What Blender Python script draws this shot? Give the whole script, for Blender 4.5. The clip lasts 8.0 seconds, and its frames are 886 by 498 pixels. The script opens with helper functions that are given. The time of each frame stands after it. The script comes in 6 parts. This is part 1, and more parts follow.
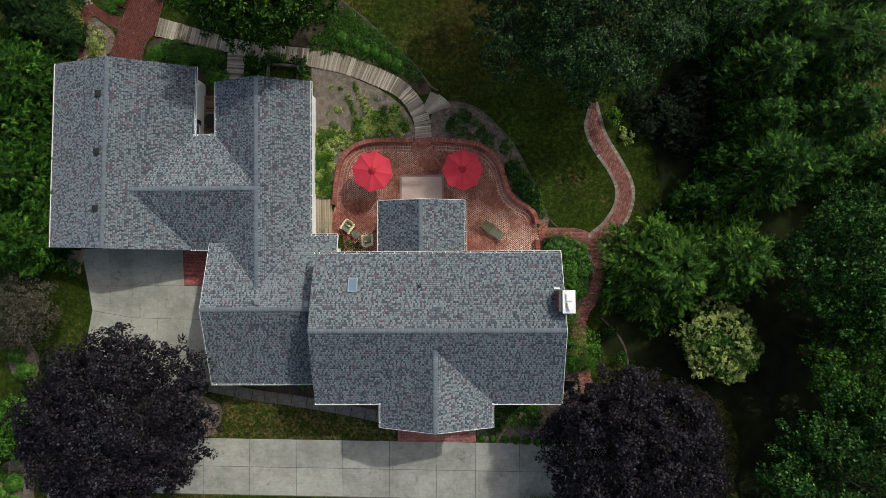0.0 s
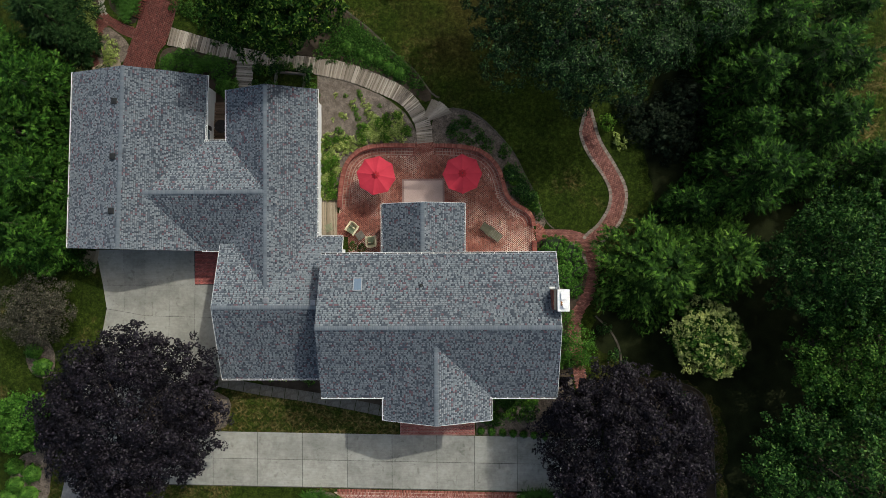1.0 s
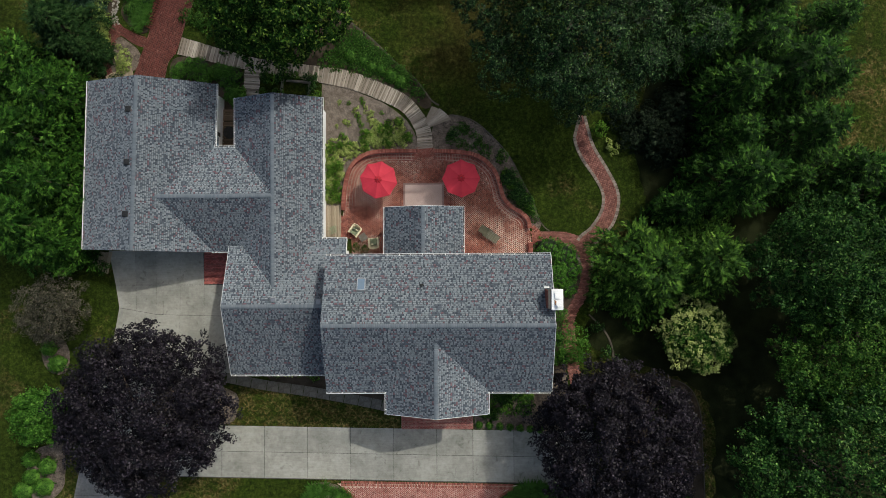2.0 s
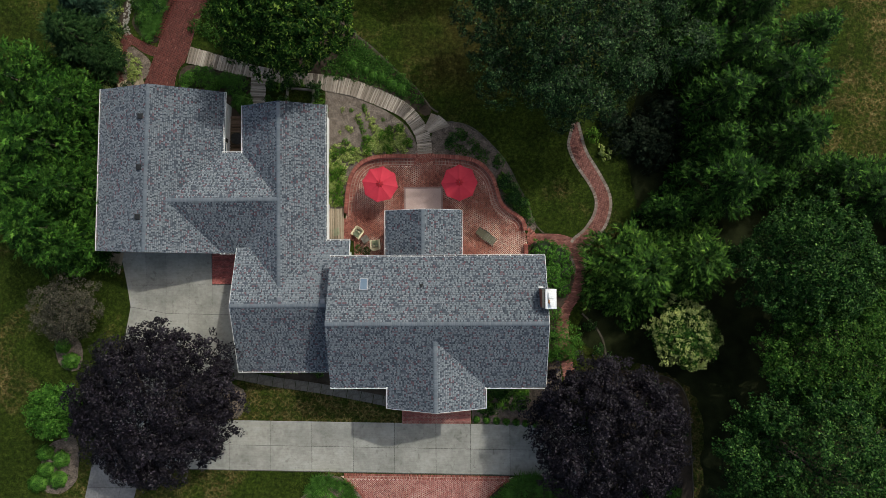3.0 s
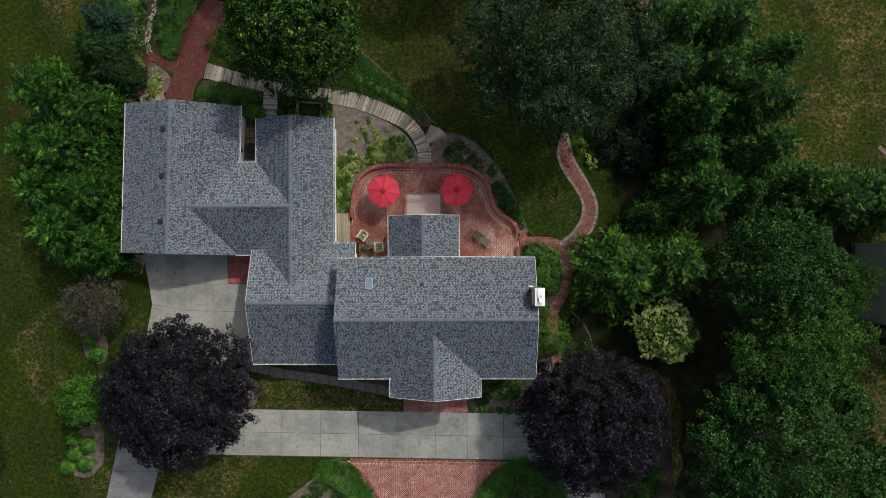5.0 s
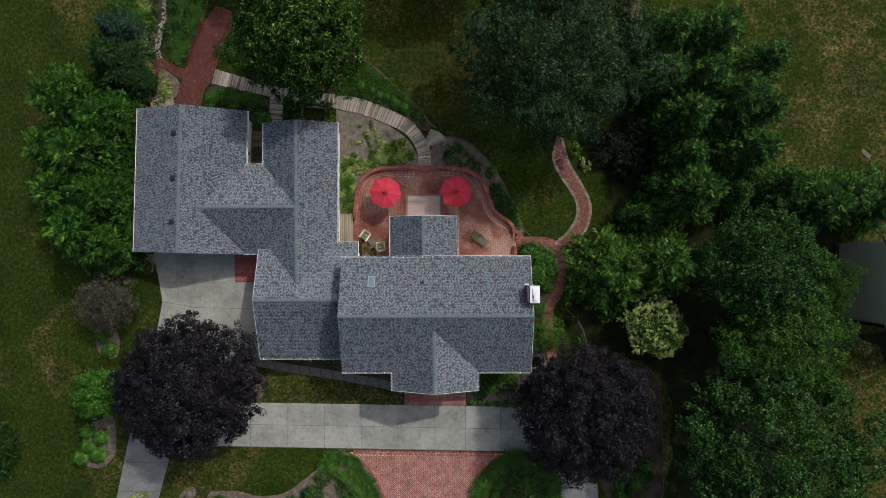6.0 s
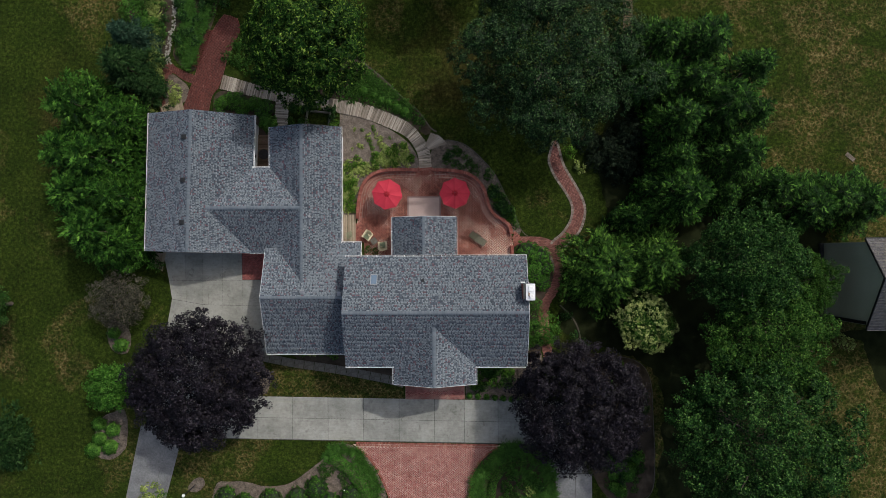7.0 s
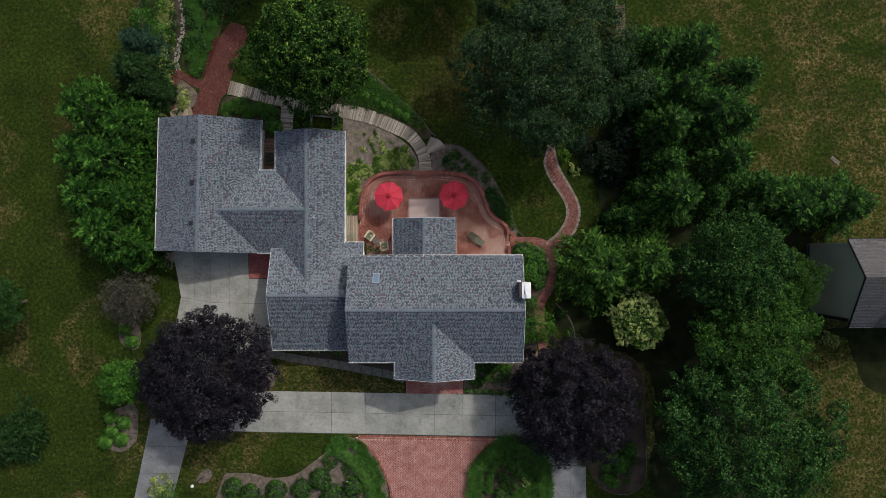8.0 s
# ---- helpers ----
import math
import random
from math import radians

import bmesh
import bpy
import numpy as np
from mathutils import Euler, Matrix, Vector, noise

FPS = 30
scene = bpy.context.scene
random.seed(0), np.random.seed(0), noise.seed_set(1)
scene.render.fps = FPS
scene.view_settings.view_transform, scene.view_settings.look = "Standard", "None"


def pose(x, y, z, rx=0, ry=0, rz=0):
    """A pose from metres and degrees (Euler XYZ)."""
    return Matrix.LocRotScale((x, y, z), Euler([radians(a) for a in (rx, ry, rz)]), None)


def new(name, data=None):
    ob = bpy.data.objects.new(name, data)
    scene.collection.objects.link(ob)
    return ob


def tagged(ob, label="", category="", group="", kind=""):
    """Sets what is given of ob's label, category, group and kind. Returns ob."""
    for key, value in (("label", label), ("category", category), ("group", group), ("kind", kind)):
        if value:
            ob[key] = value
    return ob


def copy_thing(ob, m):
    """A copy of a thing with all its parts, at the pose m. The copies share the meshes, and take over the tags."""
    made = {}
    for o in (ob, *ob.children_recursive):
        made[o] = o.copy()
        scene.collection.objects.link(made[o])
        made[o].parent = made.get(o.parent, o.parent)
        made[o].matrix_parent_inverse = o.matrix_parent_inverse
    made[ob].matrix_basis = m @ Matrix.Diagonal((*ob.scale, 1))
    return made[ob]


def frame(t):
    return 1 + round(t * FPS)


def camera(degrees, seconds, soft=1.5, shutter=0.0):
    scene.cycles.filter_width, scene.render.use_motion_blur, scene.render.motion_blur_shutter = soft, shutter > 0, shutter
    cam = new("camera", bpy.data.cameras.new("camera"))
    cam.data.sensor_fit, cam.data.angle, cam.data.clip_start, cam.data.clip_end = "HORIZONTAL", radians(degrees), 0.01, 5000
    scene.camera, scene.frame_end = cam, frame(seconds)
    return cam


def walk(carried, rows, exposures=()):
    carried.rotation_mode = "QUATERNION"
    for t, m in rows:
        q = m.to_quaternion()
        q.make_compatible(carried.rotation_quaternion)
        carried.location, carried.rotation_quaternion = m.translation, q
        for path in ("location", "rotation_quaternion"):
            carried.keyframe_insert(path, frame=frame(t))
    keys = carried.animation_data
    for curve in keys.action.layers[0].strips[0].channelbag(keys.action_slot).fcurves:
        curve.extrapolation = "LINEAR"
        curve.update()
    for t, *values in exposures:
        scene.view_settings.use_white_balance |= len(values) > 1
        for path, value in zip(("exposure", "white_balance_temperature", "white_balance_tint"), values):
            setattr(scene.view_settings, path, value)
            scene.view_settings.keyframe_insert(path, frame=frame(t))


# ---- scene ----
# Camera: rises straight up over the house, looking down. Rows: seconds, x, y, z, turn about x, y, z.
cam = camera(75.0, 8.0, soft=0.5)
ROWS = [
    (0.0, 0.000, -0.000, 43.006, 0.720, 1.268, -0.383),
    (0.5, 0.002, 0.010, 43.898, 0.724, 1.277, -0.355),
    (1.0, 0.004, 0.029, 44.783, 0.745, 1.284, -0.342),
    (1.5, 0.016, 0.063, 45.698, 0.753, 1.269, -0.351),
    (3.0, 0.102, 0.215, 48.521, 0.735, 1.159, -0.341),
    (3.5, 0.153, 0.303, 49.467, 0.707, 1.140, -0.319),
    (4.0, 0.216, 0.415, 50.454, 0.672, 1.133, -0.302),
    (4.5, 0.248, 0.469, 51.420, 0.622, 1.135, -0.330),
    (6.0, 0.373, 0.481, 54.421, 0.491, 1.137, -0.298),
    (6.5, 0.419, 0.473, 55.439, 0.460, 1.140, -0.274),
    (7.0, 0.456, 0.470, 56.461, 0.431, 1.139, -0.265),
    (7.5, 0.495, 0.497, 57.467, 0.408, 1.127, -0.246),
    (8.0, 0.525, 0.503, 58.520, 0.379, 1.115, -0.213),
]
walk(cam, [(t, pose(x, y, z, rx, ry, rz)) for t, x, y, z, rx, ry, rz in ROWS], exposures=[(0.0, 0.09, 6340, 4), (4.0, 0.0, 6250, 6), (8.0, -0.13, 6080, 9)])

# World: open sky, sun from the upper right of the plan.
SUN_ELEV = radians(47)
SUN_TO = Vector((0.69, 0.724, 0)).normalized() * math.cos(SUN_ELEV) + Vector((0, 0, math.sin(SUN_ELEV)))
world = bpy.data.worlds.new("sky")
scene.world = world
world.use_nodes = True
wn = world.node_tree.nodes
sky = wn.new("ShaderNodeTexSky")
sky.sky_type = "NISHITA"
sky.sun_disc = False
sky.dust_density, sky.air_density, sky.altitude = 7.0, 1.2, 200.0
sky.sun_elevation = SUN_ELEV
sky.sun_rotation = math.atan2(SUN_TO.x, SUN_TO.y)
world.node_tree.links.new(sky.outputs[0], wn["Background"].inputs[0])
wn["Background"].inputs[1].default_value = 0.128
sun = bpy.data.lights.new("sun", "SUN")
sun.energy, sun.angle, sun.color = 2.32, radians(0.6), (1.0, 0.96, 0.90)
sun_ob = new("sun", sun)
sun_ob.rotation_euler = SUN_TO.to_track_quat("Z", "Y").to_euler()


# ---- materials ----
def material(name, rough=0.8, metal=0.0, spec=0.3):
    m = bpy.data.materials.new(name)
    m.use_nodes = True
    b = m.node_tree.nodes["Principled BSDF"]
    b.inputs["Roughness"].default_value = rough
    b.inputs["Metallic"].default_value = metal
    b.inputs["Specular IOR Level"].default_value = spec
    return m, m.node_tree, b


def ramp(nt, fac, stops, interp="LINEAR"):
    r = nt.nodes.new("ShaderNodeValToRGB")
    r.color_ramp.interpolation = interp
    el = r.color_ramp.elements
    while len(el) < len(stops):
        el.new(0.5)
    for e, (p, c) in zip(el, stops):
        e.position, e.color = p, (*c, 1)
    nt.links.new(fac, r.inputs[0])
    return r.outputs[0]


def noise_tex(nt, scale, detail=4, rough=0.55, coord="Object", distort=0.0):
    tc = nt.nodes.new("ShaderNodeTexCoord")
    n = nt.nodes.new("ShaderNodeTexNoise")
    n.inputs["Scale"].default_value, n.inputs["Detail"].default_value = scale, detail
    n.inputs["Roughness"].default_value, n.inputs["Distortion"].default_value = rough, distort
    nt.links.new(tc.outputs[coord], n.inputs["Vector"])
    return n.outputs["Fac"]


def mix(nt, fac, a, b, mode="MIX"):
    n = nt.nodes.new("ShaderNodeMix")
    n.data_type, n.blend_type = "RGBA", mode
    for sock, v in ((n.inputs[0], fac), (n.inputs[6], a), (n.inputs[7], b)):
        if isinstance(v, bpy.types.NodeSocket):
            nt.links.new(v, sock)
        elif isinstance(v, tuple):
            sock.default_value = (*v, 1)
        else:
            sock.default_value = v
    return n.outputs[2]


def bump(nt, b, height, strength=0.3, dist=0.02):
    n = nt.nodes.new("ShaderNodeBump")
    n.inputs["Strength"].default_value, n.inputs["Distance"].default_value = strength, dist
    nt.links.new(height, n.inputs["Height"])
    nt.links.new(n.outputs[0], b.inputs["Normal"])


def island(nt):
    return nt.nodes.new("ShaderNodeNewGeometry").outputs["Random Per Island"]


def obj_random(nt):
    return nt.nodes.new("ShaderNodeObjectInfo").outputs["Random"]


def mottled(name, a, b, scale, rough=0.85, fine=40.0, relief=0.2, spec=0.3, metal=0.0, grain=0.35):
    """Two tones at a large scale, a grain at a fine one."""
    m, nt, bs = material(name, rough, metal, spec)
    c = ramp(nt, noise_tex(nt, scale, 5), ((0.3, a), (0.7, b)))
    g = noise_tex(nt, fine, 3)
    c = mix(nt, grain, c, ramp(nt, g, ((0.32, (0.5, 0.5, 0.5)), (0.68, (1.35, 1.35, 1.35)))), "MULTIPLY")
    nt.links.new(c, bs.inputs["Base Color"])
    if relief:
        bump(nt, bs, g, relief)
    return m


def pieces(name, stops, rough=0.85, stain=0.35, stain_scale=0.5, stain_tone=(0.5, 0.48, 0.46), spec=0.25, by_object=False, relief=0.15):
    """Each piece takes its own tone; slow stains run over all of them."""
    m, nt, bs = material(name, rough, 0, spec)
    c = ramp(nt, obj_random(nt) if by_object else island(nt), stops)
    s = ramp(nt, noise_tex(nt, stain_scale, 6, 0.6), ((0.35, stain_tone), (0.65, (1.05, 1.05, 1.05))))
    c = mix(nt, stain, c, s, "MULTIPLY")
    g = noise_tex(nt, 60, 2)
    c = mix(nt, 0.25, c, ramp(nt, g, ((0.3, (0.6, 0.6, 0.6)), (0.7, (1.3, 1.3, 1.3)))), "MULTIPLY")
    nt.links.new(c, bs.inputs["Base Color"])
    bump(nt, bs, g, relief, 0.01)
    return m


def foliage(name, stops, rough=0.6, through_light=0.25, spec=0.06, vary=0.45):
    """Leaves: a tone for each leaf, a slow change over the crown, some light through the blade."""
    m, nt, bs = material(name, rough, 0, spec)
    c = ramp(nt, island(nt), stops)
    s = ramp(nt, noise_tex(nt, 0.45, 3), ((0.3, (0.6, 0.65, 0.6)), (0.7, (1.2, 1.15, 1.1))))
    c = mix(nt, vary, c, s, "MULTIPLY")
    # clump-sized patches in the colour stand for lit tufts and shaded gaps
    c = mix(nt, 0.8, c, ramp(nt, noise_tex(nt, 2.3, 2), ((0.36, (0.5, 0.52, 0.5)), (0.62, (1.45, 1.4, 1.35)))), "MULTIPLY")
    nt.links.new(c, bs.inputs["Base Color"])
    t = nt.nodes.new("ShaderNodeBsdfTranslucent")
    nt.links.new(c, t.inputs[0])
    mx = nt.nodes.new("ShaderNodeMixShader")
    mx.inputs[0].default_value = through_light
    nt.links.new(bs.outputs[0], mx.inputs[1])
    nt.links.new(t.outputs[0], mx.inputs[2])
    nt.links.new(mx.outputs[0], nt.nodes["Material Output"].inputs[0])
    return m


def spot_mask(nt, x, y, rx, ry, soft=0.5):
    """1 within an oval of the plan, 0 outside, with a ragged soft edge."""
    tc = nt.nodes.new("ShaderNodeTexCoord")
    mp = nt.nodes.new("ShaderNodeMapping")
    mp.inputs["Location"].default_value = (-x / rx, -y / ry, 0)
    mp.inputs["Scale"].default_value = (1 / rx, 1 / ry, 0)
    nt.links.new(tc.outputs["Object"], mp.inputs[0])
    far = nt.nodes.new("ShaderNodeVectorMath")
    far.operation = "LENGTH"
    nt.links.new(mp.outputs[0], far.inputs[0])
    add = nt.nodes.new("ShaderNodeMath")
    nt.links.new(far.outputs["Value"], add.inputs[0])
    nt.links.new(noise_tex(nt, 0.35, 4, 0.6), add.inputs[1])
    return ramp(nt, add.outputs[0], ((0.6, (1, 1, 1)), (0.6 + soft, (0, 0, 0))))


def lawn_material(name="lawn", drier=0.0):
    m, nt, bs = material(name, 0.95, 0, 0.05)
    big = noise_tex(nt, 0.13, 6, 0.62, distort=0.6)
    tuft = noise_tex(nt, 2.9, 8, 0.78)
    green = ramp(nt, tuft, ((0.30, (0.0040, 0.0066, 0.0011)), (0.45, (0.0140, 0.0235, 0.0035)), (0.57, (0.0270, 0.0430, 0.0062)), (0.72, (0.060, 0.085, 0.0155))))
    dry = ramp(nt, tuft, ((0.30, (0.020, 0.0155, 0.0045)), (0.5, (0.082, 0.062, 0.023)), (0.7, (0.25, 0.20, 0.10))))
    # more dry grass towards the open east side
    tc = nt.nodes.new("ShaderNodeTexCoord")
    xyz = nt.nodes.new("ShaderNodeSeparateXYZ")
    nt.links.new(tc.outputs["Object"], xyz.inputs[0])
    lean = nt.nodes.new("ShaderNodeMapRange")
    lean.inputs["From Min"].default_value, lean.inputs["From Max"].default_value = 10.0, 35.0
    lean.inputs["To Min"].default_value, lean.inputs["To Max"].default_value = drier - 0.03, drier + 0.11
    nt.links.new(xyz.outputs["X"], lean.inputs["Value"])
    add = nt.nodes.new("ShaderNodeMath")
    nt.links.new(big, add.inputs[0])
    nt.links.new(lean.outputs[0], add.inputs[1])
    where = ramp(nt, add.outputs[0], ((0.49, (0.05, 0.05, 0.05)), (0.60, (1, 1, 1))))
    # the dry grass runs as a ragged net between greener tufts
    warp = nt.nodes.new("ShaderNodeTexNoise")
    warp.inputs["Scale"].default_value, warp.inputs["Detail"].default_value = 1.6, 5
    nt.links.new(tc.outputs["Object"], warp.inputs["Vector"])
    bend = nt.nodes.new("ShaderNodeMixRGB")
    bend.blend_type = "LINEAR_LIGHT"
    bend.inputs[0].default_value = 0.28
    nt.links.new(tc.outputs["Object"], bend.inputs[1])
    nt.links.new(warp.outputs["Color"], bend.inputs[2])
    net = nt.nodes.new("ShaderNodeTexVoronoi")
    net.feature = "DISTANCE_TO_EDGE"
    net.inputs["Scale"].default_value = 2.5
    nt.links.new(bend.outputs[0], net.inputs["Vector"])
    lines = ramp(nt, net.outputs["Distance"], ((0.02, (0.95, 0.95, 0.95)), (0.13, (0.5, 0.5, 0.5)), (0.26, (0.1, 0.1, 0.1))))
    lines = mix(nt, 1.0, lines, ramp(nt, noise_tex(nt, 0.9, 6, 0.7), ((0.40, (0.1, 0.1, 0.1)), (0.56, (1, 1, 1)))), "MULTIPLY")
    k = mix(nt, 1.0, where, lines, "MULTIPLY")
    c = mix(nt, k, green, dry)
    # brownish grass; north of the patio its tone also carries the tree shade
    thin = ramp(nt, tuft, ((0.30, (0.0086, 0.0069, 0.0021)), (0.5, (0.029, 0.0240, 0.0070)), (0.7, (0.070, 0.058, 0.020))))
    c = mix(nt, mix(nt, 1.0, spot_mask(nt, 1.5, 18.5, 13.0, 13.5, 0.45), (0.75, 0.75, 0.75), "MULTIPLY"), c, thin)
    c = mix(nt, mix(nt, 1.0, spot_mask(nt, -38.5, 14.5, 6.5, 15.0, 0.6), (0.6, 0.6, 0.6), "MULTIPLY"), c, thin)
    c = mix(nt, 0.7, c, ramp(nt, noise_tex(nt, 0.33, 4, 0.6), ((0.35, (0.6, 0.64, 0.58)), (0.65, (1.25, 1.2, 1.1)))), "MULTIPLY")
    c = mix(nt, 0.6, c, ramp(nt, noise_tex(nt, 13, 3, 0.7), ((0.33, (0.5, 0.52, 0.5)), (0.66, (1.5, 1.48, 1.45)))), "MULTIPLY")
    nt.links.new(c, bs.inputs["Base Color"])
    bump(nt, bs, tuft, 0.9, 0.08)
    return m


def concrete_material():
    m, nt, bs = material("concrete", 0.9, 0, 0.2)
    c = ramp(nt, noise_tex(nt, 0.5, 7, 0.65), ((0.3, (0.190, 0.188, 0.163)), (0.55, (0.282, 0.279, 0.246)), (0.8, (0.344, 0.340, 0.302))))
    c = mix(nt, 0.5, c, ramp(nt, noise_tex(nt, 3.0, 6, 0.7), ((0.35, (0.72, 0.71, 0.69)), (0.6, (1.08, 1.08, 1.08)))), "MULTIPLY")
    c = mix(nt, 0.5, c, ramp(nt, obj_random(nt), ((0.0, (0.82, 0.82, 0.82)), (1.0, (1.12, 1.11, 1.1)))), "MULTIPLY")
    streak = nt.nodes.new("ShaderNodeTexNoise")
    streak.inputs["Scale"].default_value, streak.inputs["Detail"].default_value = 1.0, 6
    squash = nt.nodes.new("ShaderNodeMapping")
    squash.inputs["Scale"].default_value = (1.1, 9.0, 1.0)
    place = nt.nodes.new("ShaderNodeTexCoord")
    nt.links.new(place.outputs["Object"], squash.inputs[0])
    nt.links.new(squash.outputs[0], streak.inputs["Vector"])
    c = mix(nt, 0.22, c, ramp(nt, streak.outputs["Fac"], ((0.36, (0.74, 0.74, 0.74)), (0.64, (1.16, 1.16, 1.15)))), "MULTIPLY")
    # sparse dark blots
    c = mix(nt, 0.6, c, ramp(nt, noise_tex(nt, 1.7, 2, 0.4, distort=1.0), ((0.26, (0.55, 0.54, 0.52)), (0.36, (1, 1, 1)))), "MULTIPLY")
    nt.links.new(c, bs.inputs["Base Color"])
    bump(nt, bs, noise_tex(nt, 45, 3), 0.2, 0.01)
    return m


# Concrete of the two lanes, in a darker tone.
DARK_CONCRETE = mottled("dark_concrete", (0.13, 0.13, 0.128), (0.205, 0.203, 0.198), 0.7, 0.9, 6, 0.2, 0.1)
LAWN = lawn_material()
LAWN_DRY = lawn_material("dry_lawn", 0.2)
CONCRETE = concrete_material()
JOINT = mottled("joint_filler", (0.05, 0.048, 0.042), (0.09, 0.085, 0.075), 3)
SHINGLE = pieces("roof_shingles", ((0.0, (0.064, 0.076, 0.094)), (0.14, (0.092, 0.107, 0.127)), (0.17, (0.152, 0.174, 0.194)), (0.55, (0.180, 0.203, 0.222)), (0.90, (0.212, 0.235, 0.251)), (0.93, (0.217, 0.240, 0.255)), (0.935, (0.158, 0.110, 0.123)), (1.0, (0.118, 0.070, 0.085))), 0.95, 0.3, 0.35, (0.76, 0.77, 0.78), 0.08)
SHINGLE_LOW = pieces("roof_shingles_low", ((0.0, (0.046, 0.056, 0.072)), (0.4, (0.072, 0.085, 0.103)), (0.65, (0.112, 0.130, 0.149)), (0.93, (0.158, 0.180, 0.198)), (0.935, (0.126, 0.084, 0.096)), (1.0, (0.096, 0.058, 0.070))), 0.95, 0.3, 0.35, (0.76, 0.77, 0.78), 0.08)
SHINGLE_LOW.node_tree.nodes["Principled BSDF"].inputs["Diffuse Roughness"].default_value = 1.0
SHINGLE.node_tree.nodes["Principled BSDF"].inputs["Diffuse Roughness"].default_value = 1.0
RIDGE = pieces("ridge_shingles", ((0.0, (0.158, 0.180, 0.196)), (1.0, (0.205, 0.230, 0.245))), 0.95, 0.2, 0.5, (0.7, 0.7, 0.72), 0.15)
UNDERLAY = mottled("roof_underlay", (0.050, 0.059, 0.069), (0.075, 0.086, 0.098), 6, 0.95, 14, 0.3, 0.08)
WHITE = mottled("white_trim", (0.70, 0.70, 0.68), (0.80, 0.80, 0.79), 1.2, 0.45, 30, 0.05)
GUTTER_IN = mottled("dark_gutter_floor", (0.05, 0.05, 0.05), (0.16, 0.16, 0.155), 4)
SIDING = mottled("white_siding", (0.72, 0.73, 0.74), (0.80, 0.81, 0.82), 0.6, 0.6, 25, 0.05)
BRICK = pieces("patio_brick", ((0.0, (0.13, 0.040, 0.028)), (0.4, (0.21, 0.066, 0.046)), (0.75, (0.27, 0.090, 0.062)), (1.0, (0.33, 0.125, 0.09))), 0.9, 0.5, 0.35, (0.55, 0.5, 0.48))
BRICK_WALK = pieces("walk_brick", ((0.0, (0.15, 0.058, 0.047)), (0.5, (0.225, 0.092, 0.074)), (1.0, (0.31, 0.145, 0.118))), 0.9, 0.5, 0.6, (0.6, 0.55, 0.5))
# Darker brick for the north walk; part of its shade is in the colour.
BRICK_NORTH_SHADED = pieces("north_walk_brick_shaded", ((0.0, (0.070, 0.020, 0.016)), (0.5, (0.102, 0.029, 0.022)), (0.97, (0.130, 0.040, 0.031)), (1.0, (0.20, 0.09, 0.07))), 0.9, 0.5, 0.6, (0.6, 0.55, 0.5))
BRICK_DRIVE = pieces("drive_brick", ((0.0, (0.195, 0.058, 0.050)), (0.5, (0.28, 0.092, 0.078)), (1.0, (0.35, 0.132, 0.112))), 0.9, 0.45, 0.3, (0.66, 0.6, 0.58))
BRICK_RED = pieces("entry_brick", ((0.0, (0.28, 0.072, 0.060)), (0.5, (0.38, 0.105, 0.087)), (1.0, (0.47, 0.15, 0.122))), 0.85, 0.3, 0.6)
BRICK_WALL = pieces("wall_brick", ((0.0, (0.17, 0.055, 0.040)), (0.5, (0.25, 0.085, 0.062)), (1.0, (0.34, 0.14, 0.105))), 0.9, 0.4, 0.8, by_object=True)


def sand_material():
    """Joint sand, bleached towards the sunny east side and in blotches."""
    m, nt, bs = material("joint_sand", 0.95, 0, 0.1)
    tc = nt.nodes.new("ShaderNodeTexCoord")
    xyz = nt.nodes.new("ShaderNodeSeparateXYZ")
    nt.links.new(tc.outputs["Object"], xyz.inputs[0])
    lean = nt.nodes.new("ShaderNodeMapRange")
    lean.inputs["From Min"].default_value, lean.inputs["From Max"].default_value = 0.0, 6.0
    lean.inputs["To Min"].default_value, lean.inputs["To Max"].default_value = 0.0, 0.13
    nt.links.new(xyz.outputs["X"], lean.inputs["Value"])
    add = nt.nodes.new("ShaderNodeMath")
    nt.links.new(noise_tex(nt, 0.33, 5, 0.6), add.inputs[0])
    nt.links.new(lean.outputs[0], add.inputs[1])
    c = ramp(nt, add.outputs[0], ((0.38, (0.11, 0.05, 0.038)), (0.5, (0.24, 0.145, 0.11)), (0.64, (0.70, 0.58, 0.47))))
    nt.links.new(c, bs.inputs["Base Color"])
    bump(nt, bs, noise_tex(nt, 80, 2), 0.2, 0.01)
    return m


SAND = sand_material()
SAND_PALE = mottled("pale_mortar", (0.13, 0.065, 0.05), (0.50, 0.38, 0.30), 0.45, 0.95)
SAND_DARK = mottled("dark_joint_sand", (0.09, 0.045, 0.034), (0.16, 0.09, 0.07), 1.5, 0.95)
STONE_EDGE = pieces("edge_stone", ((0.0, (0.16, 0.13, 0.105)), (1.0, (0.30, 0.255, 0.21))), 0.95, 0.4, 1.2, by_object=True)
DRIVE_SAND = mottled("drive_joint_sand", (0.28, 0.17, 0.13), (0.62, 0.48, 0.40), 1.3, 0.95, 9, 0.2, 0.1)
ROCK = mottled("field_stone", (0.15, 0.138, 0.112), (0.32, 0.30, 0.26), 1.5, 0.95, 12, 0.5)


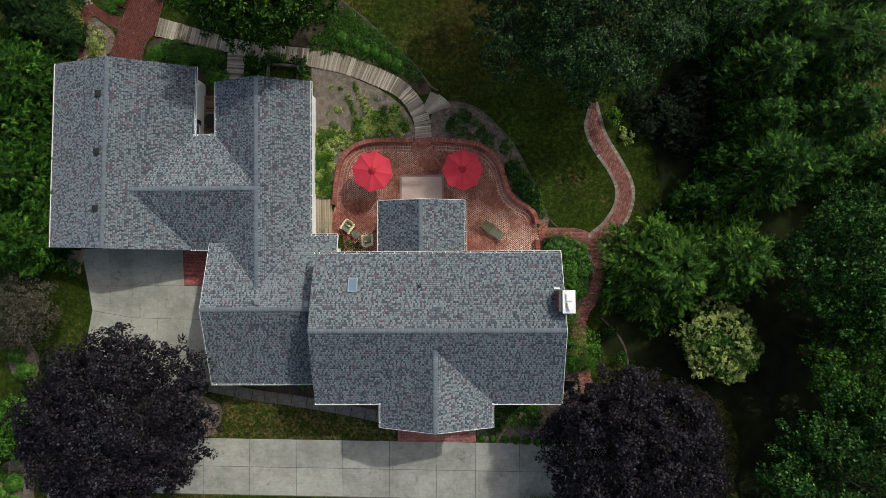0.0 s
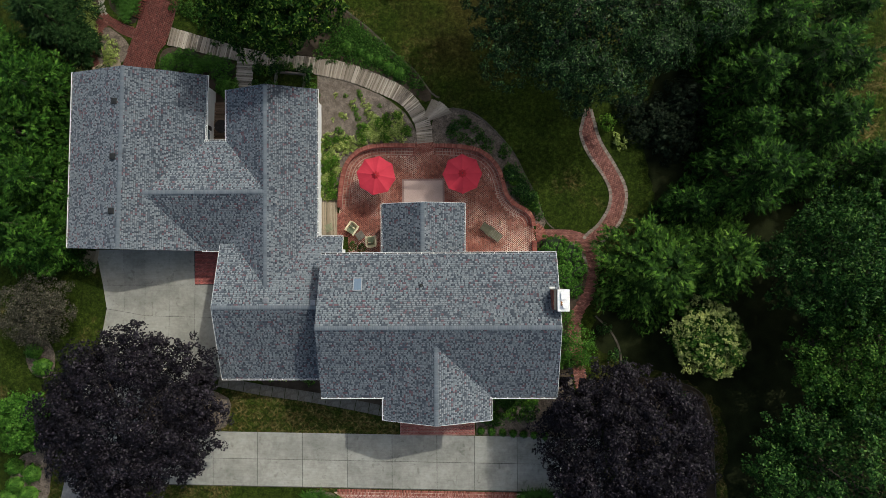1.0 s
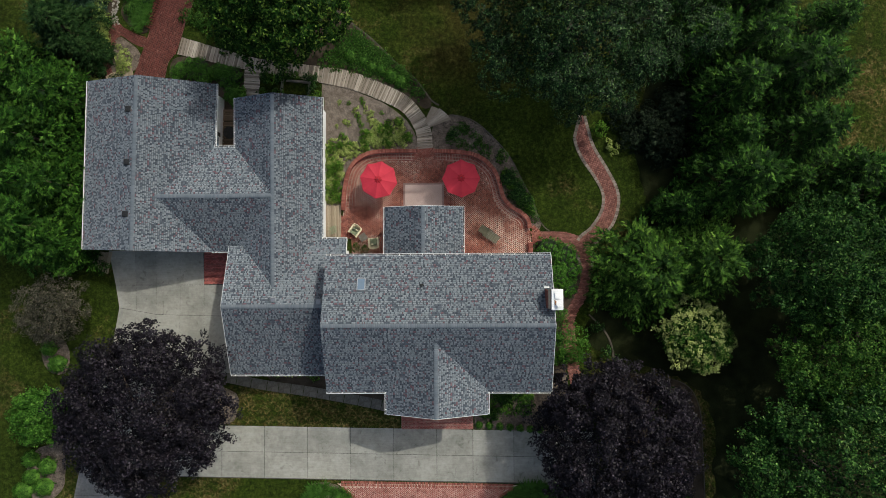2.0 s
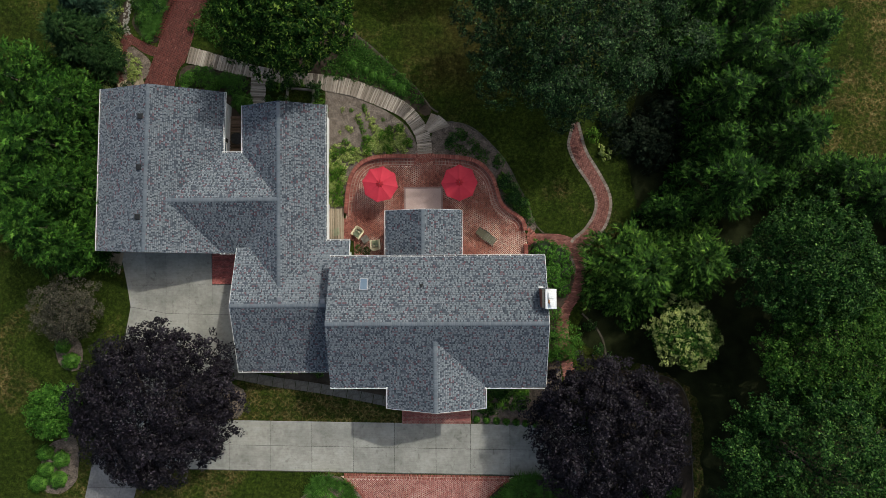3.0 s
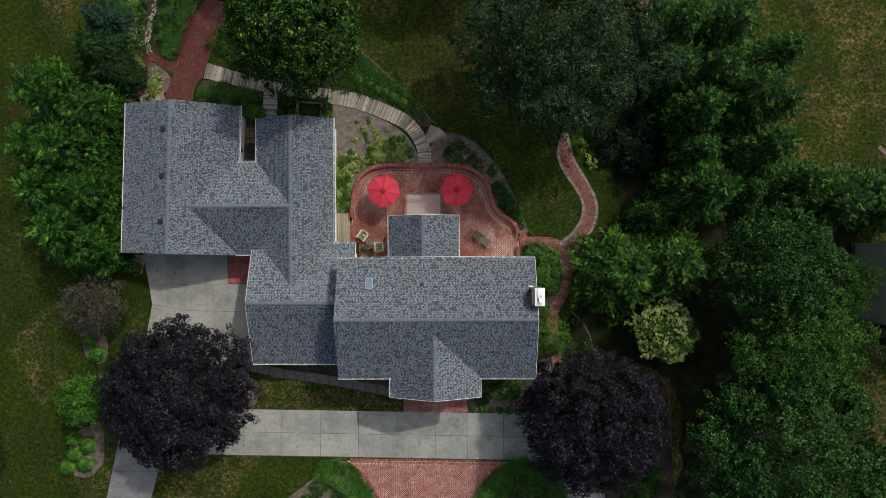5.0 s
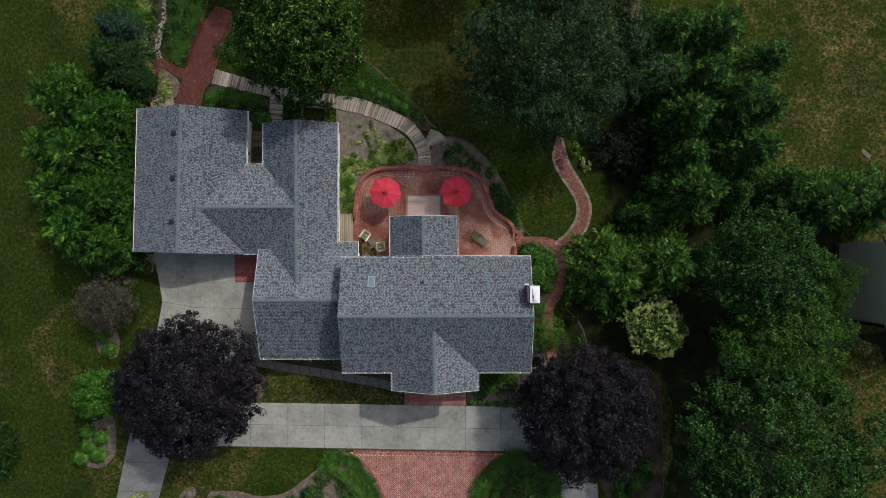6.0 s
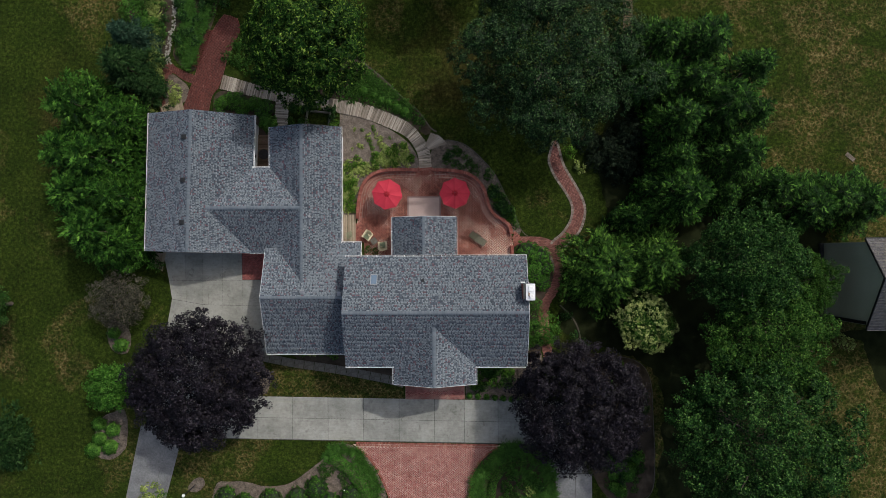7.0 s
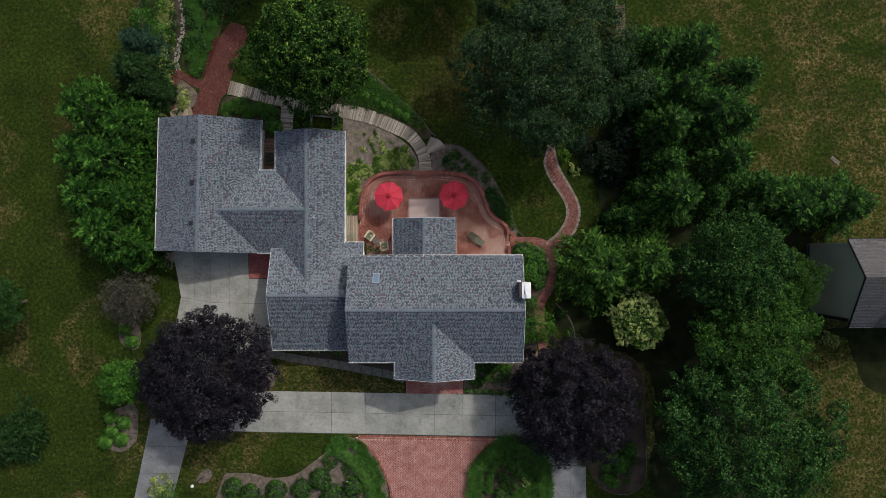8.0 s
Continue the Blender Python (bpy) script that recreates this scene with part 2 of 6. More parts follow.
def plank_material(name, stops):
    m, nt, bs = material(name, 0.9, 0, 0.15)
    c = ramp(nt, obj_random(nt), stops)
    tc = nt.nodes.new("ShaderNodeTexCoord")
    mp = nt.nodes.new("ShaderNodeMapping")
    mp.inputs["Scale"].default_value = (2.0, 40.0, 10.0)
    n = nt.nodes.new("ShaderNodeTexNoise")
    n.inputs["Scale"].default_value = 1.0
    nt.links.new(tc.outputs["Object"], mp.inputs[0])
    nt.links.new(mp.outputs[0], n.inputs["Vector"])
    c = mix(nt, 0.6, c, ramp(nt, n.outputs["Fac"], ((0.3, (0.6, 0.58, 0.55)), (0.7, (1.2, 1.2, 1.2)))), "MULTIPLY")
    nt.links.new(c, bs.inputs["Base Color"])
    bump(nt, bs, n.outputs["Fac"], 0.3, 0.01)
    return m


PLANK_GREY = plank_material("weathered_plank", ((0.0, (0.17, 0.14, 0.108)), (0.5, (0.29, 0.248, 0.20)), (1.0, (0.43, 0.378, 0.31))))
PLANK_BROWN = plank_material("brown_plank", ((0.0, (0.10, 0.068, 0.045)), (0.5, (0.16, 0.112, 0.077)), (1.0, (0.22, 0.16, 0.115))))
PLANK_TAN = plank_material("tan_plank", ((0.0, (0.20, 0.16, 0.11)), (1.0, (0.34, 0.28, 0.20))))
TIMBER = mottled("bed_timber", (0.10, 0.09, 0.075), (0.2, 0.18, 0.15), 2)
MULCH = mottled("bark_mulch", (0.098, 0.080, 0.064), (0.20, 0.166, 0.135), 2.2, 0.98, 17, 1.0, 0.04, 0.0, 1.0)
MULCH_BROWN = mottled("brown_mulch", (0.075, 0.060, 0.046), (0.175, 0.142, 0.113), 2.2, 0.98, 11, 1.0, 0.04, 0.0, 1.0)
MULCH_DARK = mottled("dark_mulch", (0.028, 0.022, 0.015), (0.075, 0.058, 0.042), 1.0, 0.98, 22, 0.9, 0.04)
# Near-black floor tone: the shade under the trees is put into the colour.
SHADED_FLOOR = mottled("shaded_floor", (0.006, 0.009, 0.003), (0.022, 0.026, 0.010), 0.7, 0.98, 12, 0.9, 0.04)
BARK = mottled("bark", (0.05, 0.038, 0.028), (0.12, 0.095, 0.075), 2, 0.95, 20, 0.8)


def fabric_material():
    m, nt, bs = material("red_canvas", 0.75, 0, 0.2)
    c = ramp(nt, noise_tex(nt, 1.5, 4), ((0.3, (0.40, 0.026, 0.045)), (0.7, (0.48, 0.036, 0.058))))
    nt.links.new(c, bs.inputs["Base Color"])
    bump(nt, bs, noise_tex(nt, 90, 2), 0.15, 0.005)
    return m


RED_CANVAS = fabric_material()
RED_DARK = mottled("red_canvas_vent", (0.26, 0.008, 0.016), (0.36, 0.014, 0.024), 3, 0.8)
METAL_DARK = mottled("dark_metal", (0.02, 0.02, 0.02), (0.05, 0.05, 0.048), 4, 0.5, 30, 0.1, 0.4, 0.6)
METAL_GREY = mottled("grey_metal", (0.25, 0.26, 0.27), (0.36, 0.37, 0.38), 4, 0.45, 30, 0.05, 0.5, 0.7)
RUG = mottled("beige_rug", (0.33, 0.245, 0.215), (0.40, 0.305, 0.27), 0.8, 0.9, 90, 0.2)
RUG_EDGE = mottled("rug_border", (0.19, 0.125, 0.11), (0.25, 0.17, 0.15), 2, 0.9, 90, 0.2)
CREAM = mottled("cream_paint", (0.56, 0.50, 0.32), (0.68, 0.62, 0.42), 2, 0.6)
SAGE = mottled("sage_cushion", (0.16, 0.19, 0.11), (0.24, 0.27, 0.17), 3, 0.9)
OLIVE = mottled("olive_mesh", (0.075, 0.072, 0.045), (0.12, 0.115, 0.075), 3, 0.8)
SLATE = mottled("slate_tile", (0.092, 0.084, 0.068), (0.158, 0.146, 0.122), 4, 0.9, 12, 0.3, 0.1)
NB_SIDING = mottled("dark_green_siding", (0.40, 0.385, 0.26), (0.47, 0.455, 0.32), 0.4, 0.7, 20, 0.05)
NB_SHINGLE = pieces("brown_shingles", ((0.0, (0.080, 0.075, 0.076)), (0.5, (0.112, 0.106, 0.107)), (1.0, (0.15, 0.142, 0.143))), 0.95, 0.3)


def glass_material():
    m, nt, bs = material("glazing", 0.05, 0, 0.6)
    bs.inputs["Base Color"].default_value = (0.16, 0.22, 0.28, 1)
    bs.inputs["Metallic"].default_value = 0.3
    return m


GLASS = glass_material()
# In the purple, oak and dark leaves the palest stop is a painted highlight.
LEAF_PURPLE = foliage("purple_leaves", ((0.0, (0.0042, 0.0036, 0.0052)), (0.6, (0.0086, 0.0070, 0.0106)), (0.88, (0.0200, 0.0168, 0.0250)), (1.0, (0.050, 0.044, 0.058))), 0.45, 0.08, 0.11)
LEAF_CHESTNUT = foliage("chestnut_leaves", ((0.0, (0.005, 0.019, 0.003)), (0.5, (0.014, 0.045, 0.006)), (0.8, (0.040, 0.092, 0.012)), (0.9, (0.11, 0.18, 0.028)), (1.0, (0.20, 0.29, 0.05))), 0.5, 0.25)
LEAF_OAK = foliage("oak_leaves", ((0.0, (0.0028, 0.0105, 0.0024)), (0.5, (0.0070, 0.0255, 0.0058)), (0.82, (0.024, 0.063, 0.017)), (1.0, (0.105, 0.172, 0.064))), 0.45, 0.15, 0.12)
LEAF_DARK = foliage("dark_leaves", ((0.0, (0.0055, 0.022, 0.004)), (0.5, (0.014, 0.050, 0.009)), (0.8, (0.042, 0.105, 0.020)), (1.0, (0.11, 0.20, 0.05))), 0.5, 0.18, 0.08)
# Leaf tone darkened for the shade below trees and inside shrubs.
LEAF_SHADE = foliage("shaded_leaves", ((0.0, (0.004, 0.009, 0.004)), (0.7, (0.013, 0.022, 0.011)), (1.0, (0.032, 0.046, 0.026))), 0.6, 0.15)
LEAF_HEDGE = foliage("hedge_leaves", ((0.0, (0.021, 0.066, 0.008)), (0.6, (0.044, 0.122, 0.015)), (1.0, (0.10, 0.21, 0.034))), 0.55, 0.22, 0.06, 0.2)
LEAF_MID = foliage("mid_leaves", ((0.0, (0.012, 0.041, 0.006)), (0.6, (0.034, 0.093, 0.013)), (1.0, (0.105, 0.190, 0.036))), 0.55, 0.25)
LEAF_LIGHT = foliage("light_leaves", ((0.0, (0.030, 0.075, 0.008)), (0.6, (0.072, 0.16, 0.016)), (1.0, (0.16, 0.27, 0.045))), 0.55, 0.3)
LEAF_LIME = foliage("lime_leaves", ((0.0, (0.11, 0.17, 0.030)), (0.5, (0.24, 0.31, 0.075)), (1.0, (0.46, 0.51, 0.20))), 0.55, 0.3)
LEAF_BRONZE = foliage("bronze_leaves", ((0.0, (0.032, 0.031, 0.022)), (0.6, (0.062, 0.059, 0.043)), (1.0, (0.115, 0.109, 0.085))), 0.6, 0.2)
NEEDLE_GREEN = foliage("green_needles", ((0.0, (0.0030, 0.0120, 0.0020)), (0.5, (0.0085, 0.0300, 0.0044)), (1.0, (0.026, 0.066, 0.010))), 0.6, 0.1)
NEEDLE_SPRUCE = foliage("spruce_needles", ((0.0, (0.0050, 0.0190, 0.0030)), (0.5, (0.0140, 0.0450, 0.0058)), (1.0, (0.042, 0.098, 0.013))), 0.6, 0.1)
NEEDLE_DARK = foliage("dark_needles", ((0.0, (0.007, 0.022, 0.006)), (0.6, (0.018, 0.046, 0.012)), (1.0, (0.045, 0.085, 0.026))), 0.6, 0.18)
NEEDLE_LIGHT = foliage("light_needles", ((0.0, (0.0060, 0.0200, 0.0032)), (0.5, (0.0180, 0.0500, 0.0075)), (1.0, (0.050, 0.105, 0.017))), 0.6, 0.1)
NEEDLE_BLUE = foliage("blue_needles", ((0.0, (0.010, 0.028, 0.016)), (0.6, (0.024, 0.056, 0.032)), (1.0, (0.058, 0.10, 0.062))), 0.6, 0.18)
TIP_GREEN = foliage("hemlock_tips", ((0.0, (0.018, 0.060, 0.008)), (0.6, (0.042, 0.112, 0.014)), (1.0, (0.095, 0.190, 0.030))), 0.6, 0.15)
TIP_LIGHT = foliage("larch_tips", ((0.0, (0.034, 0.092, 0.011)), (0.6, (0.072, 0.160, 0.020)), (1.0, (0.140, 0.245, 0.040))), 0.6, 0.15)
TIP_SPRUCE = foliage("spruce_tips", ((0.0, (0.022, 0.072, 0.009)), (0.6, (0.048, 0.128, 0.015)), (1.0, (0.095, 0.195, 0.029))), 0.6, 0.15)
BLOSSOM = foliage("cream_blossom", ((0.0, (0.26, 0.32, 0.09)), (1.0, (0.46, 0.52, 0.21))), 0.7, 0.3)
BLADE = foliage("strap_leaves", ((0.0, (0.024, 0.064, 0.011)), (0.6, (0.052, 0.125, 0.020)), (1.0, (0.11, 0.20, 0.042))), 0.5, 0.25)


# ---- mesh helpers ----
def mesh_object(name, data, mat, parent=None, label=""):
    ob = new(name, data)
    for m in mat if isinstance(mat, (list, tuple)) else [mat]:
        data.materials.append(m)
    if parent:
        ob.parent = parent
    if label:
        ob["label"] = label
    return ob


def part(name, bm, mat, parent=None, label=""):
    me = bpy.data.meshes.new(name)
    bm.to_mesh(me)
    bm.free()
    return mesh_object(name, me, mat, parent, label)


def raw(name, verts, quads):
    """A mesh from arrays of corners and of faces that all have the same number of sides."""
    v, q = np.asarray(verts, np.float32).reshape(-1, 3), np.asarray(quads, np.int32)
    me = bpy.data.meshes.new(name)
    me.vertices.add(len(v))
    me.vertices.foreach_set("co", v.ravel())
    me.loops.add(q.size)
    me.loops.foreach_set("vertex_index", q.ravel())
    me.polygons.add(len(q))
    me.polygons.foreach_set("loop_start", np.arange(0, q.size, q.shape[1], dtype=np.int32))
    me.update(calc_edges=True)
    return me


def empty(name, place, label, category, group="", kind=""):
    ob = new(name)
    ob.location = place
    ob.empty_display_size = 0.2
    return tagged(ob, label, category, group, kind)


def box(bm, x0, y0, z0, x1, y1, z1, bevel=0.0, turn=None):
    r = bmesh.ops.create_cube(bm, size=1)
    m = Matrix.LocRotScale(((x0 + x1) / 2, (y0 + y1) / 2, (z0 + z1) / 2), None, (abs(x1 - x0), abs(y1 - y0), abs(z1 - z0)))
    bmesh.ops.transform(bm, matrix=(turn @ m) if turn else m, verts=r["verts"])
    if bevel:
        es = list({e for v in r["verts"] for e in v.link_edges})
        bmesh.ops.bevel(bm, geom=es, offset=bevel, segments=1, affect="EDGES")


def tube(bm, a, b, r0, r1, n=8):
    a, b = Vector(a), Vector(b)
    d = b - a
    r = bmesh.ops.create_cone(bm, cap_ends=True, segments=n, radius1=r0, radius2=r1, depth=d.length)
    m = Matrix.Translation((a + b) / 2) @ d.to_track_quat("Z", "Y").to_matrix().to_4x4()
    bmesh.ops.transform(bm, matrix=m, verts=r["verts"])


def spline(pts, closed=False, step=0.25):
    """Catmull-Rom through plan points, as an even row of points."""
    p = [Vector((x, y)) for x, y in pts]
    n = len(p)
    out = []
    for i in range(n if closed else n - 1):
        g = (lambda k: p[k % n]) if closed else (lambda k: p[min(max(k, 0), n - 1)])
        a, b, c, d = g(i - 1), g(i), g(i + 1), g(i + 2)
        k = max(2, int((c - b).length / step))
        for j in range(k):
            t = j / k
            out.append(0.5 * ((2 * b) + (c - a) * t + (2 * a - 5 * b + 4 * c - d) * t * t + (3 * b - a - 3 * c + d) * t**3))
    if not closed:
        out.append(p[-1])
    return out


def inside(poly, x, y):
    c, j = False, len(poly) - 1
    for i in range(len(poly)):
        (xi, yi), (xj, yj) = poly[i], poly[j]
        if (yi > y) != (yj > y) and x < (xj - xi) * (y - yi) / (yj - yi) + xi:
            c = not c
        j = i
    return c


def sheet(name, pts, z, mat, label, category, kind="structure", smooth=True, depth=0.05, rough=0.0, parent=None):
    """A flat bed or base with a soft outline and a real edge."""
    o = spline(pts, True, 0.4) if smooth else [Vector(p) for p in pts]
    if rough:
        o = [p + Vector((noise.noise((p.x * 1.3, p.y * 1.3, 3.0)), noise.noise((p.x * 1.3, p.y * 1.3, 9.0)))) * rough for p in o]
    bm = bmesh.new()
    top = [bm.verts.new((p.x, p.y, z)) for p in o]
    low = [bm.verts.new((p.x, p.y, z - depth)) for p in o]
    f = bm.faces.new(top)
    if f.normal.z < 0:
        f.normal_flip()
    for i in range(len(o)):
        j = (i + 1) % len(o)
        bm.faces.new((top[i], low[i], low[j], top[j]))
    bmesh.ops.recalc_face_normals(bm, faces=bm.faces)
    ob = part(name, bm, mat, parent)
    if not parent:
        tagged(ob, label, category, kind=kind)
    return ob


# ---- ground ----
bm = bmesh.new()
bmesh.ops.create_grid(bm, x_segments=60, y_segments=60, size=600)
ground = tagged(part("ground", bm, LAWN), "patchy green lawn with dry brown spots", "lawn", kind="structure")

# ---- paved surfaces ----
def slab_row(parent, xs, ys, tilt=0.0, keep=None, mat=CONCRETE):
    """Concrete slabs between the joints xs and ys."""
    t = math.tan(radians(tilt))
    for i in range(len(xs) - 1):
        for j in range(len(ys) - 1):
            x0, x1, y0, y1 = xs[i] + 0.018, xs[i + 1] - 0.018, ys[j] + 0.018, ys[j + 1] - 0.018
            if keep and not keep((x0 + x1) / 2, (y0 + y1) / 2):
                continue
            bm = bmesh.new()
            c = [(x0, y0), (x1, y0), (x1, y1), (x0, y1)]
            top = [bm.verts.new((x, y + t * x, 0.03 + random.uniform(-0.003, 0.003))) for x, y in c]
            low = [bm.verts.new((x, y + t * x, -0.06)) for x, y in c]
            bm.faces.new(top)
            for k in range(4):
                bm.faces.new((top[k], low[k], low[(k + 1) % 4], top[(k + 1) % 4]))
            part("slab", bm, mat, parent)


drive = sheet("driveway_front", [(-26.5, -13.4), (-20, -13.5), (8.6, -14.1), (11.2, -14.6), (11.2, -18.1), (9.6, -18.2), (-24, -17.6), (-27.5, -17.5)], 0.012, JOINT, "pale grey concrete driveway in square slabs with dark joints", "driveway", smooth=False)
slab_row(drive, [-26.0, -22.5, -19.0, -15.52, -12.0, -8.51, -5.03, -1.56, 1.34, 4.62, 7.9, 11.0], [-17.96, -15.87, -13.78], -0.95)

court = sheet("driveway_court", [(-28.3, 0.6), (-18.0, 0.6), (-16.6, -1.9), (-16.6, -8.8), (-18.4, -9.4), (-23.5, -10.5), (-26.2, -17.6), (-28, -17.6), (-30.0, -16.6), (-28.7, -9.5), (-27.95, -7), (-27.4, -3.9), (-27.7, -2.0)], 0.008, JOINT, "pale grey concrete garage court with slab joints", "driveway", smooth=False)


def slab_quad(parent, corners, mat, z=0.03):
    """One slab from its four plan corners, in turn order, with narrow joints round it."""
    m = [sum(c[i] for c in corners) / 4 for i in (0, 1)]
    c = []
    for x, y in corners:
        d = Vector((m[0] - x, m[1] - y))
        d = d / d.length * 0.018
        c.append((x + d.x, y + d.y))
    bm = bmesh.new()
    top = [bm.verts.new((x, y, z + random.uniform(-0.002, 0.002))) for x, y in c]
    low = [bm.verts.new((x, y, -0.05)) for x, y in c]
    bm.faces.new(top)
    for q in range(4):
        bm.faces.new((top[q], low[q], low[(q + 1) % 4], top[(q + 1) % 4]))
    bmesh.ops.recalc_face_normals(bm, faces=bm.faces)
    part("slab", bm, mat, parent)


COURT_ROWS = [
    [(-28.3, 0.75), (-26.15, 0.75), (-24.4, 0.75), (-22.42, 0.75), (-20.5, 0.75)],
    [(-27.72, -2.05), (-26.05, -2.06), (-24.35, -2.07), (-22.4, -2.07), (-20.43, -2.08), (-18.42, -2.08), (-16.6, -2.08)],
    [(-27.42, -3.92), (-26.0, -4.16), (-24.4, -4.46), (-22.42, -4.53), (-20.45, -4.58), (-18.42, -4.62), (-16.6, -4.66)],
    [(-28.0, -7.0), (-26.3, -7.1), (-24.75, -7.2), (-22.6, -7.25), (-20.45, -7.3), (-18.42, -7.3), (-16.6, -7.3)],
    [(-28.9, -9.8), (-27.0, -9.8), (-24.9, -9.8), (-22.6, -9.8), (-20.45, -9.7), (-18.6, -9.3), (-16.6, -8.8)],
]
for up, dn in zip(COURT_ROWS, COURT_ROWS[1:]):
    for i in range(min(len(up), len(dn)) - 1):
        slab_quad(court, [up[i], up[i + 1], dn[i + 1], dn[i]], CONCRETE)
slab_row(court, [-29.6, -27.0, -24.4], [-15.0, -12.4, -9.85])
sw_drive = sheet("driveway_lane", [(-30.5, -16.3), (-26.2, -16.3), (-27.75, -22.4), (-31.2, -35.5), (-34.5, -35.5), (-31.8, -22.6)], 0.012, JOINT, "dark grey concrete lane with long slabs", "driveway", smooth=False)
for k in range(7):
    y0, y1 = -16.4 - 2.75 * k, -19.15 - 2.75 * k
    edge = lambda y, s: (-30.55 + (y + 16.4) * 0.21 + (4.4 + (y + 16.4) * 0.055) * s, y)
    for s0, s1 in ((0.0, 0.68), (0.68, 1.0)):
        slab_quad(sw_drive, [edge(y0, s0), edge(y0, s1), edge(y1, s1), edge(y1, s0)], DARK_CONCRETE, 0.032)
se_drive = sheet("driveway_east_lane", [(8.4, -17.8), (12.4, -17.2), (13.5, -21.5), (13.75, -24.2), (13.8, -36), (10.1, -36), (10.15, -24.2), (10.1, -21.6), (9.3, -19.6)], 0.014, JOINT, "grey concrete lane shaded by a purple maple", "driveway", smooth=False)
slab_row(se_drive, [10.2, 12.1, 13.7], [-35.5, -32.5, -29.5, -26.6, -23.6, -21.0], mat=DARK_CONCRETE)
slab_row(se_drive, [9.5, 11.1, 12.8], [-20.9, -18.1], mat=DARK_CONCRETE)


def bricks(name, parent, mat, poly, z, turn, lx=0.2, ly=0.1, gap=0.012, herring=True, hole=None, clip=False):
    """Bricks laid flat in a plan outline, herringbone or running bond, joined as one layer."""
    xs, ys = [p[0] for p in poly], [p[1] for p in poly]
    cx, cy, rad = (min(xs) + max(xs)) / 2, (min(ys) + max(ys)) / 2, math.hypot(max(xs) - min(xs), max(ys) - min(ys)) / 2 + 0.5
    c, s = math.cos(turn), math.sin(turn)
    cells = []
    if herring:
        n = int(rad / ly) + 3
        for b in range(-n, n):
            for a in range(-n, n):
                ox, oy = (a + 2 * b) * ly, (a - 2 * b) * ly
                if ox * ox + oy * oy < (rad + 0.5) ** 2:
                    cells += [(ox, oy, ox + lx, oy + ly), (ox, oy + ly, ox + ly, oy + ly + lx)]
    else:
        for j in range(int(-rad / ly), int(rad / ly) + 1):
            for i in range(int(-rad / lx) - 1, int(rad / lx) + 1):
                ox = (i + 0.5 * (j % 2)) * lx
                cells.append((ox, j * ly, ox + lx, j * ly + ly))
    rng = random.Random(len(name) + len(cells))
    v, f = [], []
    for x0, y0, x1, y1 in cells:
        if clip:
            x0, x1 = max(x0, min(xs) - cx), min(x1, max(xs) - cx)
            y0, y1 = max(y0, min(ys) - cy), min(y1, max(ys) - cy)
            if x1 - x0 < 0.03 or y1 - y0 < 0.03:
                continue
        mx, my = (x0 + x1) / 2, (y0 + y1) / 2
        wx, wy = cx + c * mx - s * my, cy + s * mx + c * my
        if not inside(poly, wx, wy) or (hole and hole(wx, wy)):
            continue
        h = z + rng.uniform(-0.004, 0.004)
        k = len(v)
        g = gap / 2
        for zz, e in ((h, g + 0.004), (h - 0.03, g)):
            for x, y in ((x0 + e, y0 + e), (x1 - e, y0 + e), (x1 - e, y1 - e), (x0 + e, y1 - e)):
                v.append((cx + c * x - s * y, cy + s * x + c * y, zz))
        f.append((k, k + 1, k + 2, k + 3))
        for q in range(4):
            f.append((k + q, k + 4 + q, k + 4 + (q + 1) % 4, k + (q + 1) % 4))
    ob = mesh_object(name, raw(name, v, f), mat, parent)
    return tagged(ob, kind="stuff")


def ribbon(left, right, step=0.3):
    """Two plan edges as matching rows of points."""
    a, b = spline(left, step=0.1), spline(right, step=0.1)
    n = max(6, int(max(len(a), len(b)) * 0.1 / step))
    pick = lambda r: [r[round(i * (len(r) - 1) / n)] for i in range(n + 1)]
    return pick(a), pick(b)


def outline(left, right):
    a, b = ribbon(left, right, 0.25)
    return [(p.x, p.y) for p in a] + [(p.x, p.y) for p in reversed(b)]


def course(parent, pts, width, length, height, z, mat, name="brick", gap=0.012, shift=0.0, closed=False):
    """A row of bricks set along a curve; each one an object on one shared mesh."""
    line = spline(pts, closed, 0.02)
    bm = bmesh.new()
    box(bm, -length / 2 + gap / 2, -width / 2, -height, length / 2 - gap / 2, width / 2, 0, 0.008)
    me = bpy.data.meshes.new(name)
    bm.to_mesh(me)
    bm.free()
    me.materials.append(mat)
    run, last = 0.0, line[0]
    nxt = length / 2
    for i in range(1, len(line)):
        d = (line[i] - last).length
        run += d
        if run >= nxt:
            nxt += length
            t = (line[i] - line[max(i - 4, 0)]).normalized()
            nrm = Vector((-t.y, t.x))
            p = line[i] + nrm * shift
            ob = new(name, me)
            ob.parent = parent
            ob.matrix_basis = pose(p.x, p.y, z + random.uniform(-0.004, 0.004), 0, 0, math.degrees(math.atan2(t.y, t.x)) + random.uniform(-1.5, 1.5))
        last = line[i]


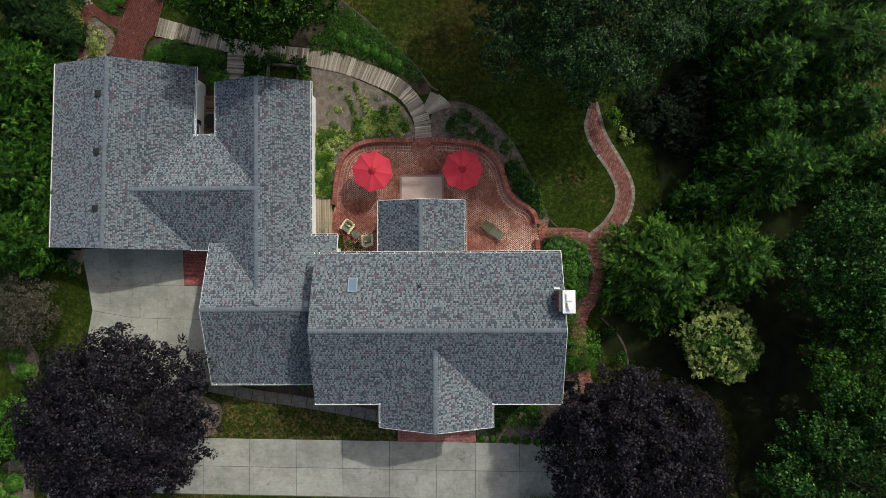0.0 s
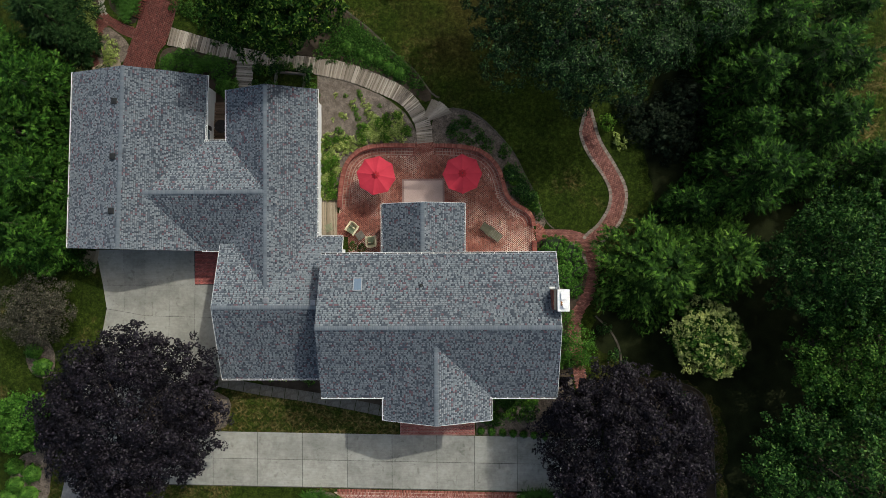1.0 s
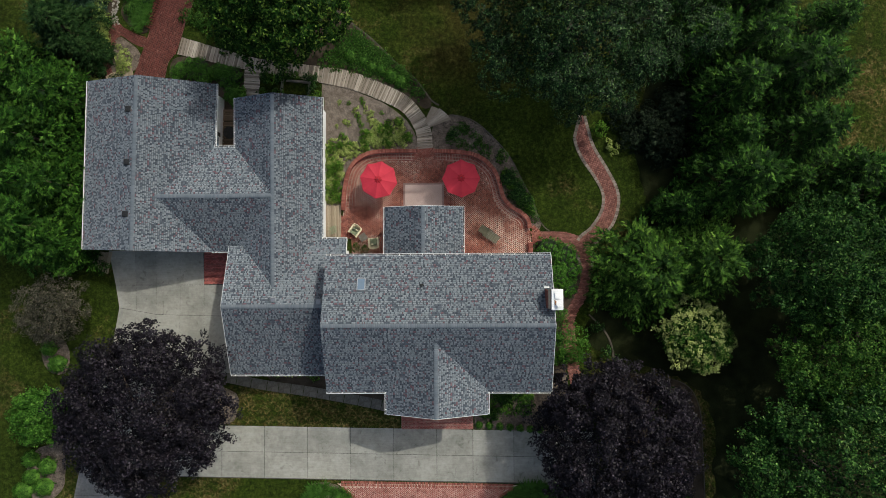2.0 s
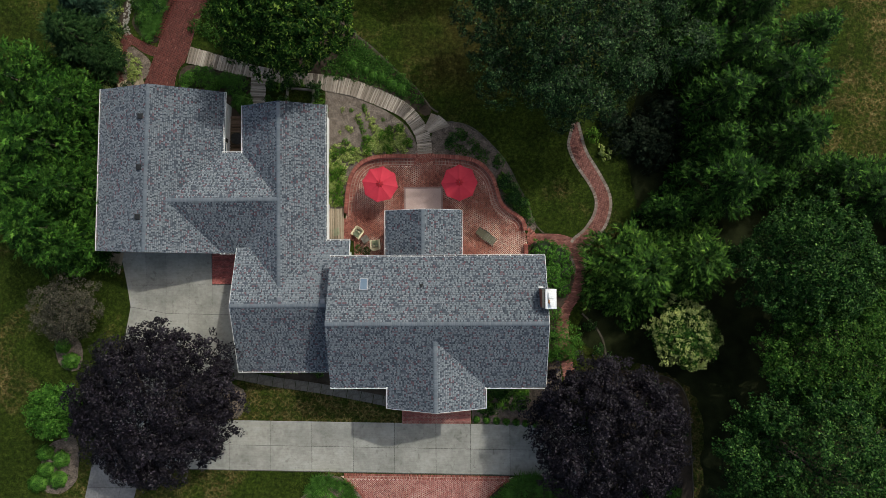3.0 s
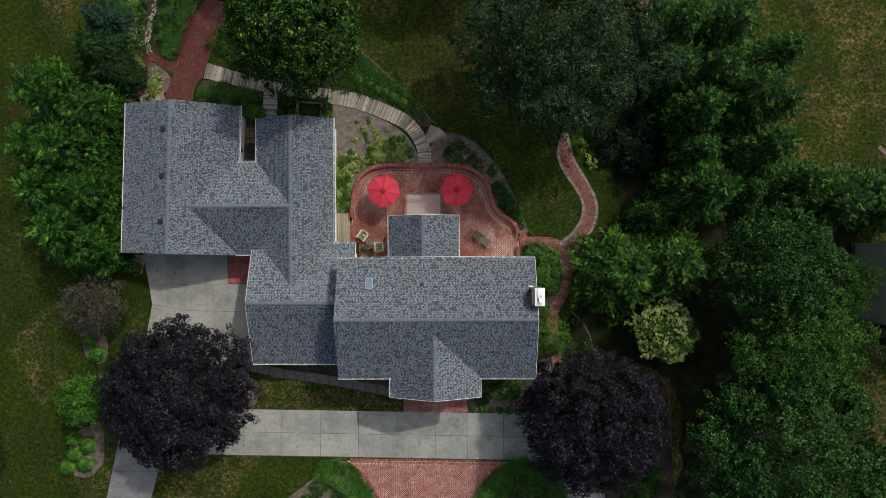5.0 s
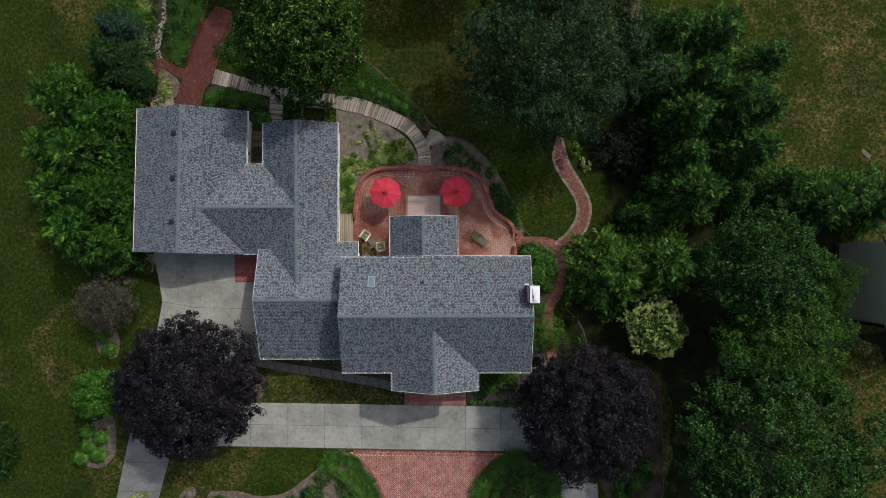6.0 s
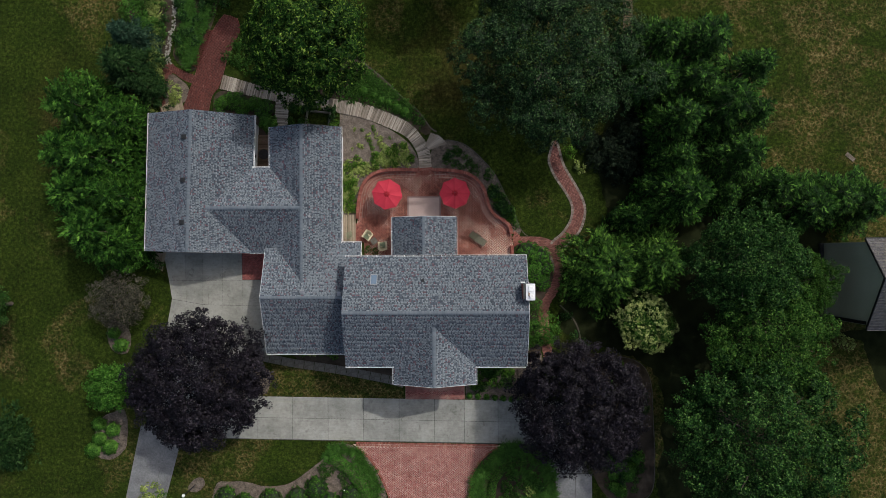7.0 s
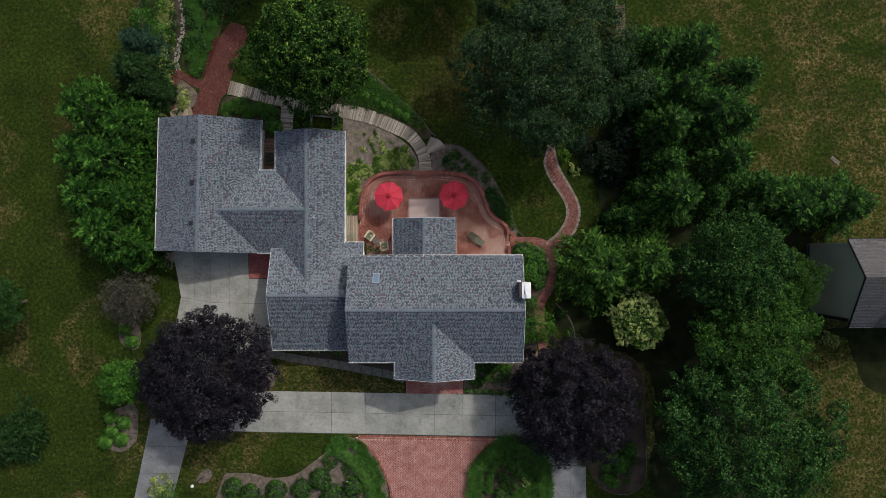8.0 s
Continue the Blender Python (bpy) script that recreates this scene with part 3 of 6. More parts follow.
# brick patio behind the house
WALL_LINE = [(-9.0, 3.9), (-8.86, 5.6), (-8.55, 6.95), (-8.05, 7.75), (-7.2, 8.36), (-6.0, 8.62), (-4.4, 8.64), (-3.12, 8.62)]
WALL_LINE_E = [(-1.62, 8.6), (-0.2, 8.56), (1.42, 8.33), (2.42, 7.83), (3.22, 6.95), (3.62, 5.9), (3.95, 4.75), (4.65, 3.98), (5.45, 3.52), (5.88, 2.98), (6.0, 2.35)]
NICHE = [(-3.12, 8.6), (-2.95, 8.82), (-2.38, 8.95), (-1.8, 8.82), (-1.62, 8.6)]
PATIO = [(p.x, p.y) for p in spline(WALL_LINE + NICHE[1:-1] + WALL_LINE_E, step=0.3)] + [(6.15, 1.3), (6.05, -0.3), (-8.3, -0.3), (-8.4, 1.6), (-9.2, 1.7), (-9.45, 2.6), (-9.1, 3.4)]
patio = tagged(part("patio_base", (lambda b: (b.faces.new([b.verts.new((x, y, 0.02)) for x, y in PATIO]), b)[1])(bmesh.new()), SAND), "red brick patio laid in herringbone with pale joints", "patio", kind="structure")
EDGE_LINE = spline(WALL_LINE, step=0.15) + spline(WALL_LINE_E, step=0.15)
bricks("patio_bricks", patio, BRICK, PATIO, 0.036, radians(45), 0.23, 0.115, 0.024, hole=lambda x, y: y > (3.9 if x < -8 else 2.5) and not -3.3 < x < -1.45 and min((p.x - x) ** 2 + (p.y - y) ** 2 for p in EDGE_LINE) < 0.64)


def low_wall(pts, name):
    ob = empty(name, (0, 0, 0), "low curved red brick garden wall with brick coping", "wall", kind="structure")
    line = spline(pts, step=0.2)
    bm = bmesh.new()
    rows = []
    for i, p in enumerate(line):
        t = (line[min(i + 1, len(line) - 1)] - line[max(i - 1, 0)]).normalized()
        n = Vector((-t.y, t.x))
        a, b = p + n * 0.13, p - n * 0.13
        rows.append([bm.verts.new((a.x, a.y, 0)), bm.verts.new((a.x, a.y, 0.40)), bm.verts.new((b.x, b.y, 0.40)), bm.verts.new((b.x, b.y, 0))])
    for r, s in zip(rows, rows[1:]):
        for k in range(3):
            bm.faces.new((r[k], r[k + 1], s[k + 1], s[k]))
    bm.faces.new(rows[0])
    bm.faces.new(rows[-1])
    bmesh.ops.recalc_face_normals(bm, faces=bm.faces)
    part("wall_core", bm, BRICK_RED, ob)
    course(ob, pts, 0.30, 0.105, 0.07, 0.47, BRICK_WALL, "coping_brick")
    return ob


wall_w = low_wall(WALL_LINE, "garden_wall_west")
wall_e = low_wall(WALL_LINE_E, "garden_wall_east")
# two soldier courses that follow the wall on the floor
for ln in (WALL_LINE, WALL_LINE_E):
    line = spline(ln, step=0.2)
    bm = bmesh.new()
    rows = []
    for i, p in enumerate(line):
        t = (line[min(i + 1, len(line) - 1)] - line[max(i - 1, 0)]).normalized()
        n = Vector((t.y, -t.x))
        rows.append([bm.verts.new((*(p + n * d), 0.026)) for d in (0.12, 0.78)])
    for r, s in zip(rows, rows[1:]):
        f = bm.faces.new((r[0], r[1], s[1], s[0]))
    bmesh.ops.recalc_face_normals(bm, faces=bm.faces)
    part("mortar_strip", bm, SAND_PALE, patio)
    for off in (-0.28, -0.53, -0.74):
        course(patio, ln, 0.2 if off > -0.7 else 0.1, 0.125 if off > -0.7 else 0.23, 0.03, 0.042, BRICK_WALL, shift=off, gap=0.03)
def brick_fan(x, y, radii, a0, a1, z):
    """Rings of bricks round a point, as the landings of the patio are laid."""
    for r in radii:
        course(patio, [(x + r * math.cos(radians(a)), y + r * math.sin(radians(a))) for a in np.linspace(a0, a1, 9)], 0.16, 0.105, 0.03, z, BRICK_WALL, gap=0.022)


course(patio, NICHE, 0.3, 0.11, 0.06, 0.07, BRICK_WALL)
brick_fan(-2.37, 8.12, (0.18, 0.36, 0.54, 0.72), 10, 170, 0.052)
course(patio, [(6.25, 2.55), (6.75, 2.1), (6.8, 1.6), (6.3, 1.2)], 0.22, 0.11, 0.05, 0.06, BRICK_WALL)
brick_fan(6.1, 1.85, (0.2, 0.38, 0.56), -75, 75, 0.05)
course(patio, [(-9.15, 3.5), (-9.5, 2.7), (-9.2, 1.75)], 0.25, 0.11, 0.05, 0.06, BRICK_WALL)
brick_fan(-8.5, 2.6, (0.3, 0.5, 0.7, 0.9), 110, 250, 0.052)
short_wall = empty("garden_wall_stub", (0, 0, 0), "short red brick garden wall beside the house", "wall", kind="structure")
bm = bmesh.new()
box(bm, 5.9, 0.0, 0, 6.2, 1.2, 0.45, 0.01)
part("wall_core", bm, BRICK_RED, short_wall)
course(short_wall, [(6.05, 0.0), (6.05, 1.2)], 0.3, 0.105, 0.07, 0.52, BRICK_WALL, "coping_brick")

# winding brick walk on the east side
WALK_L = [(10.15, 11.4), (9.85, 10.3), (9.72, 9.4), (10.25, 8.0), (11.45, 6.15), (11.95, 4.9), (11.78, 3.65), (11.0, 2.42), (10.2, 1.75), (9.9, 1.4)]
WALK_R = [(10.5, 11.4), (10.75, 10.4), (11.2, 8.9), (12.3, 7.0), (13.02, 5.5), (13.16, 4.25), (12.75, 2.8), (12.05, 1.86), (11.2, 1.0), (10.9, 0.5)]
SIDE_L = [(6.2, 2.09), (8.1, 2.08), (9.2, 1.95), (10.2, 1.5), (10.95, 0.5), (11.05, -0.8), (10.9, -2.0), (10.4, -3.4), (9.6, -5.0), (9.75, -7.8), (10.1, -10.2)]
SIDE_R = [(6.2, 1.34), (7.7, 1.32), (8.75, 1.1), (9.55, 0.5), (10.0, -0.4), (10.1, -1.3), (9.95, -2.3), (9.5, -3.3), (8.65, -5.0), (8.8, -7.8), (9.2, -10.2)]
for nm, l, r, txt in (("brick_walk_loop", WALK_L, WALK_R, "winding red brick walk edged with grey stones"), ("brick_walk_side", SIDE_L, SIDE_R, "red brick side walk under the trees")):
    o = outline(l, r)
    w = sheet(nm, o, 0.022, SAND_DARK, txt, "walk", smooth=False)
    bricks("walk_bricks", w, BRICK_WALK, o, 0.036, radians(0 if nm.endswith("side") else 62), herring=False)
    if nm.endswith("loop"):
        course(w, l, 0.24, 0.26, 0.08, 0.055, STONE_EDGE, "edge_stone", 0.03)
        course(w, r, 0.24, 0.26, 0.08, 0.055, STONE_EDGE, "edge_stone", 0.03)
    else:
        course(w, l[4:6], 0.22, 0.26, 0.08, 0.055, STONE_EDGE, "edge_stone", 0.03)
        course(w, r[2:6], 0.22, 0.26, 0.08, 0.055, STONE_EDGE, "edge_stone", 0.03)

def planks(name, centre, widths, pitch, z, mat, label, kind="structure"):
    """Boards laid square across a centre line, each an object of its own."""
    ob = empty(name, (0, 0, 0), label, "boardwalk", kind=kind)
    line = spline(centre, step=0.02)
    wide = np.interp(np.linspace(0, len(widths) - 1, len(line)), np.arange(len(widths)), widths)
    run, due = 0.0, pitch / 2
    for i in range(1, len(line)):
        run += (line[i] - line[i - 1]).length
        if run < due:
            continue
        due += pitch
        t = (line[min(i + 8, len(line) - 1)] - line[max(i - 8, 0)]).normalized()
        bm = bmesh.new()
        L = wide[i] / 2 + random.uniform(-0.015, 0.03)
        box(bm, -L, -pitch / 2 + 0.009, -0.04, L, pitch / 2 - 0.009, 0, 0.006)
        pl = part("plank", bm, mat, ob)
        pl.matrix_basis = pose(line[i].x, line[i].y, z + random.uniform(-0.004, 0.004), 0, 0, math.degrees(math.atan2(t.x, -t.y)) + random.uniform(-0.5, 0.5))
    return ob


# broad brick walk north of the garage
NW_L = [(-26.6, 14.2), (-25.9, 16.1), (-25.2, 18.0), (-24.9, 18.9), (-24.1, 20.9), (-23.4, 22.5), (-22.8, 23.5), (-22.2, 24.2)]
NW_R = [(-23.8, 14.2), (-23.4, 16.1), (-22.75, 17.0), (-22.25, 18.4), (-22.0, 19.3), (-21.3, 21.1), (-20.6, 22.6), (-20.9, 23.8)]
o = outline(NW_L, NW_R)
w = sheet("brick_walk_north", o, 0.022, SAND_DARK, "broad dark red brick walk between planted beds", "walk", smooth=False)
bricks("walk_bricks", w, BRICK_NORTH_SHADED, o, 0.036, radians(66), herring=False)
for k in range(2):
    course(w, NW_L[3:6], 0.27, 0.2, 0.16, 0.2 - 0.08 * k, BRICK_NORTH_SHADED, "edge_brick", 0.07, shift=0.3 - 0.29 * k)
LOOP_L = [(-28.5, 14.4), (-28.8, 16.3), (-28.8, 17.5), (-28.15, 19.1), (-27.6, 19.45), (-26.8, 18.9), (-25.2, 18.2)]
LOOP_R = [(-27.9, 14.4), (-28.1, 16.3), (-27.9, 17.5), (-27.5, 18.35), (-27.2, 18.4), (-26.4, 17.8), (-25.4, 17.4)]
o = outline(LOOP_L, LOOP_R)
w = sheet("brick_walk_small_loop", o, 0.026, SAND_DARK, "narrow curving red brick walk", "walk", smooth=False)
bricks("walk_bricks", w, BRICK_NORTH_SHADED, o, 0.038, radians(-28), herring=False)
planks("stone_pad", [(-28.4, 14.6), (-27.4, 15.0), (-26.4, 15.3)], [1.0, 1.1, 1.3], 0.2, 0.05, PLANK_TAN, "fan of pale weathered planks at the garage corner")

# brick drive in front, entry bricks
FRONT = [(p.x, p.y) for p in spline([(-9.6, -18.15), (-8.4, -19.05), (-7.5, -20.2), (-6.4, -22.5), (-6.05, -24.4), (-6.0, -34)], step=0.4)] + [(p.x, p.y) for p in spline([(1.9, -34), (1.92, -24.3), (2.05, -21.6), (2.8, -19.9), (3.8, -18.8), (4.95, -18.25)], step=0.4)]
fd = sheet("brick_drive", FRONT, 0.022, DRIVE_SAND, "wide red brick drive laid in herringbone", "driveway", smooth=False)
bricks("drive_bricks", fd, BRICK_DRIVE, FRONT, 0.036, radians(45), 0.24, 0.12, 0.022, hole=lambda x, y: y > -18.42)
for yy in (-18.12, -18.34):
    course(fd, [(-9.3, yy + 0.10), (4.6, yy - 0.13)], 0.2, 0.11, 0.03, 0.037, BRICK_WALL)
course(fd, [(-9.3, -18.45), (-8.3, -19.2), (-7.4, -20.3), (-6.3, -22.55), (-5.95, -24.4), (-5.9, -31)], 0.2, 0.11, 0.03, 0.044, BRICK_WALL)
course(fd, [(4.5, -18.55), (3.7, -19.0), (2.7, -20.0), (1.95, -21.65), (1.82, -24.3), (1.8, -31)], 0.2, 0.11, 0.03, 0.044, BRICK_WALL)
PORCH = [(-4.4, -11.2), (1.38, -11.2), (1.38, -13.78), (-4.4, -13.78)]
pd = sheet("entry_porch", PORCH, 0.03, SAND_PALE, "red brick entry landing in running bond", "porch", smooth=False)
bricks("porch_bricks", pd, BRICK_DRIVE, PORCH, 0.045, 0, 0.22, 0.11, 0.02, herring=False, clip=True)
GP = [(-20.42, 0.6), (-16.7, 0.6), (-16.7, -2.05), (-20.42, -2.05)]
gp = sheet("garage_landing", GP, 0.04, JOINT, "bright red brick landing beside the garage", "paving", smooth=False)
bricks("landing_bricks", gp, BRICK_RED, GP, 0.055, 0, herring=False, clip=True)

# slate path along the front
pp = empty("slate_path", (0, 0, 0), "dark slate slab path along the front wing", "path", kind="structure")
A = spline([(-18.6, -9.6), (-15.3, -10.25), (-11.2, -10.85), (-6.0, -11.85), (-4.5, -12.3)], step=1.0)
for i in range(len(A) - 1):
    d = A[i + 1] - A[i]
    bm = bmesh.new()
    box(bm, -d.length / 2 + 0.02, -0.41, 0, d.length / 2 - 0.02, 0.41, 0.035, 0.01)
    ob = part("slab", bm, SLATE, pp)
    c = (A[i] + A[i + 1]) / 2
    ob.matrix_basis = pose(c.x, c.y, 0.0, 0, 0, math.degrees(math.atan2(d.y, d.x)))


planks("boardwalk_curve", [(-22.45, 17.5), (-18.0, 16.3), (-15.7, 15.75), (-11.2, 15.05), (-8.3, 14.45), (-5.4, 13.28), (-4.0, 12.5), (-3.1, 11.5), (-2.5, 10.3), (-2.35, 8.9)],
       [1.45, 1.25, 1.1, 1.05, 1.2, 1.4, 1.35, 1.3, 1.2, 1.2], 0.125, 0.10, PLANK_GREY, "weathered grey plank boardwalk curving through the garden")
spur = empty("boardwalk_spur", (-2.75, 10.3, 0), "fan of weathered grey planks at the end of the boardwalk", "boardwalk", kind="structure")
for k in range(9):
    a0, a1 = radians(20 + k * 5.0), radians(20 + k * 5.0 + 4.5)
    r0, r1 = 0.8, 2.62 - 0.05 * k + random.uniform(-0.04, 0.04)
    bm = bmesh.new()
    flat = [(r0 * math.cos(a0), r0 * math.sin(a0)), (r1 * math.cos(a0), r1 * math.sin(a0)), (r1 * math.cos(a1), r1 * math.sin(a1)), (r0 * math.cos(a1), r0 * math.sin(a1))]
    hi, lo = [bm.verts.new((x, y, 0.114)) for x, y in flat], [bm.verts.new((x, y, 0.07)) for x, y in flat]
    bm.faces.new(hi), bm.faces.new(lo[::-1])
    for q in range(4):
        bm.faces.new((hi[q], lo[q], lo[(q + 1) % 4], hi[(q + 1) % 4]))
    bmesh.ops.recalc_face_normals(bm, faces=bm.faces)
    part("plank", bm, PLANK_GREY, spur)
planks("boardwalk_branch", [(-16.4, 15.4), (-16.6, 12.5)], [1.3, 1.3], 0.15, 0.112, PLANK_GREY, "weathered grey plank branch leading to the court deck")
planks("deck_court", [(-17.6, 12.2), (-17.6, 8.3)], [2.8, 2.8], 0.14, 0.2, PLANK_BROWN, "brown plank deck between two wings of the house")
planks("deck_side", [(-10.75, 2.65), (-9.2, 2.65)], [3.3, 3.3], 0.14, 0.12, PLANK_TAN, "small tan plank deck beside the patio")
planks("corner_steps", [(-29.3, 0.3), (-28.7, -0.1), (-28.1, -0.25)], [1.0, 1.5, 1.9], 0.16, 0.07, PLANK_TAN, "fan-shaped weathered plank step at the garage corner")

# planted beds
sheet("lawn_strip", [(-18.3, -10.2), (-15.0, -10.7), (-11.0, -11.3), (-6.0, -12.3), (-4.5, -12.8), (-4.5, -13.75), (-18.6, -13.45)], 0.016, LAWN_DRY, "strip of dry brownish lawn beside the drive", "lawn", smooth=False)
sheet("bed_garden", [(-10.6, 14.75), (-8.3, 13.8), (-5.4, 12.4), (-3.6, 10.9), (-2.95, 9.2), (-3.3, 8.7), (-6, 8.7), (-8.1, 7.9), (-8.9, 6.4), (-9.2, 4.3), (-10.7, 4.4)], 0.03, MULCH, "grey-brown mulched garden bed", "garden bed", rough=0.1)
sheet("bed_north", [(-9.3, 20.2), (-8.2, 19.0), (-6.5, 17.65), (-4.8, 15.95), (-3.1, 14.45), (-1.85, 12.7), (-2.3, 12.1), (-3.7, 13.0), (-5.4, 14.0), (-8.3, 15.0), (-11, 15.4), (-13, 17)], 0.03, MULCH_DARK, "dark mulched bed beside the boardwalk", "garden bed", rough=0.1)
sheet("bed_patio", [(-1.7, 10.7), (-0.5, 11.6), (0.34, 11.5), (2.06, 10.65), (3.75, 8.95), (4.6, 7.8), (5.5, 6.1), (6.3, 4.4), (6.95, 2.6), (6.5, 2.1), (6.0, 2.9), (5.5, 3.5), (4.1, 4.6), (3.7, 6.0), (3.2, 7.0), (1.5, 8.3), (-1.5, 8.6)], 0.03, MULCH_BROWN, "grey mulched bed wrapped round the patio wall", "garden bed", rough=0.1)
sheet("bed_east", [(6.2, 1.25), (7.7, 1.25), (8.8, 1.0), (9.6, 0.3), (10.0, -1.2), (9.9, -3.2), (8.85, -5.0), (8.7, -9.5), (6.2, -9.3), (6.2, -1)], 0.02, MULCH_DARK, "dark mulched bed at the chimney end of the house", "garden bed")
sheet("bed_front", [(2.0, -9.1), (8.9, -9.3), (9.4, -13.9), (5.0, -13.9), (1.5, -13.75), (1.45, -11.0)], 0.02, MULCH_BROWN, "brown mulched bed beside the entry", "garden bed", smooth=False)
sheet("bed_wing", [(-16.5, -8.2), (-9.0, -8.2), (-5.0, -9.2), (-5.0, -11.6), (-11, -10.5), (-15.0, -9.85)], 0.02, MULCH_DARK, "dark planted strip along the front wing", "garden bed", smooth=False)
sheet("bed_drive_west", [(-23.3, -22.7), (-21.9, -21.9), (-20.3, -21.85), (-18.2, -22.3), (-15.9, -22.0), (-13.6, -20.5), (-12.1, -19.1), (-11.7, -18.15), (-10.0, -18.1), (-8.5, -19.2), (-7.6, -20.3), (-6.5, -22.5), (-6.2, -24.4), (-6.3, -31), (-15, -32), (-24, -30)], 0.03, MULCH_BROWN, "brown mulched shrub bed beside the brick drive", "garden bed", rough=0.12)
sheet("bed_drive_east", [(4.9, -18.4), (3.9, -18.9), (2.9, -19.95), (2.15, -21.6), (2.0, -24.3), (2.1, -31), (9.9, -31), (10.0, -24), (9.95, -21.6), (9.2, -19.6), (8.2, -18.4)], 0.02, MULCH_DARK, "dark planted bed between two drives", "garden bed", rough=0.1)
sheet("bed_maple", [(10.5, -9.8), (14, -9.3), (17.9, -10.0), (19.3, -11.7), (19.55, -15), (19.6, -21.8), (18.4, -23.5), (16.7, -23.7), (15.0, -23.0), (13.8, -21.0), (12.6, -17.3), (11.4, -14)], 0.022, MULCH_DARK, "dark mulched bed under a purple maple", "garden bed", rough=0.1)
sheet("bed_nw", [(-31.5, 28), (-31.8, 20), (-30.4, 16), (-29.6, 14.2), (-29.0, 16.7), (-28.6, 19.0), (-27.8, 20), (-27.4, 24), (-27.6, 28)], 0.02, MULCH_DARK, "dark shrub bed along a stone edge", "garden bed", rough=0.1)
sheet("bed_nw_island", [(-28.0, 15.2), (-28.2, 16.8), (-27.6, 18.3), (-26.7, 17.9), (-25.7, 16.9), (-26.1, 15.6), (-27, 15.3)], 0.03, MULCH_BROWN, "brown mulch island between brick walks", "garden bed", rough=0.05)
sheet("bed_walk_north", [(-27.1, 28), (-27.0, 22), (-27.3, 20.2), (-26.2, 18.9), (-25.2, 18.6), (-24.4, 20.8), (-23.5, 22.9), (-22.8, 25.2), (-22.3, 28)], 0.02, MULCH_DARK, "dark bed of strap-leaved plants beside the walk", "garden bed")
sheet("bed_shrubs_sw", [(-33.2, -15.0), (-32.2, -14.8), (-31.8, -16.5), (-32.1, -18.6), (-33.2, -19.6), (-34.8, -19.4), (-35.2, -17.5), (-34.4, -15.6)], 0.03, MULCH_BROWN, "brown mulch bed with clipped shrubs", "garden bed", rough=0.1)
sheet("bed_shrubs_w", [(-33.6, -6.0), (-32.0, -6.6), (-31.5, -7.9), (-31.9, -9.2), (-33.0, -9.2), (-33.8, -8.0)], 0.03, MULCH_BROWN, "brown mulch bed round two clipped shrubs", "garden bed", rough=0.1)
sheet("bed_maple_sw", [(-17.8, -10.9), (-17.7, -12.0), (-18.6, -13.35), (-24, -13.2), (-24.2, -10.6), (-20, -10.2)], 0.024, MULCH_BROWN, "mulched bed under a purple maple with a curved edge", "garden bed", rough=0.05)
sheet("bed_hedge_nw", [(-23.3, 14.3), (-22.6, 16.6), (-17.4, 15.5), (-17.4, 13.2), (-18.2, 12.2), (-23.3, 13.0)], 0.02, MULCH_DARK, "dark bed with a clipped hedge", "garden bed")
# sheet over the lawn below the wood, dark with painted tree shade
sheet("woodland_floor", [(14.5, 9.5), (15.5, 14), (17, 21), (24.5, 20.5), (27, 12.5), (31, 7.5), (36, 5.5), (35.5, -6), (31, -12), (34, -20), (28, -25), (20.5, -24), (20.3, -12), (14, -8.5), (10.6, -7), (10.9, -4.5), (13.6, 0.5), (15.2, 4)], 0.015, SHADED_FLOOR, "dark woodland floor, tree shade put into its colour", "ground", rough=0.5)


def edging(name, pts, label, width=0.12, mat=None):
    """A narrow stone strip along the edge of a bed."""
    line = spline(pts, step=0.3)
    bm = bmesh.new()
    rows = []
    for i, p in enumerate(line):
        t = (line[min(i + 1, len(line) - 1)] - line[max(i - 1, 0)]).normalized()
        n = Vector((-t.y, t.x)) * width / 2 * (1 + 0.4 * noise.noise((p.x * 2, p.y * 2, 0)))
        a, b = p + n, p - n
        rows.append([bm.verts.new((a.x, a.y, -0.02)), bm.verts.new((a.x, a.y, 0.07)), bm.verts.new((b.x, b.y, 0.07)), bm.verts.new((b.x, b.y, -0.02))])
    for r, s in zip(rows, rows[1:]):
        for k in range(3):
            bm.faces.new((r[k], r[k + 1], s[k + 1], s[k]))
    bmesh.ops.recalc_face_normals(bm, faces=bm.faces)
    return tagged(part(name, bm, mat or ROCK_EDGE), label, "edging", kind="structure")


ROCK_EDGE = mottled("edging_stone", (0.045, 0.038, 0.028), (0.10, 0.086, 0.068), 1.5, 0.95, 8, 0.5)
edging("edging_north", [(-9.6, 20.3), (-8.2, 19.1), (-6.5, 17.7), (-4.8, 16.0), (-3.1, 14.5), (-1.8, 12.75), (-1.2, 12.4)], "low stone edging between lawn and bed")
edging("edging_patio", [(-0.3, 11.55), (0.9, 11.35), (2.1, 10.7), (3.8, 9.0), (4.65, 7.8), (5.5, 6.1), (6.35, 4.4), (6.7, 3.2), (7.25, 2.4), (7.6, 2.15)], "low stone edging between lawn and patio bed", 0.10)
edging("edging_maple", [(-17.85, -10.9), (-17.75, -12.0), (-18.5, -13.3)], "curved stone edging under a maple", 0.16)
edging("edging_east", [(10.7, -4.6), (12.0, -6.0), (12.6, -7.6), (12.5, -9.4)], "thin curved edging under the trees", 0.14)
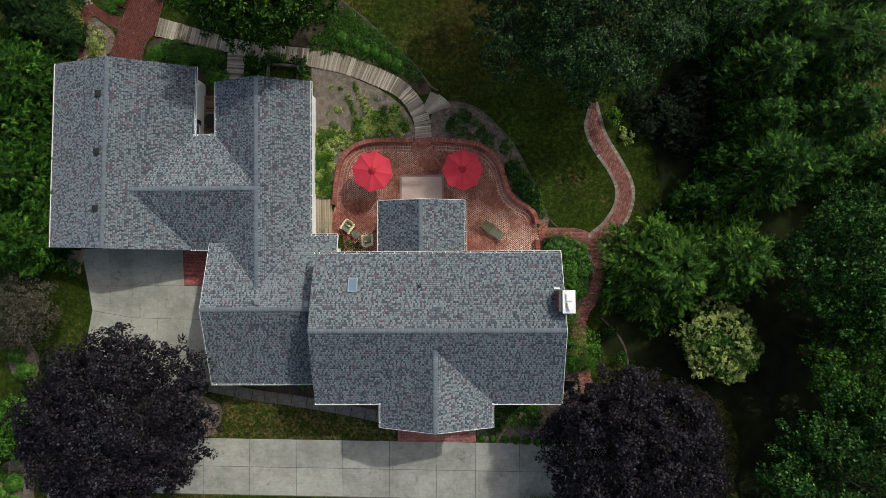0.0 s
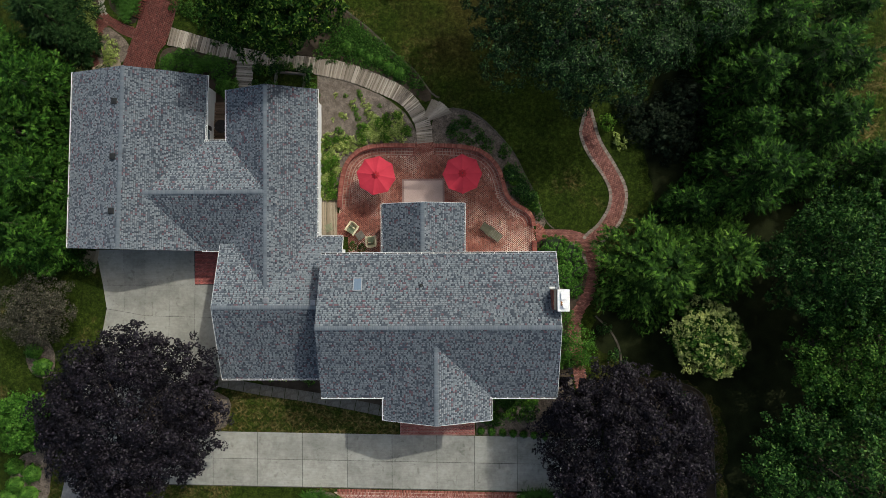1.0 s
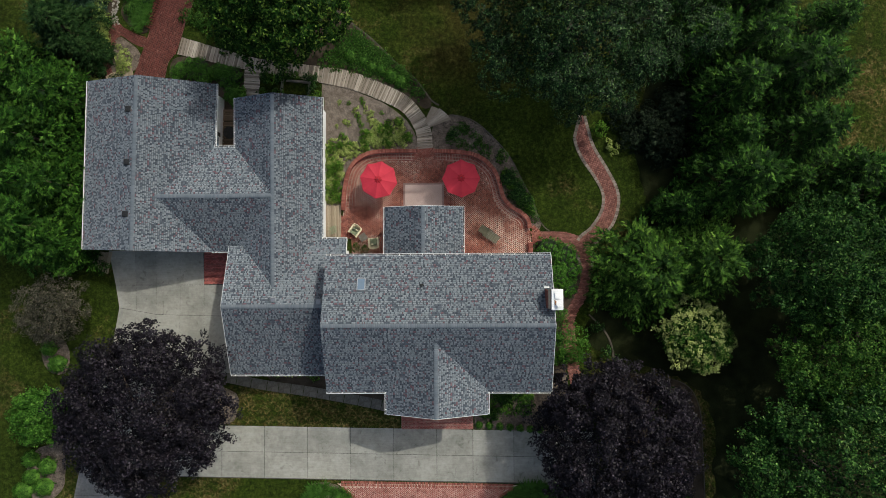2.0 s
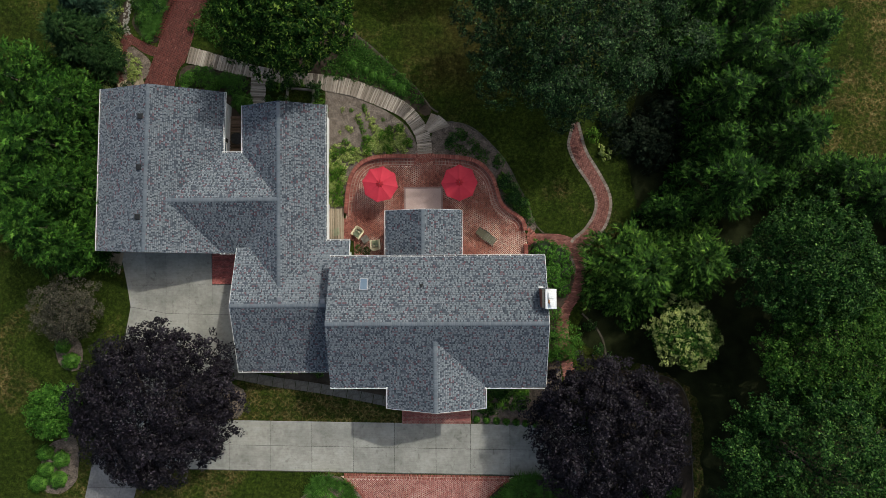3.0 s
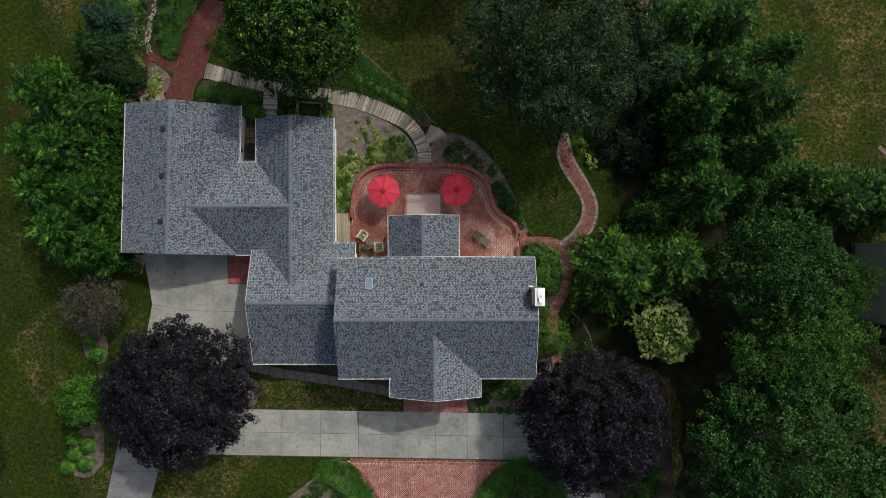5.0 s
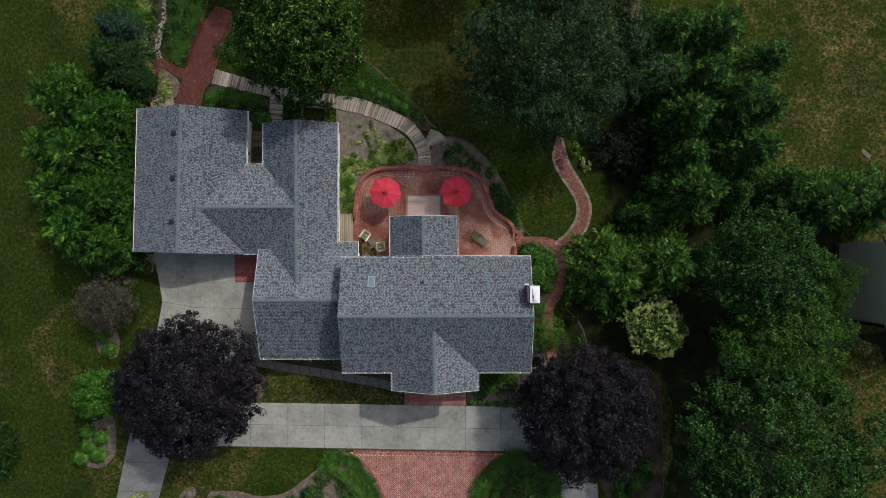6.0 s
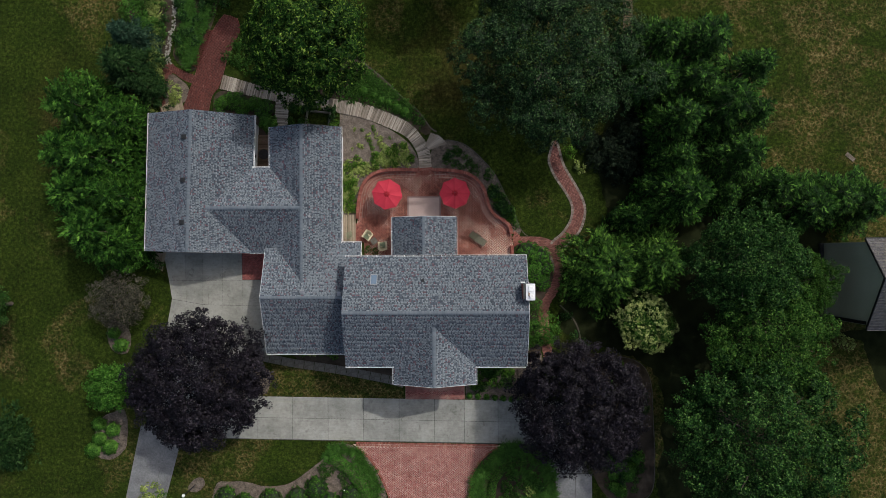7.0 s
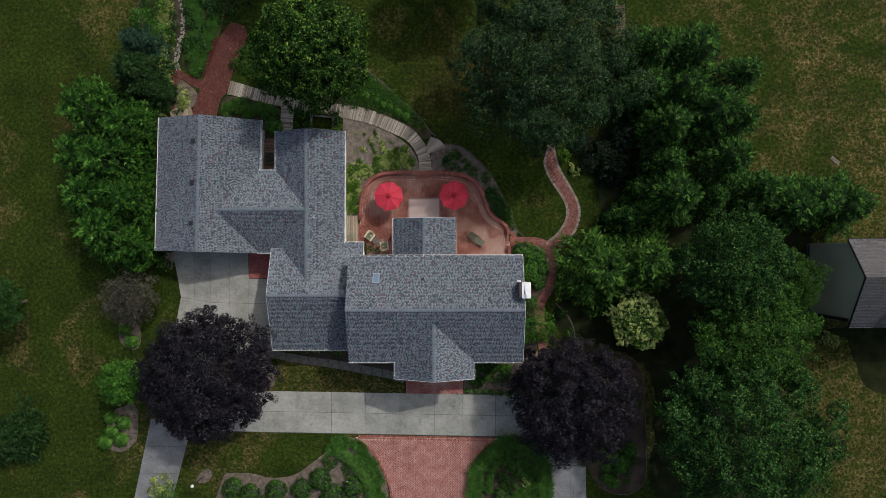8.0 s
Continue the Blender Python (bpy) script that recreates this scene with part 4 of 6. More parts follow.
edging("edging_maple_east", [(14, -9.3), (17.9, -10.0), (19.3, -11.7), (19.6, -15), (19.65, -21.8), (18.4, -23.6), (16.7, -23.8), (15.0, -23.1)], "thin stone edging round a maple bed", 0.07)


# ---- the house ----
house = empty("house", (0, 0, 0), "white sided house with grey shingled gable roofs", "house")


def shingles(name, p0, p1, q, parent, mat=(SHINGLE, SHINGLE_LOW), course_h=0.135, seed=1):
    """Laminated shingles on a slope, raised tabs with a lower layer showing between them: eave corner p0, eave corner p1, q the ridge point above p0."""
    p0, p1, q = Vector(p0), Vector(p1), Vector(q)
    ud, vd = (p1 - p0), (q - p0)
    U, V = ud.length, vd.length
    u, v = ud / U, vd / V
    n = u.cross(v)
    if n.z < 0:
        n = -n
    flip = u.cross(v).z < 0
    rng = random.Random(seed)
    rows = int(V / course_h) + 1
    vs, fs, slot = [], [], []
    for r in range(rows):
        # the strip of dark underlay left between courses stands for their shadow lines
        v0, v1 = r * course_h + 0.002, min((r + 1) * course_h - 0.019, V)
        x, tab = -rng.uniform(0, 0.3), True
        while x < U:
            w = rng.choice((0.10, 0.13, 0.16, 0.19, 0.23)) if tab else rng.choice((0.05, 0.08, 0.10, 0.14))
            a, b = max(x, 0), min(x + w - 0.006, U)
            x += w
            tab = not tab
            if b - a < 0.02:
                continue
            lift = (0.003 if tab else 0.009) + rng.uniform(0, 0.003)
            drop = 0.0 if tab else rng.choice((0, 0, 0.01))
            k = len(vs)
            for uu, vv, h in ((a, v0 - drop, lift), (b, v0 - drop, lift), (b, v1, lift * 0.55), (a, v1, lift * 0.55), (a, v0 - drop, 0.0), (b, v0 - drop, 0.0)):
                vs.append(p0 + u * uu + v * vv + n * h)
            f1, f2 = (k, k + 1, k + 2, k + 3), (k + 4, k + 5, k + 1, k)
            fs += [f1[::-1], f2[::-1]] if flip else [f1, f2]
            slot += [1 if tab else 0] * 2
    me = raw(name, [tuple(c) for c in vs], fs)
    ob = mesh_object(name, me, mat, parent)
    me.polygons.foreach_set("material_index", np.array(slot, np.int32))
    return tagged(ob, kind="stuff")


def ridge_caps(parent, a, b, slope):
    """Bent cap shingles along a ridge, lapped one over the next."""
    a, b = Vector(a), Vector(b)
    d = (b - a).normalized()
    s = Vector((-d.y, d.x, 0))
    vs, fs = [], []
    n = int((b - a).length / 0.15)
    for i in range(n):
        c0, c1 = a + d * (i * 0.15), a + d * (i * 0.15 + 0.17)
        k = len(vs)
        w = 0.15
        for c, h in ((c0, 0.044), (c1, 0.034)):
            for e in (-1, 0, 1):
                vs.append(c + s * (w * e) + Vector((0, 0, h - abs(e) * w * slope)))
        vs += [vs[k] - Vector((0, 0, 0.03)), vs[k + 1] - Vector((0, 0, 0.03)), vs[k + 2] - Vector((0, 0, 0.03))]
        fs += [(k, k + 3, k + 4, k + 1), (k + 1, k + 4, k + 5, k + 2), (k, k + 1, k + 7, k + 6), (k + 1, k + 2, k + 8, k + 7)]
    tagged(mesh_object("ridge_cap", raw("ridge_cap", [tuple(c) for c in vs], fs), RIDGE, parent), kind="stuff")


def gutter(parent, a, b, out, paint=WHITE):
    """A white trough with hangers along an eave; out points away from the roof."""
    a, b, out = Vector(a), Vector(b), Vector(out)
    L = (b - a).length
    ang = math.atan2((b - a).y, (b - a).x)
    side = 1 if Vector((-math.sin(ang), math.cos(ang), 0)).dot(out) > 0 else -1
    bm = bmesh.new()
    box(bm, 0, 0.0, -0.11, L, side * 0.012, 0.0)
    box(bm, 0, side * 0.10, -0.11, L, side * 0.125, 0.012)
    box(bm, 0, side * 0.012, -0.115, L, side * 0.10, -0.095)
    for e in (0.0, L - 0.02):
        box(bm, e, side * 0.012, -0.11, e + 0.02, side * 0.10, 0.005)
    g = part("gutter", bm, paint, parent)
    g.matrix_basis = pose(a.x, a.y, a.z, 0, 0, math.degrees(ang))
    # dark strip along the inside of the trough
    bm = bmesh.new()
    box(bm, 0.03, side * 0.014, -0.094, L - 0.03, side * 0.098, -0.05)
    part("gutter_bed", bm, GUTTER_IN, g)
    bm = bmesh.new()
    box(bm, 0, -0.02, -0.012, 0.05, side * 0.12, 0.016)
    me = bpy.data.meshes.new("hanger")
    bm.to_mesh(me)
    bm.free()
    me.materials.append(paint)
    for i in range(max(1, int(L / 0.82))):
        if 0.3 + i * 0.82 < L - 0.1:
            h = new("hanger", me)
            h.parent = g
            h.location = (0.3 + i * 0.82, 0, 0)


def gable(name, axis, r0, r1, mid, ridge_z, sides, slope, walls, seed, gut=(1, 1), rakes=(1, 1), base=0.0, inset=(0.38, 0.38), turn=0.0):
    """A gabled block. axis: which way the ridge runs; r0, r1: its ends; mid: the ridge's line; sides: the two eave lines; walls: whether it has walls."""
    P = (lambda s, t, z: Vector((s, t, z))) if axis == "x" else (lambda s, t, z: Vector((t, s, z)))
    roof = empty("roof", (0, 0, 0), "", "")
    roof.name = name
    roof.parent = house
    ez = [ridge_z - slope * abs(mid - e) for e in sides]
    # solid below the shingles
    bm = bmesh.new()
    ends = []
    for r in (r0, r1):
        ends.append([bm.verts.new(P(r, sides[0], ez[0] - 0.16)), bm.verts.new(P(r, sides[0], ez[0])), bm.verts.new(P(r, mid, ridge_z)), bm.verts.new(P(r, sides[1], ez[1])), bm.verts.new(P(r, sides[1], ez[1] - 0.16))])
    for i in range(5):
        bm.faces.new((ends[0][i], ends[0][(i + 1) % 5], ends[1][(i + 1) % 5], ends[1][i]))
    for e in ends:
        bm.faces.new(e)
    bmesh.ops.recalc_face_normals(bm, faces=bm.faces)
    part("roof_deck", bm, UNDERLAY, roof)
    for i in (0, 1):
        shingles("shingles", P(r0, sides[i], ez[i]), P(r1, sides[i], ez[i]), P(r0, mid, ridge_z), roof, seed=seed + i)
        out = P(0, 1 if sides[i] > mid else -1, 0)
        if gut[i]:
            lo, hi = (r0, r1) if gut[i] == 1 else gut[i]
            gutter(roof, P(lo, sides[i], ez[i] - 0.005), P(hi, sides[i], ez[i] - 0.005), out)
    ridge_caps(roof, P(r0, mid, ridge_z), P(r1, mid, ridge_z), slope)
    # rake boards
    for k, (r, e) in enumerate(((r0, -1), (r1, 1))):
        if not rakes[k]:
            continue
        for i in (0, 1):
            bm = bmesh.new()
            a, b = P(r, sides[i], ez[i]), P(r, mid, ridge_z)
            o = P(e * 0.025, 0, 0)
            up, dn = Vector((0, 0, 0.015)), Vector((0, 0, -0.17))
            c = [a + up, b + up, b + dn, a + dn]
            v1, v2 = [bm.verts.new(x) for x in c], [bm.verts.new(x + o) for x in c]
            bm.faces.new(v1)
            bm.faces.new(v2)
            for q in range(4):
                bm.faces.new((v1[q], v1[(q + 1) % 4], v2[(q + 1) % 4], v2[q]))
            bmesh.ops.recalc_face_normals(bm, faces=bm.faces)
            part("rake_board", bm, WHITE, roof)
    if walls:
        ins = 0.38
        a0, a1 = r0 + ins * walls[0], r1 - ins * walls[1]
        lo, hi = min(sides) + inset[0], max(sides) - inset[1]
        bm = bmesh.new()
        pts = []
        for r in (a0, a1):
            zl, zh = ridge_z - slope * abs(mid - lo) - 0.05, ridge_z - slope * abs(mid - hi) - 0.05
            pts.append([bm.verts.new(P(r, lo, base)), bm.verts.new(P(r, lo, zl)), bm.verts.new(P(r, mid, ridge_z - 0.05)), bm.verts.new(P(r, hi, zh)), bm.verts.new(P(r, hi, base))])
        for i in range(5):
            bm.faces.new((pts[0][i], pts[0][(i + 1) % 5], pts[1][(i + 1) % 5], pts[1][i]))
        for e in pts:
            bm.faces.new(e)
        bmesh.ops.recalc_face_normals(bm, faces=bm.faces)
        wall = part("wall", bm, SIDING, house)
        if turn:
            c = P((r0 + r1) / 2, mid, 0)
            wall.matrix_basis = Matrix.Translation(c) @ pose(0, 0, 0, 0, 0, turn) @ Matrix.Translation(-c)
    if turn:
        c = P((r0 + r1) / 2, mid, 0)
        roof.matrix_basis = Matrix.Translation(c) @ pose(0, 0, 0, 0, 0, turn) @ Matrix.Translation(-c)
    return roof


main_roof = gable("main_roof", "x", -9.2, 6.78, -4.57, 7.51, (-9.46, 0.22), 0.388, (1, 1), 10, gut=(1, 1), rakes=(0, 1))
gable("front_gable_roof", "y", -11.03, -5.6, -1.33, 7.0, (-4.92, 2.27), 0.3755, (1, 0), 20, gut=((-11.03, -9.5), (-11.03, -9.5)), rakes=(1, 0))
gable("sunroom_roof", "y", -0.3, 3.78, -2.28, 5.3, (-5.16, 0.59), 0.383, (0, 1), 30, rakes=(0, 1))
gable("wing_roof", "x", -17.02, -8.6, -3.43, 5.05, (-8.72, 1.0), 0.36, (1, 0), 40, gut=((-17.02, -9.3), 0), rakes=(1, 0))
gable("passage_roof", "x", -13.4, -8.15, -3.43, 5.05, (-3.8, 1.5), 0.36, None, 50, gut=(0, (-10.0, -8.15)), rakes=(0, 1))
gable("garage_roof", "y", 0.68, 13.55, -23.42, 5.07, (-28.13, -18.3), 0.38, (1, 1), 60, gut=(1, (8.7, 13.55)), rakes=(0, 0), inset=(0.38, 0.62), turn=-1.6)
gable("north_wing_roof", "y", -3.0, 12.28, -13.4, 4.55, (-16.64, -10.05), 0.42, (0, 1), 70, gut=((8.5, 12.28), (1.5, 12.28)), rakes=(0, 0))
gable("link_roof", "x", -23.2, -13.4, 4.68, 4.55, (0.62, 8.53), 0.36, (0, 0), 80, gut=((-18.5, -16.95), (-18.3, -16.6)), rakes=(0, 0))

# chimney: brick shaft, pale cap, flue
ch = empty("chimney", (0, 0, 0), "", "")
ch.parent = house
ch.name = "chimney"
bm = bmesh.new()
box(bm, 6.22, -3.42, 0, 7.14, -2.16, 7.9)
part("shaft", bm, JOINT, ch)
bm = bmesh.new()
box(bm, -0.1, -0.05, -0.032, 0.1, 0.05, 0.032)
bme = bpy.data.meshes.new("brick")
bm.to_mesh(bme)
bm.free()
bme.materials.append(BRICK_WALL)
for r in range(22):
    z = 6.25 + r * 0.075
    for k in range(6):
        y = -3.32 + k * 0.21 + (0.1 if r % 2 else 0)
        if y < -2.2:
            ob = new("brick", bme)
            ob.parent = ch
            ob.matrix_basis = pose(6.24, y, z, 0, 0, 90)
bm = bmesh.new()
box(bm, 6.42, -3.5, 7.9, 7.2, -2.1, 8.0, 0.02)
part("cap", bm, WHITE, ch, "pale concrete chimney cap")
bm = bmesh.new()
box(bm, 6.62, -2.75, 8.0, 7.02, -2.32, 8.12, 0.02)
part("flue_cover", bm, WHITE, ch, "white square flue cover")
bm = bmesh.new()
tube(bm, (6.86, -3.12, 8.0), (6.86, -3.12, 8.2), 0.11, 0.11, 12)
tube(bm, (6.86, -3.12, 8.2), (6.86, -3.12, 8.24), 0.17, 0.15, 12)
part("flue_pipe", bm, WHITE, ch)
bm = bmesh.new()
for s in (0, 1, 2):
    tube(bm, (6.72, -3.1 + 0.1 * s - 0.05, 8.0), (6.62, -3.05 + 0.1 * s, 8.06), 0.04, 0.03, 6)
part("rust_bracket", bm, mottled("rust", (0.25, 0.11, 0.03), (0.36, 0.18, 0.06), 5), ch, "rusty metal bracket")
bm = bmesh.new()
box(bm, 6.15, -2.12, 6.35, 6.5, -2.0, 6.62, 0.01)
part("flashing", bm, WHITE, ch)

# skylight in the north slope
nz = lambda y: 7.51 - 0.388 * abs(y + 4.57)
sk = empty("skylight", (-6.55, -1.8, nz(-1.8)), "", "")
sk.parent = house
sk.rotation_euler = (-math.atan(0.388), 0, 0)
sk.scale = (0.86, 0.86, 1.0)
bm = bmesh.new()
for x0, y0, x1, y1 in ((-0.36, -0.54, 0.36, -0.47), (-0.36, 0.47, 0.36, 0.54), (-0.36, -0.47, -0.28, 0.47), (0.28, -0.47, 0.36, 0.47)):
    box(bm, x0, y0, -0.02, x1, y1, 0.10)
part("skylight_frame", bm, METAL_GREY, sk)
bm = bmesh.new()
box(bm, -0.28, -0.47, 0.05, 0.28, 0.47, 0.075)
part("pane", bm, GLASS, sk, "blue-grey skylight glass")

# roof vents and pipes
def box_vent(x, y, z, s=0.36, paint=METAL_DARK):
    bm = bmesh.new()
    box(bm, -s / 2, -s / 2, 0, s / 2, s / 2, 0.10)
    box(bm, -s / 2 - 0.04, -s / 2 - 0.04, 0.10, s / 2 + 0.04, s / 2 + 0.04, 0.18, 0.03)
    ob = part("roof_vent", bm, paint, house, "metal roof vent")
    ob.matrix_basis = pose(x, y, z)


def pipe_vent(x, y, z):
    bm = bmesh.new()
    tube(bm, (0, 0, -0.05), (0, 0, 0.3), 0.06, 0.06, 10)
    tube(bm, (0, 0, -0.02), (0, 0, 0.04), 0.15, 0.10, 10)
    ob = part("vent_pipe", bm, METAL_GREY if x < -10 else METAL_DARK, house, "plumbing vent pipe")
    ob.matrix_basis = pose(x, y, z)


for y in (11.1, 7.2, 3.38):
    box_vent(-24.02 + 0.028 * (y - 7.2), y, 5.07 - 0.384 * 0.73, 0.36)
box_vent(-13.2, -2.95, 4.88, 0.3, METAL_GREY)
box_vent(-9.9, -3.1, 4.93, 0.3, METAL_GREY)
pipe_vent(-2.31, -1.9, nz(-1.9))
pipe_vent(-12.75, 3.9, 4.27)

# court wall of the garage wing: window, door lantern
def wall_window(x, y, z, w, h):
    win = empty("window", (x, y, z), "", "")
    win.parent = house
    bm = bmesh.new()
    for y0, z0, y1, z1 in ((-w / 2 - 0.07, -0.07, w / 2 + 0.07, 0), (-w / 2 - 0.07, h, w / 2 + 0.07, h + 0.07), (-w / 2 - 0.07, 0, -w / 2, h), (w / 2, 0, w / 2 + 0.07, h)):
        box(bm, -0.02, y0, z0, 0.05, y1, z1)
    part("window_frame", bm, WHITE, win)
    bm = bmesh.new()
    box(bm, -0.02, -w / 2, 0, 0.015, w / 2, h)
    part("pane", bm, GLASS, win)


wall_window(-18.84, 9.35, 1.0, 0.9, 1.3)
for y in (8.7, 9.98):
    bm = bmesh.new()
    box(bm, -18.9, y - 0.17, 0.75, -18.78, y + 0.17, 2.4, 0.01)
    part("shutter", bm, METAL_DARK, house, "black louvred shutter")


# ---- the neighbour's house ----
nb = empty("neighbour_house", (36.0, -1.9, 0), "dark green sided neighbour house with brown shingles", "house")
def nbp(x, y, z):
    return (x - 36.0, y + 1.9, z)


bm = bmesh.new()
ends = []
for x in (36.0, 52.0):
    ends.append([bm.verts.new(nbp(x, y, z)) for y, z in ((-5.9, 0), (-5.9, 6.25), (-1.72, 8.28), (1.3, 6.25), (1.3, 0))])
for i in range(5):
    bm.faces.new((ends[0][i], ends[0][(i + 1) % 5], ends[1][(i + 1) % 5], ends[1][i]))
for e in ends:
    bm.faces.new(e)
bmesh.ops.recalc_face_normals(bm, faces=bm.faces)
part("wall", bm, NB_SIDING, nb)
for k, ys in enumerate((-6.22, 1.56)):
    ob = shingles("shingles", nbp(35.8, ys, 6.2), nbp(52.3, ys, 6.2), nbp(35.8, -1.72, 8.42), nb, (NB_SHINGLE, NB_SHINGLE), 0.15, 90 + k)
    ob["label"] = "weathered brown roof shingles"
    bm = bmesh.new()
    a, b = Vector(nbp(35.77, ys, 6.18)), Vector(nbp(35.77, -1.72, 8.40))
    c = [a, b, b - Vector((0, 0, 0.2)), a - Vector((0, 0, 0.2))]
    v1, v2 = [bm.verts.new(p) for p in c], [bm.verts.new(p + Vector((0.06, 0, 0))) for p in c]
    bm.faces.new(v1), bm.faces.new(v2)
    for q in range(4):
        bm.faces.new((v1[q], v1[(q + 1) % 4], v2[(q + 1) % 4], v2[q]))
    bmesh.ops.recalc_face_normals(bm, faces=bm.faces)
    part("rake_board", bm, METAL_DARK, nb)
gutter(nb, nbp(35.8, -6.22, 6.2), nbp(52.2, -6.22, 6.2), (0, -1, 0), METAL_DARK)
gutter(nb, nbp(35.8, 1.56, 6.2), nbp(52.2, 1.56, 6.2), (0, 1, 0), METAL_DARK)
bm = bmesh.new()
box(bm, -0.16, -3.95, 0.4, -0.06, -3.65, 5.9, 0.02)
part("downpipe", bm, METAL_DARK, nb)
bm = bmesh.new()
box(bm, -0.4, -4.0, 0, -0.05, 3.2, 0.28, 0.02)
part("plinth", bm, METAL_DARK, nb)
# cross gable over the south side
for k, xs in enumerate((37.9, 43.7)):
    ob = shingles("shingles", nbp(xs, -6.25, 6.3), nbp(xs, -2.6, 6.3), nbp(40.8, -6.25, 8.2), nb, (NB_SHINGLE, NB_SHINGLE), 0.15, 95 + k)
    ob["label"] = "weathered brown roof shingles"
bm = bmesh.new()
ends = [[bm.verts.new(nbp(x, y, z)) for x, z in ((38.2, 0), (38.2, 6.3), (40.8, 8.1), (43.4, 6.3), (43.4, 0))] for y in (-5.92, -4.0)]
for i in range(5):
    bm.faces.new((ends[0][i], ends[0][(i + 1) % 5], ends[1][(i + 1) % 5], ends[1][i]))
for e in ends:
    bm.faces.new(e)
bmesh.ops.recalc_face_normals(bm, faces=bm.faces)
part("wall", bm, NB_SIDING, nb)
# the path takes the same shade-darkened floor colour
sheet("neighbour_path", [(36.4, -7.4), (39.5, -8.2), (40.4, -10.5), (41.4, -12.8), (43.5, -13.7), (50.0, -14.0), (50.0, -7.0)], 0.02, SHADED_FLOOR, "dark soil path beside the neighbour house", "path", rough=0.25)


# ---- garden furniture ----
def umbrella(x, y, turn):
    u = empty("patio_umbrella", (x, y, 0.04), "bright red octagonal canvas patio umbrella, open", "umbrella", "umbrellas on the patio")
    R, z0, z1 = 1.48, 2.2, 2.56
    bm = bmesh.new()
    rings = []
    n = 32
    for f in (1.0, 0.86, 0.66, 0.44, 0.22):
        ring = []
        for k in range(n):
            a = 2 * math.pi * k / n
            m = (a % (math.pi / 4)) / (math.pi / 4)
            chord = math.cos(math.pi / 8) / math.cos((m - 0.5) * math.pi / 4)
            sag = math.sin(m * math.pi)
            r = R * f * chord * (1 - 0.025 * sag * f)
            z = z0 + (z1 - z0) * (1 - f) ** 0.9 - 0.055 * sag * f
            ring.append(bm.verts.new((r * math.cos(a), r * math.sin(a), z)))
        rings.append(ring)
    for a, b in zip(rings, rings[1:]):
        for k in range(n):
            bm.faces.new((a[k], a[(k + 1) % n], b[(k + 1) % n], b[k]))
    c = bm.verts.new((0, 0, z1 + 0.02))
    for k in range(n):
        bm.faces.new((rings[-1][k], rings[-1][(k + 1) % n], c))
    # hem
    low = [bm.verts.new(v.co - Vector((0, 0, 0.07))) for v in rings[0]]
    for k in range(n):
        bm.faces.new((low[k], low[(k + 1) % n], rings[0][(k + 1) % n], rings[0][k]))
    bmesh.ops.recalc_face_normals(bm, faces=bm.faces)
    canopy = part("canopy", bm, RED_CANVAS, u)
    bm = bmesh.new()
    vr = []
    for r, z in ((0.30, z1 - 0.08), (0.16, z1 + 0.03), (0.04, z1 + 0.08)):
        vr.append([bm.verts.new((r * (1 + 0.12 * math.cos(8 * 2 * math.pi * k / 16)) * math.cos(2 * math.pi * k / 16), r * (1 + 0.12 * math.cos(8 * 2 * math.pi * k / 16)) * math.sin(2 * math.pi * k / 16), z)) for k in range(16)])
    for a, b in zip(vr, vr[1:]):
        for k in range(16):
            bm.faces.new((a[k], a[(k + 1) % 16], b[(k + 1) % 16], b[k]))
    bm.faces.new(vr[-1])
    part("vent", bm, RED_DARK, canopy)
    for k in range(8):
        a = math.pi / 4 * k
        bm = bmesh.new()
        tube(bm, (0.1 * math.cos(a), 0.1 * math.sin(a), z1 - 0.04), (R * math.cos(a), R * math.sin(a), z0 - 0.02), 0.012, 0.010, 5)
        part("rib", bm, METAL_GREY, u)
    bm = bmesh.new()
    tube(bm, (0, 0, 0), (0, 0, z1 + 0.10), 0.024, 0.02, 10)
    part("pole", bm, METAL_DARK, u)
    bm = bmesh.new()
    tube(bm, (0, 0, z1 + 0.08), (0, 0, z1 + 0.16), 0.04, 0.015, 8)
    part("finial", bm, METAL_DARK, u)
    bm = bmesh.new()
    tube(bm, (0, 0, 0), (0, 0, 0.07), 0.28, 0.24, 20)
    part("base", bm, METAL_DARK, u)
    u.rotation_euler = (0, 0, radians(turn))
    return u


umbrella(-5.87, 6.06, 35)
umbrella(0.52, 6.12, 1)

rug = empty("outdoor_rug", (-2.5, 4.85, 0.042), "beige outdoor rug with a darker border on the patio", "rug")
bm = bmesh.new()
box(bm, -1.65, -1.25, 0, 1.65, 1.24, 0.012)
part("border", bm, RUG_EDGE, rug)
bm = bmesh.new()
box(bm, -1.5, -1.1, 0.012, 1.5, 1.09, 0.018)
part("field", bm, RUG, rug)


